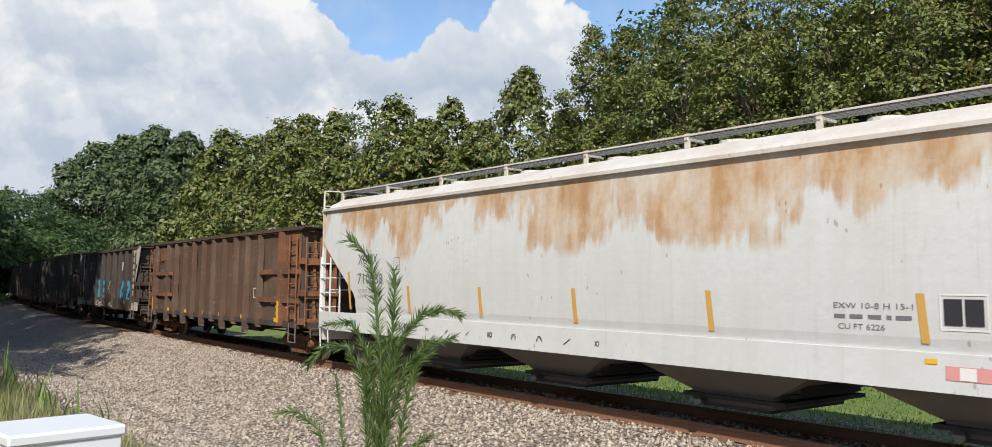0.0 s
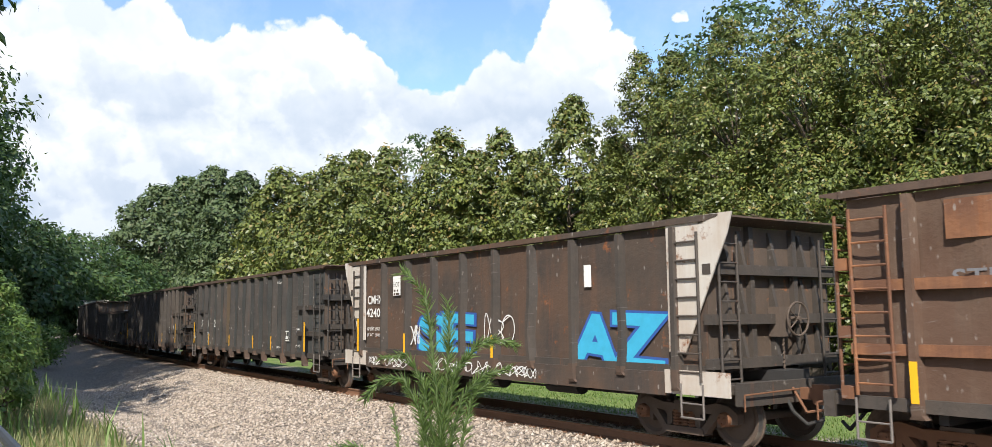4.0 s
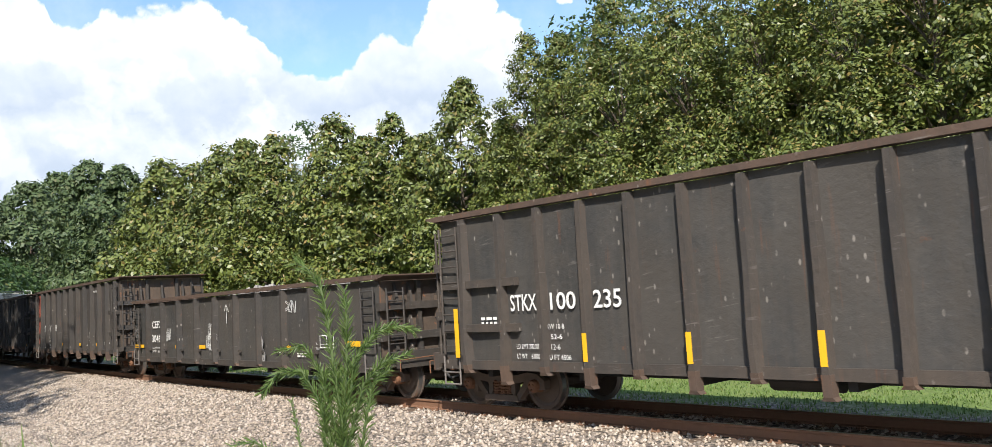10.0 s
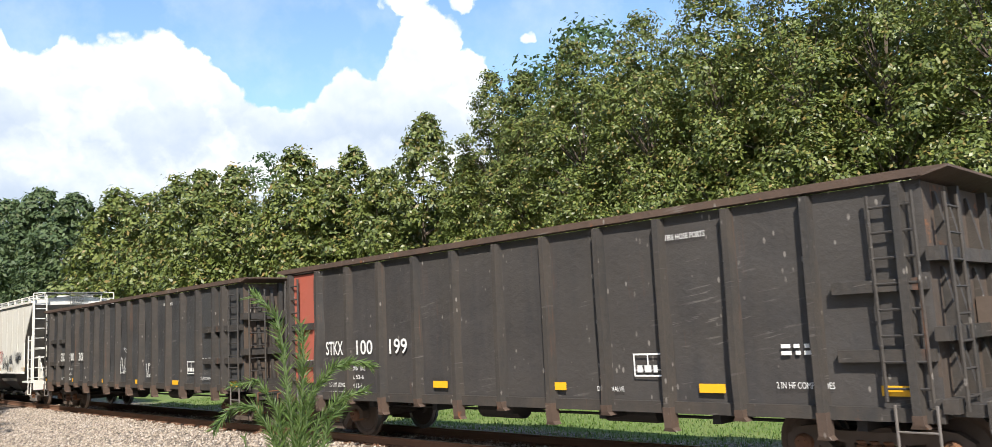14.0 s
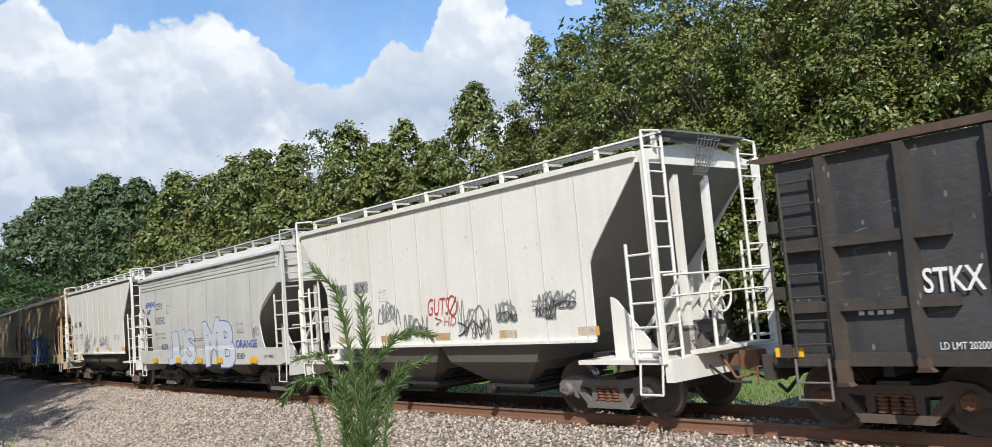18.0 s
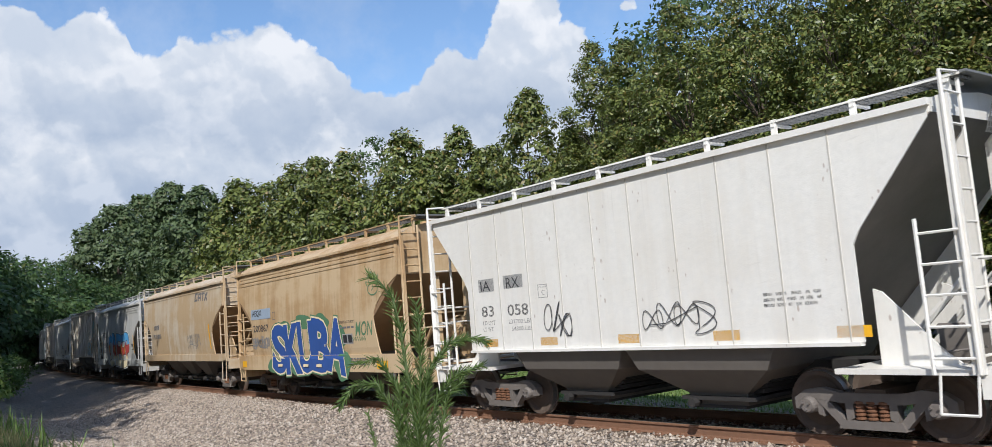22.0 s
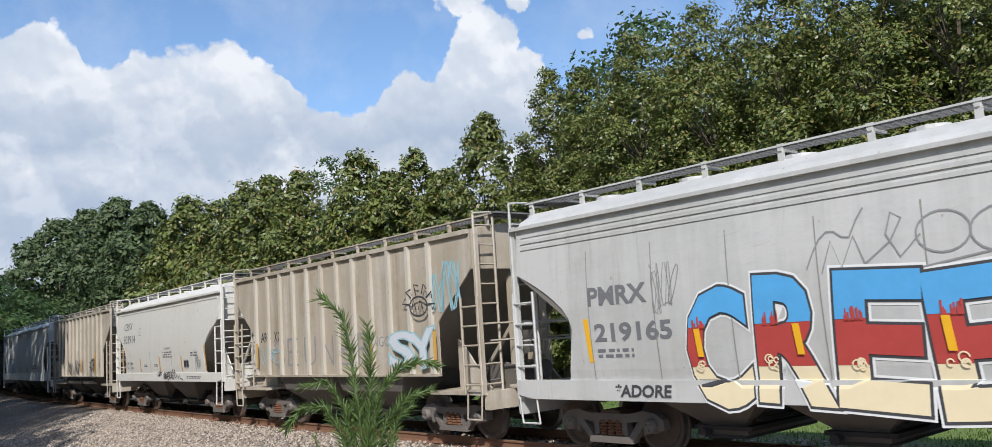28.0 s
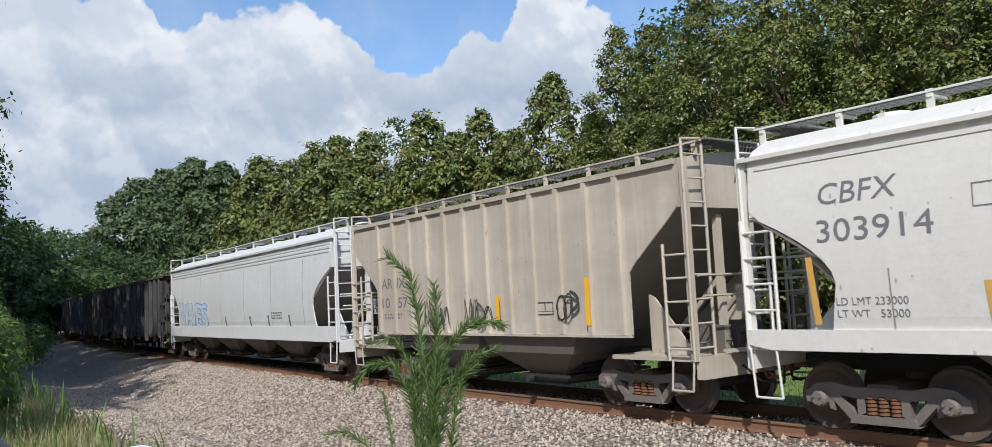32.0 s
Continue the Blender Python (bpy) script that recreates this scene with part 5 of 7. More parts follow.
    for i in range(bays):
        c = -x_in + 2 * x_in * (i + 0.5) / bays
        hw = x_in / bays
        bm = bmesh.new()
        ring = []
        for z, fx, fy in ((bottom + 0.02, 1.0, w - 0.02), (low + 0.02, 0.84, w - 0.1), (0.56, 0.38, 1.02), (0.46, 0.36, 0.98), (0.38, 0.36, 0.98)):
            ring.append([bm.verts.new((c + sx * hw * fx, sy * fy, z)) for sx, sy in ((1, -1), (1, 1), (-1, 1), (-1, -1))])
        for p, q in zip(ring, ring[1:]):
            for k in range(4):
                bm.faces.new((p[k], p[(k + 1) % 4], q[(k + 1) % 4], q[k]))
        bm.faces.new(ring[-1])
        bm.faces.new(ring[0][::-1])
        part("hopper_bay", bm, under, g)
        bm = bmesh.new()
        box(bm, c - hw * 0.44, c + hw * 0.5, -1.1, 1.1, 0.46, 0.52)
        box(bm, c - hw * 0.34, c + hw * 0.34, -1.0, 1.0, 0.33, 0.38)
        for k, z in enumerate((0.60, 0.68, 0.76)):
            box(bm, c + hw * (0.40 + 0.05 * k), c + hw * (0.52 + 0.05 * k), -0.9, 0.9, z - 0.03, z + 0.03)
        tube(bm, (c - hw * 0.26, -1.12, 0.42), (c - hw * 0.26, 1.12, 0.42), 0.035, 8)
        tube(bm, (c - hw * 0.26, -1.2, 0.42), (c - hw * 0.26, -1.08, 0.42), 0.075, 8)
        tube(bm, (c - hw * 0.26, -1.16, 0.36), (c - hw * 0.26, -1.16, 0.48), 0.03, 6)
        part("outlet_gate", bm, "under_black", g)
    bm = bmesh.new()
    box(bm, -h + 0.1, h - 0.1, -0.28, 0.28, 0.78, 1.0)
    part("centre_sill", bm, "under_black", g)
    for k in (-1, 1):
        x0, x1 = sorted((k * (h - deep * 0.9), k * (h - 0.06)))
        bm = bmesh.new()
        box(bm, x0, x1, -w + 0.06, w - 0.06, low - 0.02, low + 0.05)
        x0, x1 = sorted((k * (h - 0.14), k * h))
        box(bm, x0, x1, -w + 0.02, w - 0.02, low - 0.28, low + 0.06)
        part("end_sill", bm, ladder_mat, g)
        bm = bmesh.new()
        for y in (-0.42, 0.42):
            box(bm, min(k * (h - 0.5), k * (h - 0.4)), max(k * (h - 0.5), k * (h - 0.4)), y - 0.06, y + 0.06, low, eave)
            tube(bm, (k * (h - deep * 0.8), y, low), (k * (h - 0.45), y, low + 1.3), 0.05, 6)
        part("end_post", bm, end_mat, g)
        for side in (NEAR, FAR):
            y = side * (w + 0.02)
            ladder(g, ladder_mat, (k * (h - 0.12), y, low), (k * (h - 0.12), y, eave + 0.3), (-k * 0.02, -side * 0.5, 0), 9, 0.018, "end_ladder")
            ladder(g, ladder_mat, (k * (h - 0.1), y + side * 0.03, low), (k * (h - 0.1), y + side * 0.03, low + 1.85), (-k * 0.52, 0, 0), 5, 0.018, "side_ladder")
            bm = bmesh.new()
            box(bm, min(k * (h - 0.2), k * (h - 0.06)), max(k * (h - 0.2), k * (h - 0.06)), min(y, y - side * 0.05), max(y, y - side * 0.05), low, eave + 0.05)
            part("corner_post", bm, ladder_mat, g)
            bm = bmesh.new()
            tube(bm, (k * (h - 0.12), y, zr), (k * (h - 0.12), y - side * 0.45, zr + 0.03), 0.02, 6)
            tube(bm, (k * (h - 0.12), y, eave + 0.25), (k * (h - 0.12), y, zr), 0.02, 6)
            part("grab_iron", bm, ladder_mat, g)
        for y in (-0.95, 0.95):
            bm = bmesh.new()
            foot = b - 1.3
            slab(bm, [(k * foot, low + 0.05), (k * (b - 0.25), low + 0.05), (k * (b - 0.45), low + 0.2), (k * (foot + 0.12), low + 1.0), (k * foot, low + 1.05)][::k], y - 0.02, y + 0.02)
            part("shear_plate", bm, end_mat, g)
        bm = bmesh.new()
        tube(bm, (k * (h - 0.02), -w + 0.05, low + 1.32), (k * (h - 0.02), w - 0.05, low + 1.32), 0.02, 6)
        for y in (-0.4, 0.4):
            tube(bm, (k * (h - 0.02), y, low + 1.32), (k * (h - 0.42), y, low + 1.32), 0.018, 6)
        part("end_handrail", bm, ladder_mat, g)
        bm = bmesh.new()
        box(bm, min(k * (h - 0.64), k * h), max(k * (h - 0.64), k * h), -w + 0.42, w - 0.42, zr + 0.005, zr + 0.035)
        part("end_running_board", bm, "grating", g)
        bm = bmesh.new()
        for i in range(7):
            y = -0.2 + 0.1 * i
            tube(bm, (k * (h - 0.02), y, zr), (k * (b + 0.012), y * 0.55, eave - 0.28), 0.009, 5)
        for q in range(5):
            f = (q + 0.5) / 5
            x, z = k * (h - 0.02 + (b + 0.034 - h) * f), zr + (eave - 0.28 - zr) * f
            tube(bm, (x, -0.2 * (1 - 0.45 * f), z), (x, 0.4 * (1 - 0.45 * f), z), 0.009, 5)
        part("platform_brace", bm, "grating", g)
        bm = bmesh.new()
        for y in (-0.28, 0.28):
            tube(bm, (k * (h + 0.02), y * 2.2, 0.82), (k * (h + 0.2), y * 1.4, 0.55), 0.022, 6)
            tube(bm, (k * (h + 0.2), y * 1.4, 0.55), (k * (h + 0.48), y * 0.8, 0.52), 0.022, 6)
        part("air_hose", bm, "under_black", g)
        for side in (NEAR, FAR):
            y = side * (w + 0.05)
            bm = bmesh.new()
            for x in (k * (h - 0.12), k * (h - 0.55)):
                tube(bm, (x, y, low + 0.02), (x - k * 0.05, y, 0.48), 0.018, 6)
            tube(bm, (k * (h - 0.17), y, 0.48), (k * (h - 0.6), y, 0.48), 0.018, 6)
            part("sill_step", bm, ladder_mat, g)
        bm = bmesh.new()
        box(bm, min(k * (h - 0.1), k * (h + 0.22)), max(k * (h - 0.1), k * (h + 0.22)), -0.9, 0.9, low + 0.1, low + 0.14)
        tube(bm, (k * (h + 0.05), -w + 0.1, low + 1.0), (k * (h + 0.05), w - 0.1, low + 1.0), 0.018, 6)
        part("crossover_platform", bm, ladder_mat, g)
        coupler(g, k * h, k)
        truck(g, k * (h - 1.75), trucks, caps)
    brake_wheel(g, h + 0.04, -0.15, low + 0.95, ladder_mat)
    bm = bmesh.new()
    box(bm, h - 0.2, h - 0.04, -0.38, -0.02, low + 0.72, low + 1.16)
    tube(bm, (h - 0.1, -0.2, low + 0.05), (h - 0.1, -0.2, low + 0.75), 0.03, 6)
    part("brake_housing", bm, ladder_mat, g)
    bm = bmesh.new()
    for x, y, z in ((-0.5, 0.0, 0.42), (-0.75, -0.15, 0.3), (-0.6, -0.5, 0.24), (-0.95, -0.3, 0.46)):
        tube(bm, (h + x - 0.16, y, low + z), (h + x + 0.16, y, low + z), 0.07, 8)
        box(bm, h + x - 0.06, h + x + 0.06, y - 0.09, y + 0.09, low + 0.04, low + z)
    for y in (-0.95, -0.55, 0.1):
        tube(bm, (h - 1.0, y, low + 0.18), (h - 0.3, y + 0.12, low + 0.26), 0.016, 5)
    part("brake_valve", bm, "truck_grey", g)
    bm = bmesh.new()
    tube(bm, (h - 0.95, 0.3, low + 0.35), (h - 0.35, 0.3, low + 0.35), 0.2, 12)
    box(bm, h - 0.9, h - 0.4, -0.75, -0.3, low + 0.05, low + 0.5)
    part("air_tank", bm, "hopper_grey" if not smooth else ladder_mat, g)
    return g, L, w, wall, bottom
# ---- paints ----
paint("paint_white_rust", (0.66, 0.67, 0.66), (0.50, 0.47, 0.42), dirty=0.35, rusty=0.1, top_rust=(2.6, 4.1), seed=1, drips=0.2)
paint("paint_brown", (0.115, 0.072, 0.05), (0.17, 0.115, 0.08), dirty=0.7, rusty=0.5, rough=0.8, seed=2, alt=(0.10, 0.055, 0.035))
paint("paint_brown_dark", (0.055, 0.043, 0.037), (0.115, 0.08, 0.055), dirty=0.6, rusty=0.62, rough=0.75, seed=3, alt=(0.10, 0.06, 0.04))
paint("paint_orange_rust", (0.29, 0.125, 0.055), (0.16, 0.08, 0.045), dirty=0.6, rusty=0.6, rough=0.85, seed=4, alt=(0.13, 0.06, 0.035))
paint("paint_black_a", (0.042, 0.046, 0.047), (0.10, 0.095, 0.085), dirty=0.6, rusty=0.2, rough=0.6, seed=5, alt=(0.065, 0.068, 0.066))
paint("paint_black_b", (0.046, 0.045, 0.044), (0.105, 0.093, 0.08), dirty=0.65, rusty=0.27, rough=0.6, seed=6, alt=(0.068, 0.060, 0.052))
paint("paint_black_c", (0.042, 0.039, 0.039), (0.09, 0.078, 0.07), dirty=0.6, rusty=0.16, rough=0.6, seed=7, alt=(0.06, 0.053, 0.048))
paint("paint_black_d", (0.036, 0.036, 0.039), (0.09, 0.085, 0.08), dirty=0.5, rusty=0.1, rough=0.55, seed=8, alt=(0.055, 0.055, 0.056))
paint("post_dark", (0.038, 0.035, 0.033), (0.085, 0.066, 0.05), dirty=0.7, rusty=0.32, rough=0.7, seed=31)
paint("post_brown", (0.050, 0.043, 0.038), (0.095, 0.072, 0.055), dirty=0.65, rusty=0.38, rough=0.75, seed=32)
paint("post_foot_rust", (0.075, 0.053, 0.042), (0.14, 0.085, 0.055), dirty=0.8, rusty=0.5, rough=0.8, seed=33)
paint("paint_end_rust", (0.075, 0.058, 0.047), (0.13, 0.085, 0.055), rust=(0.24, 0.095, 0.04), dirty=0.8, rusty=0.62, rough=0.85, seed=35)
paint("chord_rust", (0.075, 0.05, 0.038), (0.13, 0.08, 0.055), dirty=0.8, rusty=0.5, rough=0.8, seed=9)
paint("paint_red_panel", (0.42, 0.10, 0.065), (0.30, 0.10, 0.07), dirty=0.6, rusty=0.4, rough=0.7, seed=10)
paint("paint_tan_panel", (0.12, 0.085, 0.05), (0.10, 0.08, 0.06), dirty=0.6, rusty=0.4, rough=0.75, seed=11)
paint("paint_white_end", (0.62, 0.60, 0.56), (0.36, 0.25, 0.16), dirty=0.8, rusty=0.75, rough=0.6, seed=12)
paint("paint_white_a", (0.80, 0.775, 0.71), (0.58, 0.51, 0.41), dirty=0.42, rusty=0.04, seed=13, drips=0.15)
paint("paint_grey_a", (0.57, 0.57, 0.53), (0.44, 0.42, 0.37), dirty=0.45, rusty=0.05, seed=14, drips=0.2, alt=(0.62, 0.61, 0.57))
paint("paint_white_b", (0.81, 0.79, 0.74), (0.62, 0.56, 0.47), dirty=0.4, rusty=0.03, seed=15, drips=0.12)
paint("paint_tan_a", (0.50, 0.335, 0.175), (0.36, 0.23, 0.12), dirty=0.6, rusty=0.2, seed=16, rust=(0.40, 0.20, 0.08), alt=(0.60, 0.46, 0.29), drips=0.4)
paint("paint_tan_b", (0.66, 0.59, 0.48), (0.42, 0.27, 0.13), dirty=0.75, rusty=0.22, seed=17, rust=(0.42, 0.22, 0.08), alt=(0.50, 0.36, 0.21), drips=0.3)
paint("paint_grey_b", (0.50, 0.50, 0.48), (0.42, 0.40, 0.36), dirty=0.45, rusty=0.05, seed=18, alt=(0.56, 0.55, 0.53), drips=0.25)
paint("paint_beige", (0.66, 0.61, 0.54), (0.31, 0.25, 0.17), dirty=0.8, rusty=0.08, streak=0.75, seed=19, alt=(0.42, 0.36, 0.28), rust=(0.36, 0.22, 0.09), drips=0.4)
paint("paint_rib_cream", (0.58, 0.54, 0.47), (0.38, 0.31, 0.22), dirty=0.6, rusty=0.1, seed=34, drips=0.2)
paint("paint_cream", (0.69, 0.672, 0.625), (0.56, 0.52, 0.45), dirty=0.3, rusty=0.03, seed=20, drips=0.12)
paint("paint_beige_b", (0.56, 0.50, 0.42), (0.36, 0.31, 0.24), dirty=0.55, rusty=0.04, seed=21, alt=(0.43, 0.38, 0.31), drips=0.3)
paint("paint_white_c", (0.68, 0.69, 0.69), (0.52, 0.51, 0.47), dirty=0.35, rusty=0.04, seed=22, drips=0.15)
paint("paint_navy", (0.04, 0.05, 0.085), (0.09, 0.09, 0.09), dirty=0.5, rusty=0.1, seed=23)
plain("seam_line", (0.27, 0.26, 0.24), 0.8, 0, 0.2, 10, 0.05)
plain("seam_faint", (0.54, 0.51, 0.46), 0.7, 0, 0.2, 10, 0.05)
plain("grating", (0.22, 0.22, 0.215), 0.6, 0.4, 0.25, 12, 0.1)
plain("spray_blue", (0.06, 0.15, 0.5), 0.6, 0, 0.25, 4, 0.02)
plain("spray_navy", (0.035, 0.095, 0.33), 0.6, 0, 0.25, 4, 0.02)
plain("spray_sky", (0.10, 0.38, 0.72), 0.6, 0, 0.25, 4, 0.02)
plain("spray_pale", (0.60, 0.63, 0.67), 0.6, 0, 0.1, 4, 0.02)
plain("spray_cyan", (0.05, 0.40, 0.62), 0.6, 0, 0.35, 5, 0.02)
plain("spray_black", (0.06, 0.06, 0.065), 0.6, 0, 0.25, 5, 0.02)
plain("spray_red", (0.45, 0.06, 0.05), 0.6, 0, 0.25, 4, 0.02)
plain("spray_cream", (0.82, 0.70, 0.46), 0.6, 0, 0.12, 4, 0.02)
plain("spray_outline", (0.27, 0.27, 0.27), 0.7, 0, 0.3, 6, 0.02)
plain("spray_teal", (0.30, 0.52, 0.58), 0.6, 0, 0.25, 4, 0.02)
plain("spray_yellow", (0.80, 0.62, 0.25), 0.6, 0, 0.2, 4, 0.02)
plain("spray_ash", (0.30, 0.29, 0.28), 0.7, 0, 0.3, 5, 0.02)
plain("spray_white", (0.78, 0.78, 0.76), 0.6, 0, 0.1, 4, 0.02)
plain("spray_green", (0.10, 0.22, 0.12), 0.6, 0, 0.25, 4, 0.02)
plain("placard_blue", (0.34, 0.42, 0.52), 0.6, 0, 0.15, 8, 0.02)
plain("placard_faded", (0.45, 0.46, 0.45), 0.7, 0, 0.12, 5, 0.02)
plain("placard_black", (0.035, 0.035, 0.04), 0.5, 0, 0.15, 8, 0.02)
plain("placard_grey", (0.36, 0.36, 0.36), 0.6, 0, 0.15, 8, 0.02)
plain("sticker_pink", (0.72, 0.32, 0.30), 0.6, 0, 0.15, 8, 0.02)


def over_sill(wall, bottom):
    """The side's shape where paint runs on over the sill."""
    return lambda z: wall(z) if z > bottom + 0.01 else 0.066


EDGE = (-9, 9)


def build_train():
    # 1: long white hopper with rust curtains
    g, L, w, wall, bot = hopper(-6.2, 14.75, "long white covered hopper car with orange rust running down its sides", "paint_white_rust", bays=4, eave=4.02, low=0.95, sill=0.45, deep=2.3, seams=0, straight=True)
    bare = set(g.children)
    y = w + 0.012
    fit(g, "XOMX", -8.12, -7.22, 2.70, 0.25, "letter_grey", y, wall, 0.012)
    fit(g, "710088", -8.13, -6.97, 2.24, 0.25, "letter_grey", y, wall, 0.012)
    fit(g, "LD LMT  218000 LBS", -8.1, -7.0, 1.95, 0.08, "letter_grey", y, wall)
    fit(g, "LT WT    68000 LBS", -8.1, -7.0, 1.82, 0.08, "letter_grey", y, wall)
    frame_box(g, -6.5, 2.44, 0.26, 0.28, "letter_grey", y, wall, 0.015, False)
    fit(g, "C", -6.41, -6.33, 2.56, 0.1, "letter_grey", y, wall)
    for i, x in enumerate((-8.5, -5.85, -3.27, -0.62, 2.2, 5.23)):
        stripe(g, x - 0.05, x + 0.05, 1.5, 2.4 if i == 0 else 2.08, "tape_faded", y, wall, lean=-0.08)
    fit(g, "EXW 10-8 H 15-1", 4.1, 5.1, 1.92, 0.07, "letter_grey", y, wall)
    fit(g, "CU FT 6226", 4.15, 4.75, 1.66, 0.07, "letter_grey", y, wall)
    small_print(g, 4.1, 1.76, 1.0, 1, "letter_grey", y, wall, 0.05, seed=5)
    for x in (5.45, 5.68):
        stripe(g, x, x + 0.2, 1.72, 2.02, "placard_black", w + 0.014, wall, name="data_plate")
    frame_box(g, 5.4, 1.66, 0.53, 0.42, "letter_white", w + 0.013, wall, 0.02, False)
    stripe(g, 5.45, 5.95, 1.1, 1.26, "sticker_pink", w + 0.076, flat, name="sticker")
    stripe(g, 5.6, 5.78, 1.11, 1.25, "letter_white", w + 0.08, flat, name="sticker")
    stripe(g, 5.22, 5.36, 1.27, 1.33, "tape_yellow", w + 0.078, flat, name="sticker")
    scribble(g, -6.4, 1.08, 0.7, 0.2, "spray_black", w + 0.076, flat, seed=29, strokes=4, thick=0.016)
    for i in range(8):
        scribble(g, -5.2 + 0.72 * i, 1.12, 0.11, 0.1, "spray_black", w + 0.076, flat, seed=30 + i, strokes=1, thick=0.012)
    small_print(g, -8.9, 1.2, 0.7, 2, "spray_cyan", w + 0.076, flat, 0.035, seed=12)
    for ob in g.children:
        if ob not in bare:
            ob.matrix_basis = pose(-0.225, 0, 0)
    # 2: rusty brown gondola
    Y = 1.556
    g, L = gondola(15.45, 31.2, "brown rusty high-sided gondola car with bent posts", "paint_brown", top=3.68, low=0.94, post_at=(-4.885, 1.043, 10), more_posts=(-6.475,), end_mat="paint_orange_rust", rib_mat="post_brown", post_mat="paint_brown", trucks="truck_rust", dents=2.0, rib_len=2.75, foot_by=0.34, seed=2)
    fit(g, "STKX", -6.0, -5.08, 2.48, 0.22, "letter_grey", Y, flat, 0.01)
    fit(g, "37", -5.4, -5.08, 2.16, 0.22, "letter_grey", Y, flat, 0.01)
    stripe(g, -6.05, -5.05, 2.95, 3.42, "paint_orange_rust", Y - 0.008, name="faded_panel")
    stripe(g, -6.52, -6.42, 1.0, 1.5, "tape_yellow", 1.692)
    for x in (-4.8, -2.7, -0.85, 1.15, 3.2, 5.87):
        stripe(g, x - 0.22, x + 0.22, 1.0, 1.12, "tape_yellow", Y + 0.02)
    frame_box(g, 3.97, 1.66, 0.5, 0.3, "letter_white", Y)
    for i in range(4):
        stripe(g, 3.98, 4.2, 2.3 + 0.14 * i, 2.34 + 0.14 * i, "paint_brown_dark", Y, name="stencil_bar")
    scribble(g, 5.4, 1.5, 0.7, 0.2, "spray_white", Y, seed=47, strokes=6, thick=0.014)
    scribble(g, 5.7, 1.2, 0.45, 0.3, "spray_white", Y, seed=48, strokes=4, thick=0.014)
    scribble(g, 6.5, 1.4, 0.35, 0.28, "spray_white", Y + 0.02, seed=49, strokes=3, thick=0.016)
    bm = bmesh.new()
    slab(bm, [(6.28, 1.06), (7.3, 1.06), (7.3, 3.56), (6.28, 3.56)], -1.552, -1.53)
    part("rust_panel", bm, "paint_orange_rust", g)
    bm = bmesh.new()
    box(bm, 6.1, 6.27, -1.7, -1.5, 0.92, 3.56)
    part("rust_post", bm, "paint_orange_rust", g, "bright orange rusted post")
    stripe(g, 6.12, 6.25, 1.0, 1.6, "tape_yellow", 1.7)
    # 3: dark car with white slanted ends
    g, L = gondola(32.5, 46.2, "dark brown weathered gondola car with white slanted ends and blue graffiti", "paint_brown_dark", top=3.62, low=1.2, post_at=(-5.72, 1.27, 10), end_ribs=False, sill=True, rib_mat="post_brown", seed=3)
    h = L / 2
    for k in (-1, 1):
        bm = bmesh.new()
        slab(bm, [(k * (h - 1.3), 3.62), (k * (h + 0.05), 3.62), (k * (h - 0.05), 3.3), (k * (h - 0.95), 1.5), (k * (h - 1.3), 1.5)][::k], -1.6, -1.575)
        part("end_wing", bm, "paint_white_end", g)
        bm = bmesh.new()
        slab(bm, [(k * (h - 1.4), 0.85), (k * (h - 0.1), 0.85), (k * (h - 0.1), 1.22), (k * (h - 1.4), 1.22)][::k], -1.62, -1.58)
        part("end_plate", bm, "paint_white_end", g)
    bm = bmesh.new()
    box(bm, -h + 1.4, h - 1.4, -1.62, -1.5, 0.81, 1.18)
    part("deep_sill", bm, "paint_brown_dark", g)
    fit(g, "CMHX", -5.47, -4.62, 2.56, 0.23, "letter_white", Y, flat, 0.015)
    fit(g, "42404", -5.55, -4.54, 2.22, 0.23, "letter_white", Y, flat, 0.015)
    stripe(g, -5.82, -5.72, 1.2, 2.07, "tape_yellow", 1.70)
    fit(g, "LD LMT 203600", -5.5, -4.7, 1.8, 0.09, "letter_white", Y)
    fit(g, "LT WT   59400", -5.5, -4.7, 1.64, 0.09, "letter_white", Y)
    stripe(g, -4.02, -3.62, 2.64, 3.13, "letter_white", Y, name="peeled_notice")
    fit(g, "NOT", -3.98, -3.68, 2.92, 0.12, "paint_brown_dark", Y + 0.006)
    small_print(g, -3.97, 2.74, 0.3, 2, "paint_brown_dark", Y + 0.006, seed=8)
    blue = [("spray_navy", 0.075, *EDGE), ("spray_cyan", 0.04, *EDGE)]
    sprayed(g, "SE", -2.5, -0.4, 1.24, 2.1, blue, Y, flat, 9, 0.1, 3)
    sprayed(g, "AZ", 3.2, 5.3, 1.24, 2.1, blue, Y, flat, 9, 0.1, 4)
    scribble(g, -3.15, 1.4, 0.55, 0.7, "spray_white", Y, seed=43, strokes=2)
    scribble(g, 0.2, 1.5, 1.0, 0.7, "spray_white", Y, seed=44, strokes=3)
    scribble(g, -5.2, 0.88, 2.2, 0.24, "spray_white", 1.625, seed=40, strokes=10, thick=0.018)
    scribble(g, -1.9, 0.86, 3.9, 0.26, "spray_white", 1.625, seed=41, strokes=14, thick=0.018)
    for x in (-3.18, 0.63):
        stripe(g, x - 0.045, x + 0.045, 1.24, 1.7, "tape_yellow", 1.692)
    stripe(g, h - 3.4, h - 3.2, 2.6, 3.0, "letter_white", Y, name="notice")
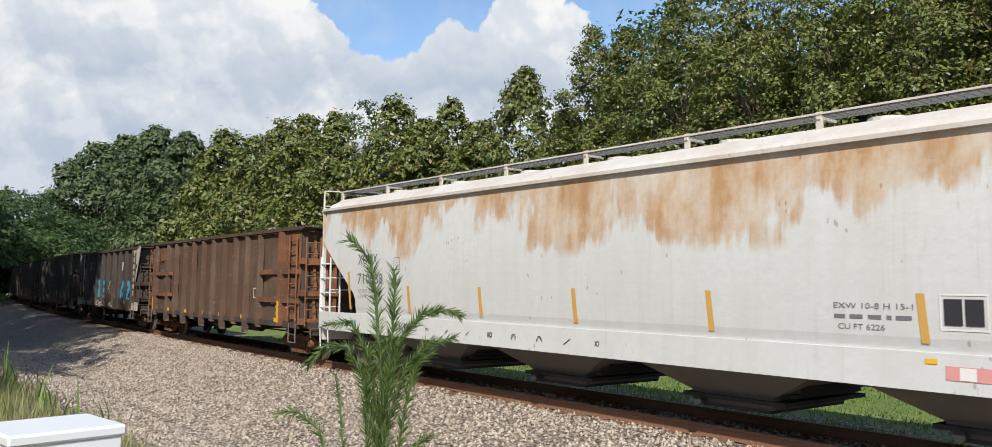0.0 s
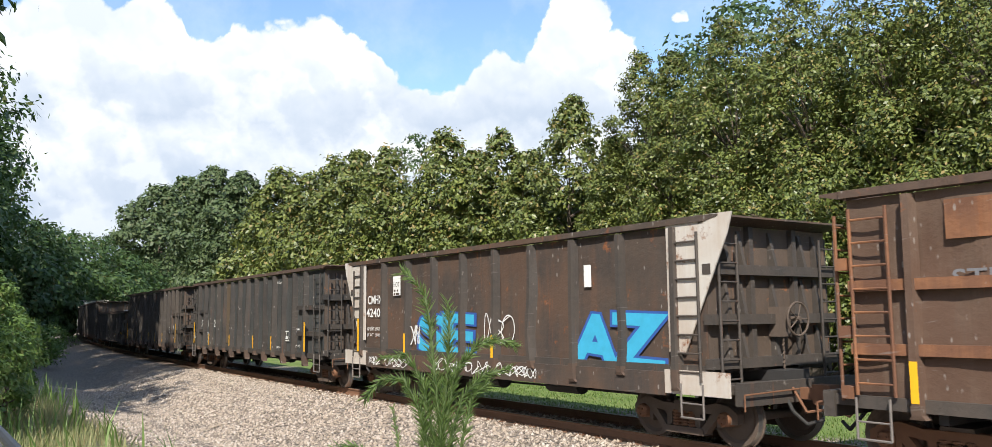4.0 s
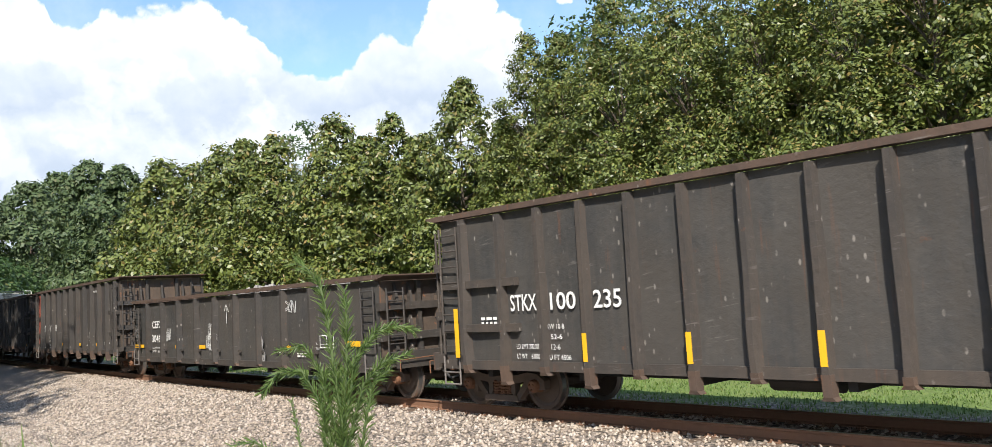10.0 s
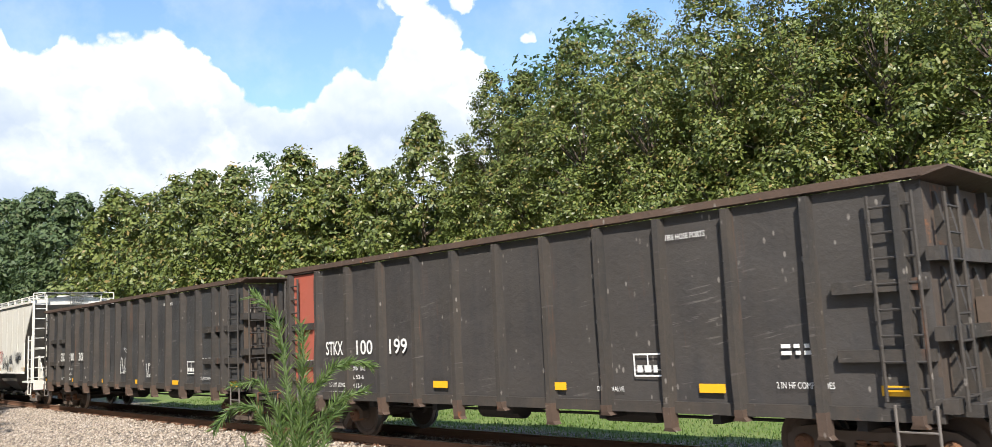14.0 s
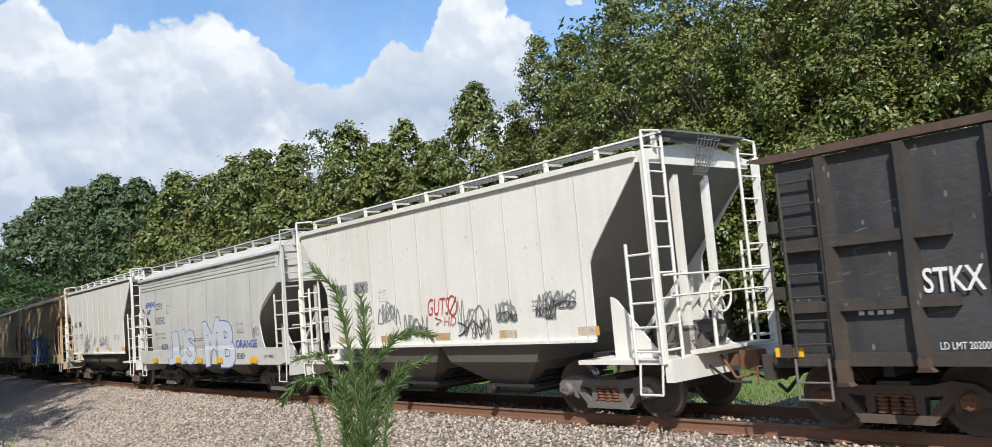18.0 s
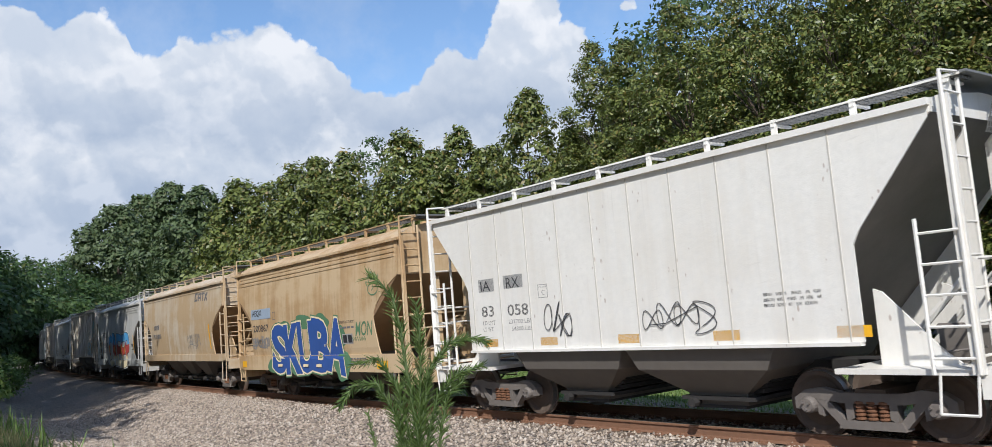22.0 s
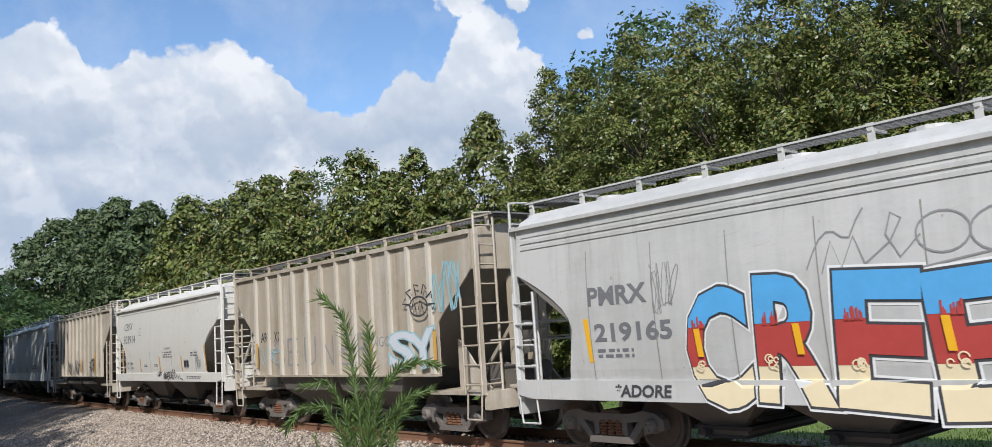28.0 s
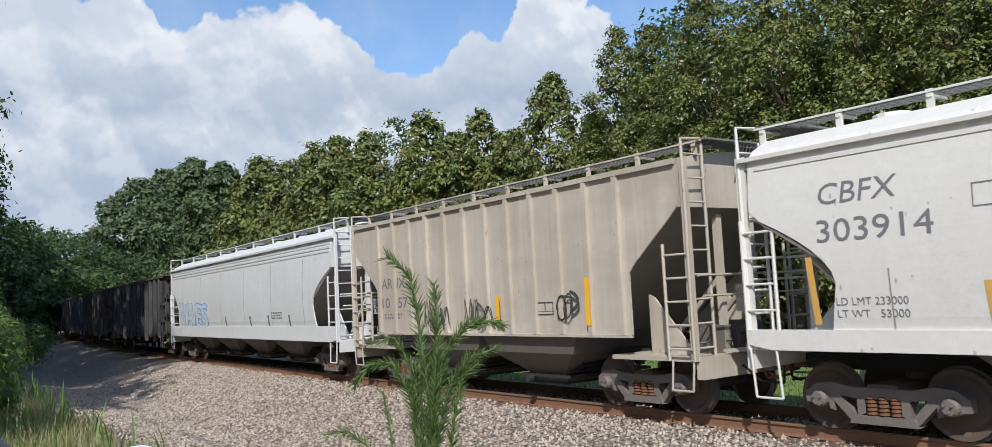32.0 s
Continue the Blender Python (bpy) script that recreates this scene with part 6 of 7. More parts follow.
    # 4, 5, 7, 8: dark high-sided gondolas
    g, L = gondola(47.3, 63.6, "dark slate-grey high-sided gondola car with yellow reflector strips", "paint_black_a", seed=4, low=0.93, rib_len=2.05, post_at=(-6.62, 0.99, 14), rib_mat="post_dark", post_mat="post_dark")
    gondola_marks(g, L, (("STKX", -6.38, -5.74), ("100", -5.26, -4.78), ("258", -4.4, -3.84)), 1.0, (-4.64, -1.67, 1.3, 3.28), (6.46, -7.05), box_at=4.2, shoes=5.0, fire=3.44, drain=3.5)
    bm = bmesh.new()
    slab(bm, [(-2.62, 1.16), (-1.72, 1.16), (-1.72, 3.52), (-2.62, 3.52)], -1.552, -1.53)
    part("patched_panel", bm, "paint_tan_panel", g)
    scribble(g, -7.6, 1.3, 0.5, 0.35, "spray_white", Y + 0.01, seed=45, strokes=4, thick=0.012)
    g, L = gondola(64.9, 81.7, "dark brownish high-sided gondola car with rust-streaked posts", "paint_black_b", seed=5, low=0.84, post_at=(-6.12, 0.985, 14), more_posts=(-7.12,), rib_mat="post_brown", post_mat="post_brown", rib_len=2.1)
    gondola_marks(g, L, (("STKX", -5.95, -5.3), ("100", -4.98, -4.4), ("235", -4.02, -3.45)), 0.92, (-4.15, -2.18, -0.21, 1.76, 3.73), (7.0, -7.3), box_at=4.42, shoes=5.3, fire=3.3, zc=1.95)
    scribble(g, 5.3, 1.4, 0.45, 0.3, "spray_white", Y + 0.01, seed=46, strokes=3, thick=0.012)
    low_gondola()
    g, L = gondola(100.3, 115.1, "black high-sided gondola car with one red end panel", "paint_black_c", seed=7, low=0.88, post_at=(-6.6, 1.1, 13), rib_mat="post_dark", post_mat="post_dark")
    gondola_marks(g, L, (("STKX", -5.3, -4.68), ("100", -4.2, -3.65), ("199", -3.1, -2.55)), 1.05, (), (), (-1.6, 1.2, 3.98, 6.4), box_at=2.7, shoes=4.9, fire=3.4, zc=1.88)
    for x0, x1 in ((-6.78, -6.66), (-6.54, -5.58)):
        bm = bmesh.new()
        slab(bm, [(x0, 1.16), (x1, 1.16), (x1, 3.52), (x0, 3.52)], -1.552, -1.53)
        part("red_panel", bm, "paint_red_panel", g)
    g, L = gondola(116.1, 133.1, "black high-sided gondola car with short yellow reflectors", "paint_black_d", seed=8, low=0.98, rib_len=2.1, post_at=(-7.28, 0.985, 15), more_posts=(7.05,), rib_mat="post_dark", post_mat="post_dark")
    gondola_marks(g, L, (("STKX", -6.23, -5.57), ("100", -5.2, -4.67), ("308", -4.25, -3.67)), 0.98, (), (), (-8.0, -4.65, -1.65, 1.25, 4.0, 7.55), box_at=4.75, shoes=5.6, fire=3.15, zc=1.9)
    scribble(g, -0.2, 1.25, 0.7, 0.8, "spray_white", Y, seed=51, strokes=2, thick=0.015)
    scribble(g, 1.85, 1.15, 0.7, 0.45, "spray_white", Y, seed=52, strokes=3, thick=0.015)
    # 9: white panelled hopper
    g, L, w, wall, bot = hopper(134.55, 146.1, "white covered hopper car with panel seams and spray-can scrawls", "paint_white_a", "panel", eave=4.15, bays=2, posts=10, post_mat="seam_faint")
    hopper_marks(g, "IA", "RX", "83", "043", w, 0.27)
    y = w + 0.022
    fit(g, "GUTS", -0.23, 0.48, 2.08, 0.34, "spray_red", y, flat, -0.008, 0.2, "graffiti")
    curve_mark(g, [[(0.6 + 0.13 * math.cos(q), 2.08 + 0.19 * math.sin(q)) for q in [0.35 * j for j in range(19)]], [(0.48, 1.92), (0.74, 2.24)], [(0.0, 1.86), (0.22, 1.8), (0.02, 1.72)]], 0.028, "spray_red", y)
    fit(g, "HD", 0.3, 0.68, 1.78, 0.18, "spray_red", y, flat, -0.012, 0.25, "graffiti")
    for i, (x0, x1, z0, z1) in enumerate(((-2.1, -1.25, 1.78, 2.22), (-1.1, -0.28, 1.46, 2.0), (0.75, 1.7, 1.46, 2.1), (1.9, 2.45, 1.7, 2.05), (2.97, 3.47, 1.72, 2.2), (3.25, 3.95, 1.86, 2.2))):
        scribble(g, x0, z0, x1 - x0, z1 - z0, "spray_outline", y, seed=60 + i, strokes=5, thick=0.022)
        if i:
            scribble(g, x0, z0, x1 - x0, (z1 - z0) * 0.5, "spray_black", y + 0.003, seed=90 + i, strokes=4, thick=0.016)
    # 10: grey smooth hopper with blue and white graffiti
    g, L, w, wall, bot = hopper(146.8, 159.1, "light grey curved-side covered hopper car with blue outlined graffiti", "paint_grey_a", eave=3.92, bays=3, low=0.92, sill=0.45)
    y, both = w + 0.012, over_sill(wall, bot)
    fit(g, "CEFX", -4.05, -3.32, 2.90, 0.23, "letter_grey", y, wall, 0.01)
    fit(g, "303542", -4.07, -3.12, 2.41, 0.25, "letter_grey", y, wall, 0.01)
    frame_box(g, -2.9, 2.62, 0.26, 0.28, "letter_grey", y, wall, 0.015, False)
    fit(g, "C", -2.81, -2.73, 2.72, 0.1, "letter_grey", y, wall)
    fit(g, "LD LMT   232700", -4.2, -3.2, 1.95, 0.075, "letter_grey", y, wall)
    fit(g, "LT WT     53300", -4.2, -3.2, 1.80, 0.075, "letter_grey", y, wall)
    fit(g, "NEPHEWS", -5.15, -4.15, 3.0, 0.2, "spray_blue", y, wall, 0.02, 0.4, "graffiti")
    scribble(g, -5.0, 2.66, 0.4, 0.22, "spray_blue", y, wall, seed=58, strokes=3, thick=0.02)
    fit(g, "A.O.P.", -3.7, -3.0, 1.5, 0.2, "spray_navy", y, wall, 0.02, 0.2, "graffiti")
    pale = [("spray_blue", 0.056, *EDGE), ("spray_pale", 0.040, *EDGE)]
    sprayed(g, "JUS", -2.85, -0.45, 0.93, 1.9, pale[:2], w + 0.012, both, 8, 0.0, 5)
    sprayed(g, "MB", 0.49, 2.72, 0.93, 2.15, pale[:2], w + 0.012, both, 8, 0.0, 6)
    fit(g, "ORANGE", 2.85, 4.3, 1.5, 0.22, "spray_blue", y, wall, 0.02, 0.2, "graffiti")
    for x in (-4.35, -1.94, -0.03, 1.62, 4.09):
        stripe(g, x - 0.24, x + 0.24, 0.96, 1.12, "tape_yellow", w + 0.1)
    frame_box(g, 3.05, 1.82, 0.45, 0.26, "letter_grey", y, wall, 0.014)
    scribble(g, 4.1, 1.66, 0.4, 0.3, "spray_outline", y, wall, seed=59, strokes=4, thick=0.016)
    small_print(g, -0.5, 1.7, 0.8, 2, "letter_grey", y, wall, 0.035, seed=31)
    small_print(g, 2.9, 1.2, 0.6, 3, "letter_black", w + 0.078, flat, 0.035, seed=32)
    fit(g, "LIFT HERE", 4.75, 5.35, 1.14, 0.08, "letter_black", w + 0.078)
    # 11: second white panelled hopper
    g, L, w, wall, bot = hopper(159.9, 171.4, "white covered hopper car with panel seams and faint scrawls", "paint_white_b", "panel", eave=4.15, bays=2, posts=10, post_mat="seam_faint")
    hopper_marks(g, "IA", "RX", "83", "058", w, 0.27)
    scribble(g, -1.9, bot + 0.2, 0.7, 0.6, "spray_black", w + 0.022, seed=70, strokes=3, thick=0.018)
    scribble(g, 0.6, bot + 0.2, 1.4, 0.5, "spray_black", w + 0.022, seed=71, strokes=4, thick=0.016)
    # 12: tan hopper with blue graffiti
    g, L, w, wall, bot = hopper(172.4, 183.9, "tan curved-side covered hopper car with big blue graffiti lettering", "paint_tan_a", eave=4.0, bays=3, low=0.86, sill=0.44, seams=0, slope="slope_tan_shaded", trucks="truck_iron", caps="truck_grey")
    y, both = w + 0.012, over_sill(wall, bot)
    stripe(g, -4.24, -2.55, 2.46, 2.78, "placard_blue", y, wall, name="faded_patch")
    fit(g, "AEQX", -4.12, -3.3, 2.64, 0.22, "letter_black", y + 0.006, wall, 0.01)
    fit(g, "200867", -4.08, -2.78, 2.17, 0.22, "letter_black", y, wall, 0.01)
    scribble(g, -4.2, 1.56, 1.45, 0.36, "spray_outline", y, wall, seed=72, strokes=6, thick=0.03)
    scribble(g, -4.2, 1.6, 1.4, 0.3, "spray_outline", y + 0.003, wall, seed=73, strokes=7, thick=0.02)
    frame_box(g, -2.4, 2.4, 0.22, 0.24, "letter_grey", y, wall, 0.014, False)
    for i, (bx, bz, bw, bh) in enumerate(((-1.6, 2.1, 0.5, 0.22), (-0.1, 2.25, 0.5, 0.25), (1.15, 2.2, 0.45, 0.22), (2.2, 1.75, 0.45, 0.3), (-2.45, 1.0, 0.5, 0.28), (-0.9, 0.95, 0.4, 0.2), (2.3, 1.0, 0.5, 0.35))):
        blob = [(bx + bw * (1 + 0.18 * math.sin(3 * q + i)) * math.cos(q), bz + bh * (1 + 0.2 * math.sin(2 * q + 2 * i)) * math.sin(q)) for q in [0.2618 * j for j in range(24)]]
        sprayed_patch(g, blob, "spray_green", w + 0.012, both)
    sprayed(g, "SKUBA", -2.49, 2.5, 0.90, 2.2, [("spray_green", 0.088, *EDGE), ("spray_cream", 0.070, *EDGE), ("spray_navy", 0.046, *EDGE)], w + 0.014, both, 8, -0.04, 7)
    for x in (-2.1, -0.2, 0.7):
        stripe(g, x, x + 0.35, 0.98, 1.06, "spray_cream", w + 0.115, flat, name="graffiti_glint", lean=0.4)
    fit(g, "MON", 3.2, 4.1, 1.95, 0.36, "spray_green", y, wall, 0.01, 0.25, "graffiti")
    curve_mark(g, [[(2.95 + 0.05 * i, 1.7 + 0.05 * (-1) ** i) for i in range(16)]], 0.03, "spray_green", y, wall)
    eye = [(4.25 + 0.26 * math.cos(a), 2.9 + 0.15 * math.sin(a)) for a in [0.35 * i for i in range(19)]]
    rays = [[(4.25 + 0.3 * math.cos(a), 2.92 + 0.2 * math.sin(a)), (4.25 + 0.42 * math.cos(a - 0.1), 2.92 + 0.42 * math.sin(a - 0.1)), (4.25 + 0.36 * math.cos(a - 0.25), 2.92 + 0.3 * math.sin(a - 0.25))] for a in (0.5, 0.95, 1.4, 1.85, 2.3, 2.8)]
    curve_mark(g, [eye, [(4.2, 2.86), (4.3, 2.94), (4.24, 2.98)]] + rays, 0.032, "spray_green", y, wall)
    stripe(g, 2.39, 2.99, 1.58, 1.84, "placard_grey", y, wall, name="data_plate")
    for x in (2.43, 2.72):
        stripe(g, x, x + 0.23, 1.61, 1.81, "placard_black", y + 0.005, wall, name="data_plate")
    fit(g, "CARBOLINE 875 HS DTM EPOXY", 2.05, 3.15, 2.15, 0.07, "letter_black", y, wall)
    small_print(g, 2.05, 1.98, 1.05, 1, "letter_grey", y, wall, 0.05, seed=15)
    small_print(g, 2.8, 1.18, 0.9, 3, "letter_grey", w + 0.08, flat, 0.04, seed=16)
    stripe(g, 4.2, 4.76, 0.94, 1.14, "tape_yellow", w + 0.078)
    stripe(g, -5.3, -4.9, 0.94, 1.14, "tape_yellow", w + 0.078)
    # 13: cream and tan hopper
    g, L, w, wall, bot = hopper(185.1, 197.4, "cream covered hopper car stained tan, with faded grey lettering", "paint_tan_b", eave=3.95, bays=3, low=1.14, sill=0.26, seams=0, ridges=1, slope="slope_tan_shaded", trucks="truck_grey")
    y = w + 0.012
    for x0, x1, z0, z1 in ((2.46, 2.58, 3.42, 3.74), (2.58, 2.84, 3.66, 3.74), (2.58, 2.84, 3.42, 3.50), (2.74, 2.84, 3.50, 3.58), (2.92, 3.02, 3.42, 3.72), (3.02, 3.2, 3.64, 3.72), (3.2, 3.3, 3.42, 3.72), (3.02, 3.2, 3.5, 3.57), (3.36, 3.7, 3.64, 3.72), (3.48, 3.58, 3.4, 3.64)):
        stripe(g, x0, x1, z0, z1, "letter_grey", y, wall, name="logo_bar", lean=0.1)
    curve_mark(g, [[(3.78, 3.70), (4.12, 3.40)], [(4.12, 3.70), (3.78, 3.40)]], 0.1, "letter_grey", y, wall, name="logo_bar")
    scribble(g, 1.37, 1.62, 1.7, 0.6, "spray_outline", y, wall, seed=80, strokes=5, thick=0.022)
    stripe(g, 4.3, 4.42, 1.6, 2.5, "tape_yellow", y, wall, lean=-0.1)
    small_print(g, -4.0, 2.5, 1.0, 1, "letter_grey", y, wall, 0.2, seed=18)
    small_print(g, -4.0, 2.1, 1.2, 1, "letter_grey", y, wall, 0.2, seed=19)
    # 14: grey hopper with a large colour piece
    g, L, w, wall, bot = hopper(198.2, 210.2, "grey curved-side covered hopper car with a red, blue and cream mural", "paint_grey_b", eave=3.9, bays=3, low=0.9, sill=0.32, seams=7, seam_top=3.3)
    y, both = w + 0.012, over_sill(wall, bot)
    fit(g, "PMRX", -4.02, -2.80, 2.55, 0.3, "letter_grey", y, wall, 0.03)
    fit(g, "219165", -3.93, -2.38, 1.97, 0.3, "letter_grey", y, wall, 0.03)
    small_print(g, -3.9, 1.66, 0.75, 2, "letter_grey", y, wall, seed=6)
    fit(g, "*ADORE", -3.6, -2.5, 1.06, 0.2, "spray_black", w + 0.078, flat, 0.03, 0.15, "graffiti")
    stripe(g, -4.1, -4.0, 1.5, 2.2, "tape_yellow", y, wall, lean=-0.08)
    mural = [("spray_white", 0.066, *EDGE), ("spray_black", 0.052, *EDGE), ("spray_cream", 0.036, -0.4, 0.31), ("spray_red", 0.036, 0.31, 0.68), ("spray_sky", 0.036, 0.68, 1.5)]
    sprayed(g, "CREEP", -2.2, 3.55, 0.93, 2.46, mural, w + 0.012, both, 4, -0.2, 9)
    drips(g, "CREEP", -2.2, 3.55, 0.93, 2.46, w + 0.012, both, 9)
    for x in (-1.9, -0.35, 1.5, 2.35):
        stripe(g, x - 0.05, x + 0.05, 1.55, 1.95, "tape_yellow", w + 0.045, wall, lean=-0.08)
    stripe(g, 4.5, 4.62, 1.5, 2.4, "tape_yellow", y, wall, lean=-0.1)
    fit(g, "ADM", 2.86, 3.36, 1.06, 0.2, "spray_black", w + 0.1, flat, 0.03, 0.1, "graffiti")
    loops = [[(-0.15 + 0.1 * j, 2.62 + 0.05 * j + 0.30 * abs(math.sin(0.55 * j))) for j in range(9)], [(0.05, 2.55), (0.2, 2.95), (0.32, 2.6), (0.5, 2.98), (0.62, 2.62)], [(0.62, 2.62), (0.95, 2.86), (1.1, 3.12), (0.98, 3.2), (0.9, 2.95), (1.05, 2.66), (1.3, 2.9)]]
    loops += [[(1.55 + 0.3 * math.cos(q), 2.9 + 0.24 * math.sin(q)) for q in [0.33 * j for j in range(20)]], [(2.2 + 0.36 * math.cos(q), 2.86 + 0.26 * math.sin(q)) for q in [0.33 * j for j in range(20)]], [(2.45, 2.66), (2.9, 3.0), (2.7, 2.72), (1.2, 2.5)]]
    loops += [[(2.12, 2.92), (2.2, 3.0), (2.28, 2.9), (2.2, 2.8), (2.2, 2.74)]]
    curve_mark(g, loops, 0.024, "spray_outline", y, wall)
    scribble(g, -2.7, 2.2, 0.5, 0.7, "spray_outline", y, wall, seed=88, strokes=3, thick=0.014)
    stripe(g, 3.0, 3.85, 2.3, 3.2, "placard_faded", y, wall, name="painted_out_patch")
    stripe(g, 4.0, 4.42, 1.68, 1.98, "placard_black", y, wall, name="data_plate")
    small_print(g, 4.04, 1.8, 0.32, 2, "letter_white", y + 0.006, wall, 0.04, seed=21)
    for i, t in enumerate(("LIFT HERE", "JACK HERE")):
        fit(g, t, 4.85, 5.4, 1.13 - 0.12 * i, 0.07, "letter_black", w + 0.078)
    frame_box(g, 4.4, 0.98, 0.2, 0.2, "letter_white", w + 0.078, flat, 0.05, False)
    # 15: dirty beige ribbed hopper
    g, L, w, wall, bot = hopper(211.0, 222.7, "dirty beige ribbed covered hopper car with grime streaks", "paint_beige", "ribbed", eave=4.05, bays=2, posts=12, post_mat="paint_rib_cream")
    fit(g, "ARU", -4.02, -3.4, 2.35, 0.26, "letter_black", w + 0.01, flat, 0.02)
    fit(g, "X 74", -3.18, -2.72, 2.35, 0.26, "letter_black", w + 0.01, flat, 0.02)
    stripe(g, -4.16, -4.06, 1.54, 2.2, "tape_faded", w + 0.09)
    scribble(g, -4.0, 1.6, 1.2, 0.5, "spray_teal", w + 0.012, seed=95, strokes=3)
    for i, (ch, x) in enumerate((("S", -3.3), ("E", -2.5), ("U", -1.55), ("N", -0.65), ("E", 0.25), ("R", 1.1))):
        fit(g, ch, x + 0.1, x + 0.72, 1.92, 0.72, "spray_outline", w + 0.01, flat, -0.02, 0, "graffiti")
    fit(g, "NGC", 1.9, 2.55, 2.05, 0.22, "spray_outline", w + 0.012, flat, 0, 0.1, "graffiti")
    sprayed(g, "SY", 2.75, 4.3, 1.5, 2.2, [("spray_teal", 0.05, *EDGE), ("spray_pale", 0.022, *EDGE)], w + 0.087, flat, 10, 0.1, 11)
    crown = [[(3.85 + 0.32 * math.cos(a), 2.72 + 0.2 * math.sin(a)) for a in [0.35 * i for i in range(19)]]]
    crown += [[(3.85 + 0.34 * math.cos(a), 2.74 + 0.24 * math.sin(a)), (3.85 + 0.6 * math.cos(a), 2.74 + 0.45 * math.sin(a)), (3.85 + 0.5 * math.cos(a - 0.3), 2.74 + 0.4 * math.sin(a - 0.3))] for a in (0.0, 0.6, 1.2, 1.8, 2.4, 3.0)]
    crown += [[(3.6, 2.65), (3.68, 2.85), (3.76, 2.65)], [(3.85, 2.65), (3.92, 2.85), (4.02, 2.65)]]
    curve_mark(g, crown, 0.04, "spray_black", w + 0.088)
    scribble(g, 4.3, 2.5, 0.9, 1.1, "spray_teal", w + 0.014, seed=97, strokes=3, thick=0.035)
    stripe(g, 4.3, 4.42, 1.55, 2.2, "tape_faded", w + 0.092)
    stripe(g, 1.86, 1.96, 1.55, 2.0, "tape_faded", w + 0.092)
    # 16: cream smooth hopper
    g, L, w, wall, bot = hopper(223.5, 235.2, "clean cream curved-side covered hopper car", "paint_cream", eave=3.88, bays=2, low=1.15, sill=0.28, seams=4, seam_top=2.2, ridges=1)
    y = w + 0.012
    fit(g, "CBFX", -4.45, -3.38, 3.22, 0.28, "letter_grey", y, wall, 0.0, 0.15)
    fit(g, "303914", -4.5, -2.95, 2.73, 0.3, "letter_grey", y, wall)
    fit(g, "LD LMT 233000", -4.31, -3.35, 1.8, 0.1, "letter_grey", y, wall)
    fit(g, "LT WT   53000", -4.31, -3.35, 1.64, 0.1, "letter_grey", y, wall)
    frame_box(g, -2.5, 2.84, 0.26, 0.28, "letter_grey", y, wall, 0.015, False)
    for x, z in ((-4.6, 2.4), (-2.38, 2.0), (-0.1, 2.0), (2.2, 2.0), (4.45, 2.3)):
        stripe(g, x - 0.05, x + 0.05, 1.5, z, "tape_faded", y, wall, lean=-0.06)
    scribble(g, -0.3, 1.32, 0.42, 0.2, "spray_black", w + 0.016, over_sill(wall, bot), seed=96, strokes=4, thick=0.018)
    scribble(g, 0.35, 1.2, 1.1, 0.32, "spray_black", w + 0.02, over_sill(wall, bot), seed=99, strokes=5, thick=0.03)
    curve_mark(g, [[(1.45, 1.3), (1.6, 1.42), (1.55, 1.25), (1.8, 1.38), (1.85, 1.24), (2.0, 1.36), (2.1, 1.25), (2.35, 1.22)]], 0.03, "spray_black", w + 0.02, over_sill(wall, bot))
    scribble(g, 3.55, 1.56, 0.45, 0.42, "spray_outline", y, wall, seed=98, strokes=4, thick=0.014)
    for x in (-1.95, -0.75):
        small_print(g, x, 1.72, 0.42, 2, "letter_grey", y, wall, 0.03, seed=33)
    small_print(g, 2.7, 1.3, 1.3, 2, "letter_grey", w + 0.078, flat, 0.03, seed=34)
    fit(g, "WARNING", 0.45, 1.1, 2.28, 0.08, "letter_grey", y, wall)
    small_print(g, 0.3, 2.12, 0.95, 3, "letter_grey", y, wall, 0.045, seed=8)
    stripe(g, 2.42, 2.9, 1.58, 1.86, "placard_grey", y, wall, name="data_plate")
    for x in (2.45, 2.68):
        stripe(g, x, x + 0.2, 1.63, 1.83, "placard_black", y + 0.005, wall, name="data_plate")
    small_print(g, 3.1, 2.05, 0.7, 2, "letter_grey", y, wall, 0.05, seed=22)
    # 17: beige panelled hopper
    g, L, w, wall, bot = hopper(236.0, 248.0, "pale beige ribbed covered hopper car with small black tags", "paint_beige_b", "ribbed", eave=4.08, bays=2, posts=12)
    fit(g, "ARUX", -4.3, -3.1, 2.54, 0.26, "letter_grey", w + 0.01, flat, 0.01)
    fit(g, "10 057", -4.3, -3.0, 2.06, 0.26, "letter_grey", w + 0.01, flat, 0.01)
    small_print(g, -4.2, 1.75, 0.9, 2, "letter_grey", w + 0.01, seed=8)
    stripe(g, 3.5, 3.62, 1.5, 2.35, "tape_yellow", w + 0.092)
    stripe(g, 0.76, 0.88, 1.5, 2.1, "tape_yellow", w + 0.092)
    for i, (x0, x1) in enumerate(((-2.1, -1.1), (-0.4, 0.6))):
        scribble(g, x0, bot + 0.08, x1 - x0, 0.6, "spray_black", w + 0.09, seed=110 + i, strokes=4, thick=0.025)
    scribble(g, 2.74, bot + 0.3, 0.56, 0.5, "spray_black", w + 0.09, seed=113, strokes=3, thick=0.04)
    frame_box(g, 2.0, 1.69, 0.5, 0.25, "letter_black", w + 0.01)
    # 18: long white hopper
    g, L, w, wall, bot = hopper(248.8, 267.8, "long white covered hopper car with a blue smudge of graffiti", "paint_white_c", eave=4.0, bays=4, low=1.05)
    y = w + 0.012
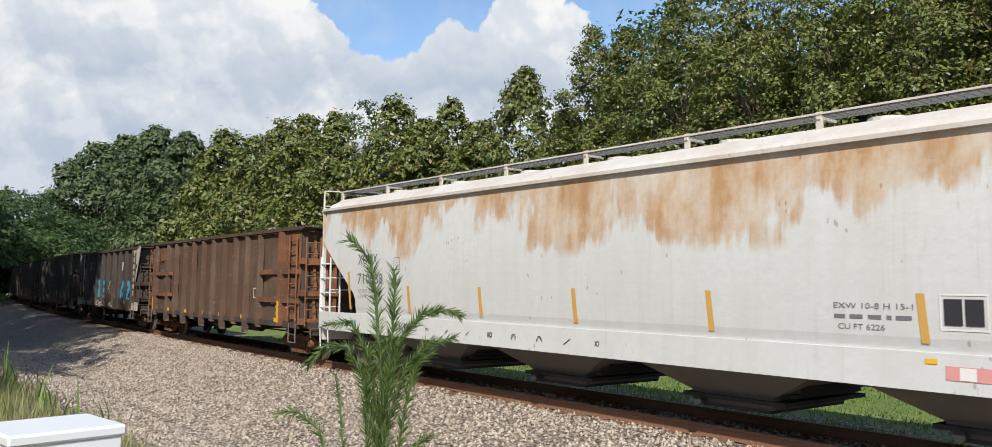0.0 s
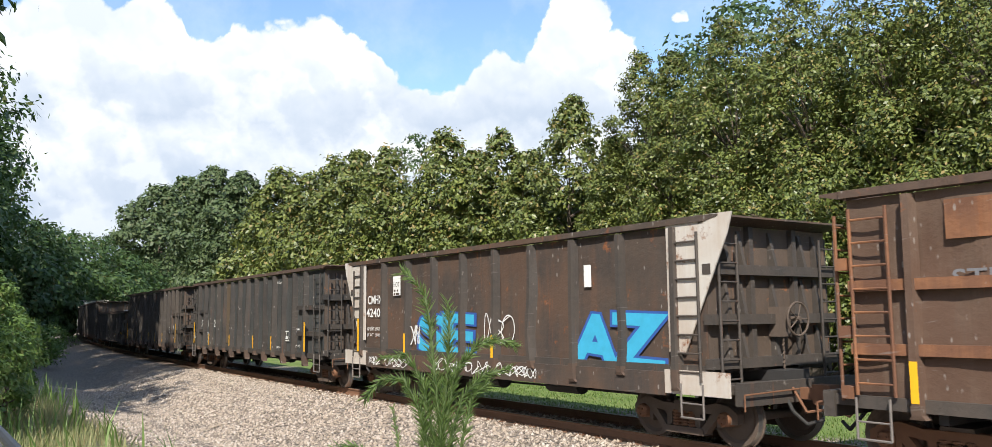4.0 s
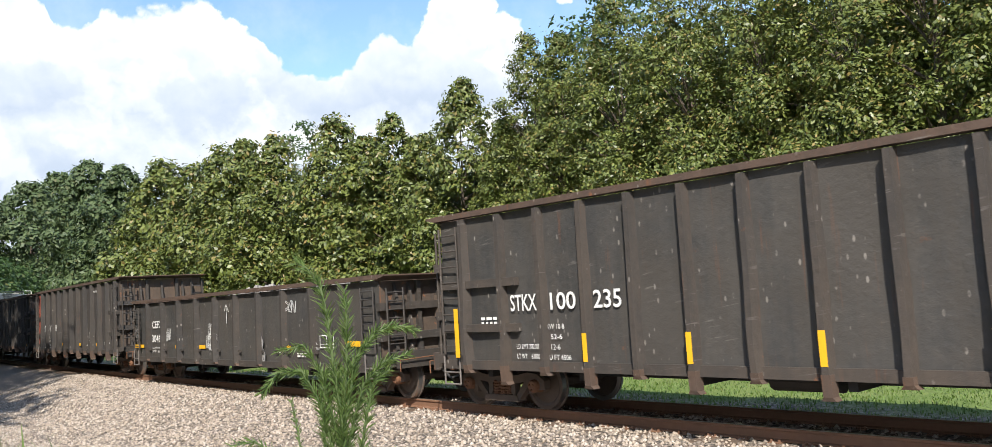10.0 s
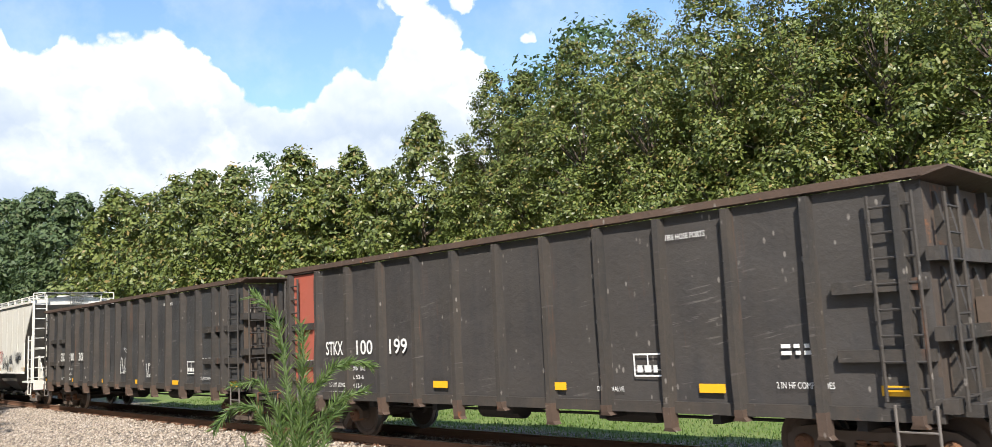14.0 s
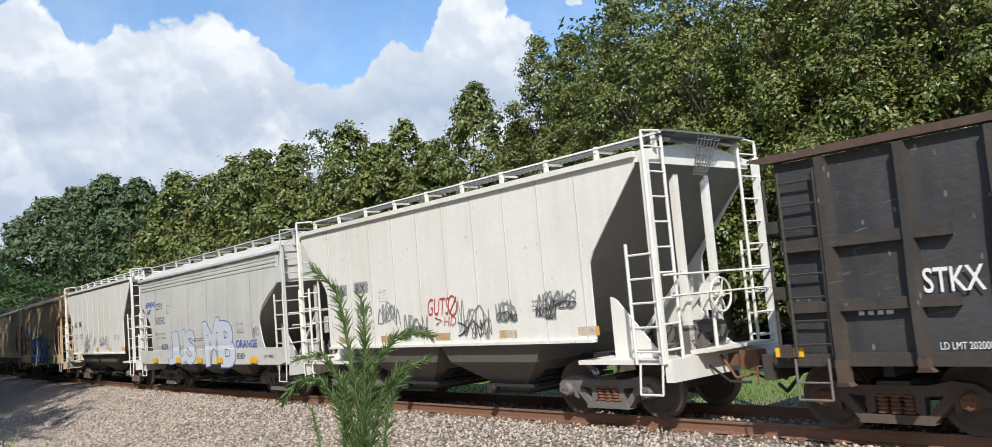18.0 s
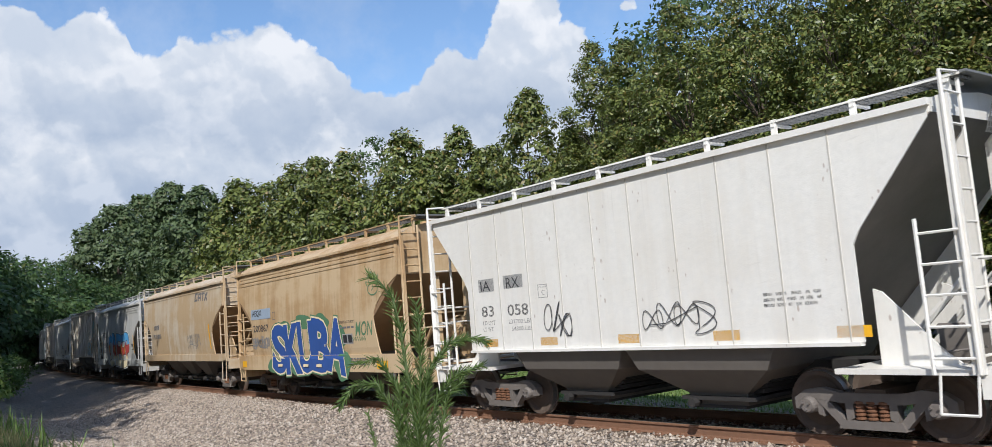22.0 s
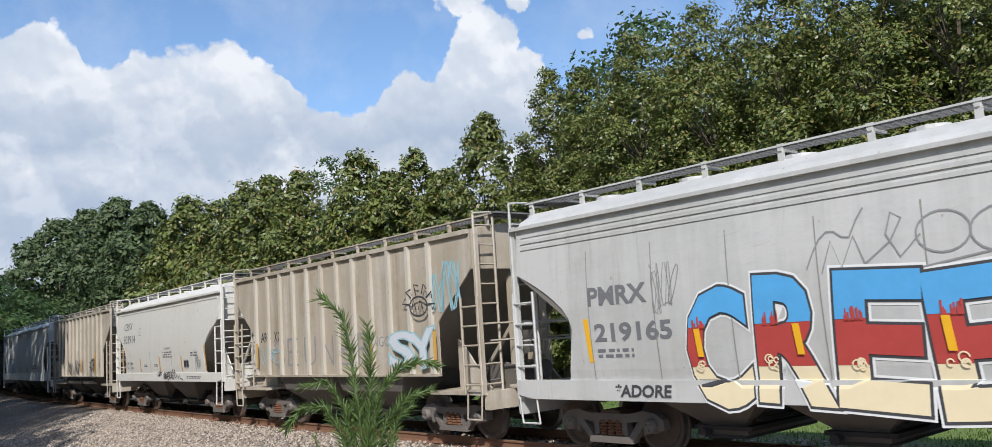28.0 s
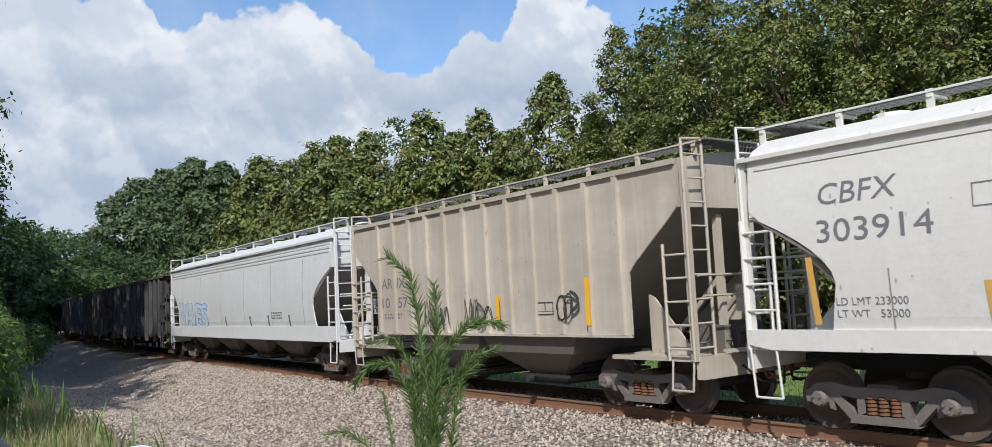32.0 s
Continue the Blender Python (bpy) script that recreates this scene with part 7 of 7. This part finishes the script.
    sprayed(g, "WAVES", -7.6, -3.3, 1.45, 2.4, [("spray_sky", 0.045, *EDGE), ("spray_pale", 0.015, *EDGE)], y, wall, 10, 0.0, 13)
    for x in (-0.8, 2.07, 3.94, 5.88):
        stripe(g, x - 0.07, x + 0.07, 1.48, 1.85, "letter_grey", y, wall, lean=-0.15)
    small_print(g, 4.2, 1.9, 1.0, 3, "letter_grey", y, wall, seed=12)
    # the tail of the train, still in the shade of the trees
    u = 268.7
    for i, (n, m) in enumerate(((16.0, "paint_black_d"), (15.5, "paint_black_c"), (15.5, "paint_navy"), (15.8, "paint_black_a"))):
        gondola(u, u + n, "dark gondola car deep in the shade of the trees", m, seed=20 + i, top=3.9)
        u += n + 1.0
    for m, st in (("paint_beige", "ribbed"), ("paint_white_c", "smooth"), ("paint_grey_b", "smooth"), ("paint_beige_b", "ribbed")):
        hopper(u, u + 13.5, "pale covered hopper car far back in the train", m, st, bays=2)
        u += 14.4


def hopper_marks(car, a, b, c, d, w, dx=0.0):
    y = w + 0.006
    g, before = car, set(car.children)
    stripe(g, -4.18, -3.66, 2.5, 2.76, "placard_grey", y, name="patched_ground")
    fit(g, a, -4.1, -3.78, 2.62, 0.2, "letter_black", y + 0.006)
    stripe(g, -3.34, -2.74, 2.52, 2.78, "placard_grey", y, name="patched_ground")
    fit(g, b, -3.25, -2.85, 2.63, 0.2, "letter_black", y + 0.006)
    fit(g, c, -4.13, -3.72, 2.11, 0.22, "letter_black", y, flat, 0.01)
    fit(g, d, -3.27, -2.63, 2.10, 0.22, "letter_black", y, flat, 0.01)
    fit(g, "LD LMT", -4.11, -3.7, 1.88, 0.08, "letter_black", y)
    fit(g, "LT WT", -4.11, -3.78, 1.75, 0.08, "letter_black", y)
    fit(g, "231700 LBS", -3.27, -2.55, 1.88, 0.08, "letter_black", y)
    fit(g, "54300 LBS", -3.18, -2.55, 1.74, 0.08, "letter_black", y)
    frame_box(g, -2.3, 2.28, 0.27, 0.25, "letter_black", y, thick=0.012, split=False)
    fit(g, "PLATE", -2.27, -2.06, 2.48, 0.03, "letter_black", y)
    fit(g, "C", -2.2, -2.11, 2.38, 0.09, "letter_black", y)
    small_print(g, 2.6, 2.0, 0.9, 3, "letter_black", y, high=0.045, seed=5)
    for x in (-3.9, -2.1, -0.08, 1.9, 3.9):
        stripe(g, x - 0.24, x + 0.24, 1.40, 1.55, "tape_yellow" if d == "058" else "tape_faded", y)
    for ob in car.children:
        if ob not in before:
            ob.matrix_basis = pose(dx, 0, 0)


def low_gondola():
    g, L = gondola(82.8, 99.5, "low black gondola car loaded with pale scrap", "paint_black_b", top=2.70, low=0.68, foot_by=0.04, post_at=(-6.42, 1.42, 10), end_ribs=False, rib_mat="post_dark", post_mat="post_dark", seed=6)
    h, y = L / 2, 1.556
    fit(g, "CEFX", -6.08, -5.18, 1.85, 0.24, "letter_white", y, flat, 0.012)
    fit(g, "30467", -6.13, -5.1, 1.39, 0.24, "letter_white", y, flat, 0.012)
    fit(g, "LD LMT 219700", -6.1, -5.3, 1.08, 0.07, "letter_white", y)
    fit(g, "LT WT    66300", -6.1, -5.3, 0.97, 0.07, "letter_white", y)
    for a, c in ((-7.87, -6.94), (-4.03, -3.62), (-2.06, -1.6), (0.36, 0.62), (3.45, 3.8)):
        stripe(g, a, c, 1.08, 1.19, "tape_yellow", y)
    stripe(g, 6.4, 7.27, 1.18, 1.3, "tape_yellow", y + 0.02)
    frame_box(g, 5.24, 1.14, 0.65, 0.3, "letter_white", y)
    small_print(g, 4.1, 0.98, 0.5, 2, "letter_white", y, high=0.035, seed=14)
    small_print(g, 2.9, 1.0, 0.5, 1, "letter_white", y, high=0.035, seed=15)
    leaf = [(1.95, 1.97), (1.83, 1.72), (1.78, 1.45), (1.86, 1.2), (2.02, 1.02), (2.2, 1.08), (2.28, 1.28), (2.2, 1.4), (2.1, 1.62), (2.02, 1.8), (1.95, 1.97)]
    sprayed_patch(g, leaf, "spray_ash", y)
    curve_mark(g, [leaf, [(2.0, 1.24), (2.06, 1.32), (2.12, 1.24), (2.06, 1.17), (2.0, 1.24)], [(2.1, 1.1), (2.08, 0.85), (2.2, 0.74), (2.34, 0.8), (2.36, 0.98), (2.26, 1.1)], [(2.18, 1.02), (2.22, 0.94)], [(2.2, 0.9), (2.24, 0.82)]], 0.028, "spray_black", y)
    sprayed_patch(g, [(2.1, 1.1), (2.08, 0.85), (2.2, 0.74), (2.34, 0.8), (2.36, 0.98), (2.26, 1.1)], "spray_ash", y)
    scribble(g, -1.35, 1.3, 0.62, 0.25, "spray_white", y, seed=125, strokes=6, thick=0.012)
    scribble(g, -1.3, 1.02, 0.55, 0.2, "spray_white", y, seed=126, strokes=5, thick=0.012)
    scribble(g, -1.3, 1.5, 0.5, 0.4, "spray_white", y, seed=127, strokes=4, thick=0.010)
    scribble(g, -7.75, 1.3, 0.4, 0.5, "spray_ash", y, seed=128, strokes=5, thick=0.014)
    fit(g, "IL 52-6", 4.85, 5.12, 1.24, 0.07, "letter_white", y)
    fit(g, "CU FT 2743", 4.78, 5.2, 1.12, 0.07, "letter_white", y)
    curve_mark(g, [[(0.0, 1.78), (-0.02, 2.3)], [(-0.16, 2.14), (-0.02, 2.32), (0.14, 2.12)]], 0.03, "spray_white", y)
    scribble(g, -1.5, 1.1, 0.6, 0.5, "spray_white", y, seed=121, strokes=4, thick=0.014)
    scribble(g, 3.35, 1.95, 0.75, 0.35, "spray_white", y, seed=122, strokes=4, thick=0.014)
    scribble(g, -4.8, 1.3, 0.4, 0.4, "spray_white", y, seed=123, strokes=3, thick=0.012)
    for i in range(10):
        x = -6.42 + 1.42 * i
        for dx in (-0.14, 0.14):
            bm = bmesh.new()
            box(bm, x + dx - 0.035, x + dx + 0.035, -y - 0.05, -y + 0.02, 1.0, 1.07)
            tube(bm, (x + dx, -y - 0.04, 1.03), (x + dx * 1.6, -y - 0.04, 1.0), 0.014, 5)
            part("lashing_hook", bm, "post_dark", g)
    rng = np.random.default_rng(8)
    bm = bmesh.new()
    for i in range(420):
        x, yy = rng.uniform(-h + 1.6, h - 1.4), rng.uniform(-1.35, 1.35)
        z = 2.36 + (0.5 * math.exp(-((x - 0.5) / 4.0) ** 2)) * (1 - abs(yy) / 1.8) * (0.7 + 0.6 * noise.noise((x * 0.5, yy, 2)))
        s = rng.uniform(0.05, 0.16)
        vs = box(bm, x - s, x + s, yy - s * 0.6, yy + s * 0.6, z - 0.05, z + 0.04)
        bmesh.ops.rotate(bm, cent=(x, yy, z), matrix=Euler(tuple(rng.uniform(-0.9, 0.9, 3))).to_matrix(), verts=vs)
    box(bm, -h + 1, h - 1, -1.45, 1.45, 2.0, 2.36)
    part("scrap_load", bm, "scrap_load", g, "pale tangled scrap")


build_train()
# ---- near things ----
def build_cabinet():
    g = tagged(new("utility_cabinet"), "white painted metal utility cabinet standing in dry weeds", "cabinet")
    g.matrix_basis = pose(-2.70, 5.36, 0.2, 0, 0, -43.7)
    bm = bmesh.new()
    box(bm, -0.29, 0.29, -0.32, 0.32, 0.1, 0.93)
    part("body", done(bm, "body", "box_white", 0.01), "", g)
    bm = bmesh.new()
    box(bm, -0.31, 0.31, -0.34, 0.34, 0.93, 1.0)
    part("lid", done(bm, "lid", "box_white", 0.015), "", g)
    bm = bmesh.new()
    box(bm, -0.27, 0.27, -0.3, 0.3, -0.1, 0.1)
    part("plinth", bm, "hopper_grey", g)
    bm = bmesh.new()
    box(bm, 0.292, 0.315, -0.3, -0.22, 0.78, 0.9)
    part("latch", bm, "under_black", g)


build_cabinet()


def build_plant():
    """A tall feathery weed close to the viewer."""
    rng = np.random.default_rng(12)
    g = tagged(new("feathery_weed"), "tall feathery green weed with thin needle leaves and drooping tips", "weed")
    b = radians(-7.2)
    d = 3.1
    g.matrix_basis = pose(math.sin(b) * d, math.cos(b) * d, 0.35)
    right = np.array((math.cos(b), -math.sin(b), 0.0))
    deep = np.array((math.sin(b), math.cos(b), 0.0))

    def stem(pts, n_leaf, leaf, r=0.006):
        """pts: sideways and height in metres; a bar with needles all along."""
        n_leaf = int(n_leaf * 1.45)
        pts = [right * p[0] + np.array((0, 0, p[1])) + deep * (p[2] if len(p) > 2 else 0.0) for p in pts]
        bm = bmesh.new()
        for i, (p, q) in enumerate(zip(pts, pts[1:])):
            k = r * (1 - 0.75 * i / len(pts))
            tube(bm, p, q, k, 5, k * 0.85)
        part("stem", bm, "stem_green", g)
        seg = np.array([np.linalg.norm(q - p) for p, q in zip(pts, pts[1:])])
        cum = np.concatenate([[0], np.cumsum(seg)]) / seg.sum()
        u = np.sort(rng.uniform(0.04, 1.0, n_leaf))
        P = np.stack([np.interp(u, cum, [p[k] for p in pts]) for k in range(3)], 1)
        Q = np.stack([np.interp(np.minimum(u + 0.03, 1.03), np.append(cum, 1.05), [p[k] for p in pts] + [pts[-1][k] * 1.02 - pts[-2][k] * 0.02]) for k in range(3)], 1)
        t = Q - P
        t /= np.linalg.norm(t, axis=1)[:, None] + 1e-9
        n = rng.normal(size=(n_leaf, 3))
        n -= (n * t).sum(1)[:, None] * t
        n /= np.linalg.norm(n, axis=1)[:, None]
        way = t * rng.uniform(0.6, 1.2, n_leaf)[:, None] + n * rng.uniform(0.5, 1.0, n_leaf)[:, None]
        way /= np.linalg.norm(way, axis=1)[:, None]
        ln = (leaf * rng.uniform(0.6, 1.2, n_leaf) * (1.05 - 0.45 * u))[:, None]
        s = np.cross(way, rng.normal(size=(n_leaf, 3)))
        s /= np.linalg.norm(s, axis=1)[:, None]
        wdt = 0.0019
        ln = ln * 1.15
        quad = np.stack([P - s * wdt, P + s * wdt, P + way * ln * 0.6 + s * wdt * 0.9, P + way * ln], 1)
        quad2 = np.stack([P - s * wdt, P + way * ln * 0.6 + s * wdt * 0.9, P + way * ln, P + way * ln * 0.6 - s * wdt * 0.9], 1)
        part("needles", arrays_mesh("needles", np.concatenate([quad, quad2]), 4, "fennel_leaf"), "", g)

    # the main stem bends over to the side at its tip
    stem([(0.02, -0.3), (0.03, 0.7), (0.035, 1.2), (0.0, 1.55), (-0.015, 1.72), (-0.035, 1.82), (-0.075, 1.88), (-0.115, 1.905)], 900, 0.075, 0.009)
    stem([(0.03, 0.9), (0.02, 1.25), (0.05, 1.55), (0.055, 1.72), (0.05, 1.8)], 420, 0.07)
    stem([(0.03, 1.3), (0.08, 1.55), (0.16, 1.64), (0.25, 1.655), (0.3, 1.63)], 330, 0.055)
    stem([(0.03, 1.2), (0.1, 1.45), (0.18, 1.53), (0.27, 1.55)], 260, 0.055)
    stem([(0.02, 1.1), (-0.05, 1.4), (-0.11, 1.52), (-0.19, 1.52), (-0.25, 1.45)], 330, 0.055)
    stem([(0.02, 1.2), (-0.04, 1.5), (-0.1, 1.61), (-0.2, 1.59)], 240, 0.05)
    stem([(0.03, 0.6), (0.06, 1.0), (0.1, 1.3), (0.14, 1.46), (0.2, 1.5)], 420, 0.065)
    stem([(0.03, 0.5), (-0.02, 1.0), (-0.04, 1.3), (-0.03, 1.5)], 420, 0.07)
    stem([(0.03, 0.4), (0.08, 0.9), (0.13, 1.15), (0.19, 1.2)], 380, 0.065)
    stem([(0.03, 0.4), (0.1, 0.85), (0.17, 1.02), (0.23, 1.0)], 300, 0.06)
    # a lower stem beside it
    stem([(-0.1, -0.2), (-0.12, 0.7), (-0.16, 1.05), (-0.2, 1.22), (-0.28, 1.29), (-0.36, 1.28)], 520, 0.06, 0.006)
    stem([(-0.12, 0.6), (-0.15, 0.95), (-0.22, 1.08), (-0.31, 1.07), (-0.36, 1.0)], 300, 0.055)
    stem([(-0.1, 0.6), (-0.1, 1.0), (-0.13, 1.3), (-0.15, 1.42)], 220, 0.035, 0.005)
    stem([(-0.1, 0.4), (-0.2, 0.85), (-0.28, 0.95)], 200, 0.05)


plain("stem_green", (0.10, 0.14, 0.05), 0.7, 0, 0.3, 30, 0.1)
build_plant()


def build_fence():
    """The end of a chain-link fence beside the viewer."""
    g = tagged(new("chain_link_fence"), "dark chain-link fence with a round top rail", "fence")
    a, b = Vector((-2.21, 3.54, 1.53)), Vector((-7.2, 9.91, 1.53))
    d = (b - a).normalized()
    bm = bmesh.new()
    tube(bm, a - d * 0.9, b, 0.024, 10)
    part("top_rail", bm, "galvanised", g)
    for k in (0.0, 2.9, 5.8, 8.7):
        bm = bmesh.new()
        p = b - d * k
        tube(bm, (p.x, p.y, 0.2), (p.x, p.y, 1.56), 0.03, 10)
        part("post", bm, "galvanised", g)
    bm = bmesh.new()
    n = 136
    for i in range(n):
        for way in (-1, 1):
            p = b - d * (0.065 * i)
            q = p + d * (way * 0.5)
            tube(bm, p - Vector((0, 0, 0.01)), Vector((q.x, q.y, p.z - 0.55)), 0.0022, 4)
    part("mesh", bm, "galvanised", g)


build_fence()


# ---- what moves ----
def motions():
    """The cars roll along the line; their wheels turn."""
    times = [2.0 * i for i in range(17)]
    for root, u in CARS:
        walk(root, [(t, line_pose(u - gone(t))) for t in times])
    ticks = [i / 15 for i in range(481)]
    first = {}
    for w, k in WHEELS:
        if k not in first:
            walk(w, [(t, pose(k * 0.889, 0, 0.457) @ pose(0, 0, 0, 0, math.degrees(gone(t) / 0.457) % 360, 0)) for t in ticks])
            first[k] = w
        else:
            w.rotation_mode = "QUATERNION"
            w.animation_data_create()
            w.animation_data.action = first[k].animation_data.action
            w.animation_data.action_slot = first[k].animation_data.action_slot


motions()
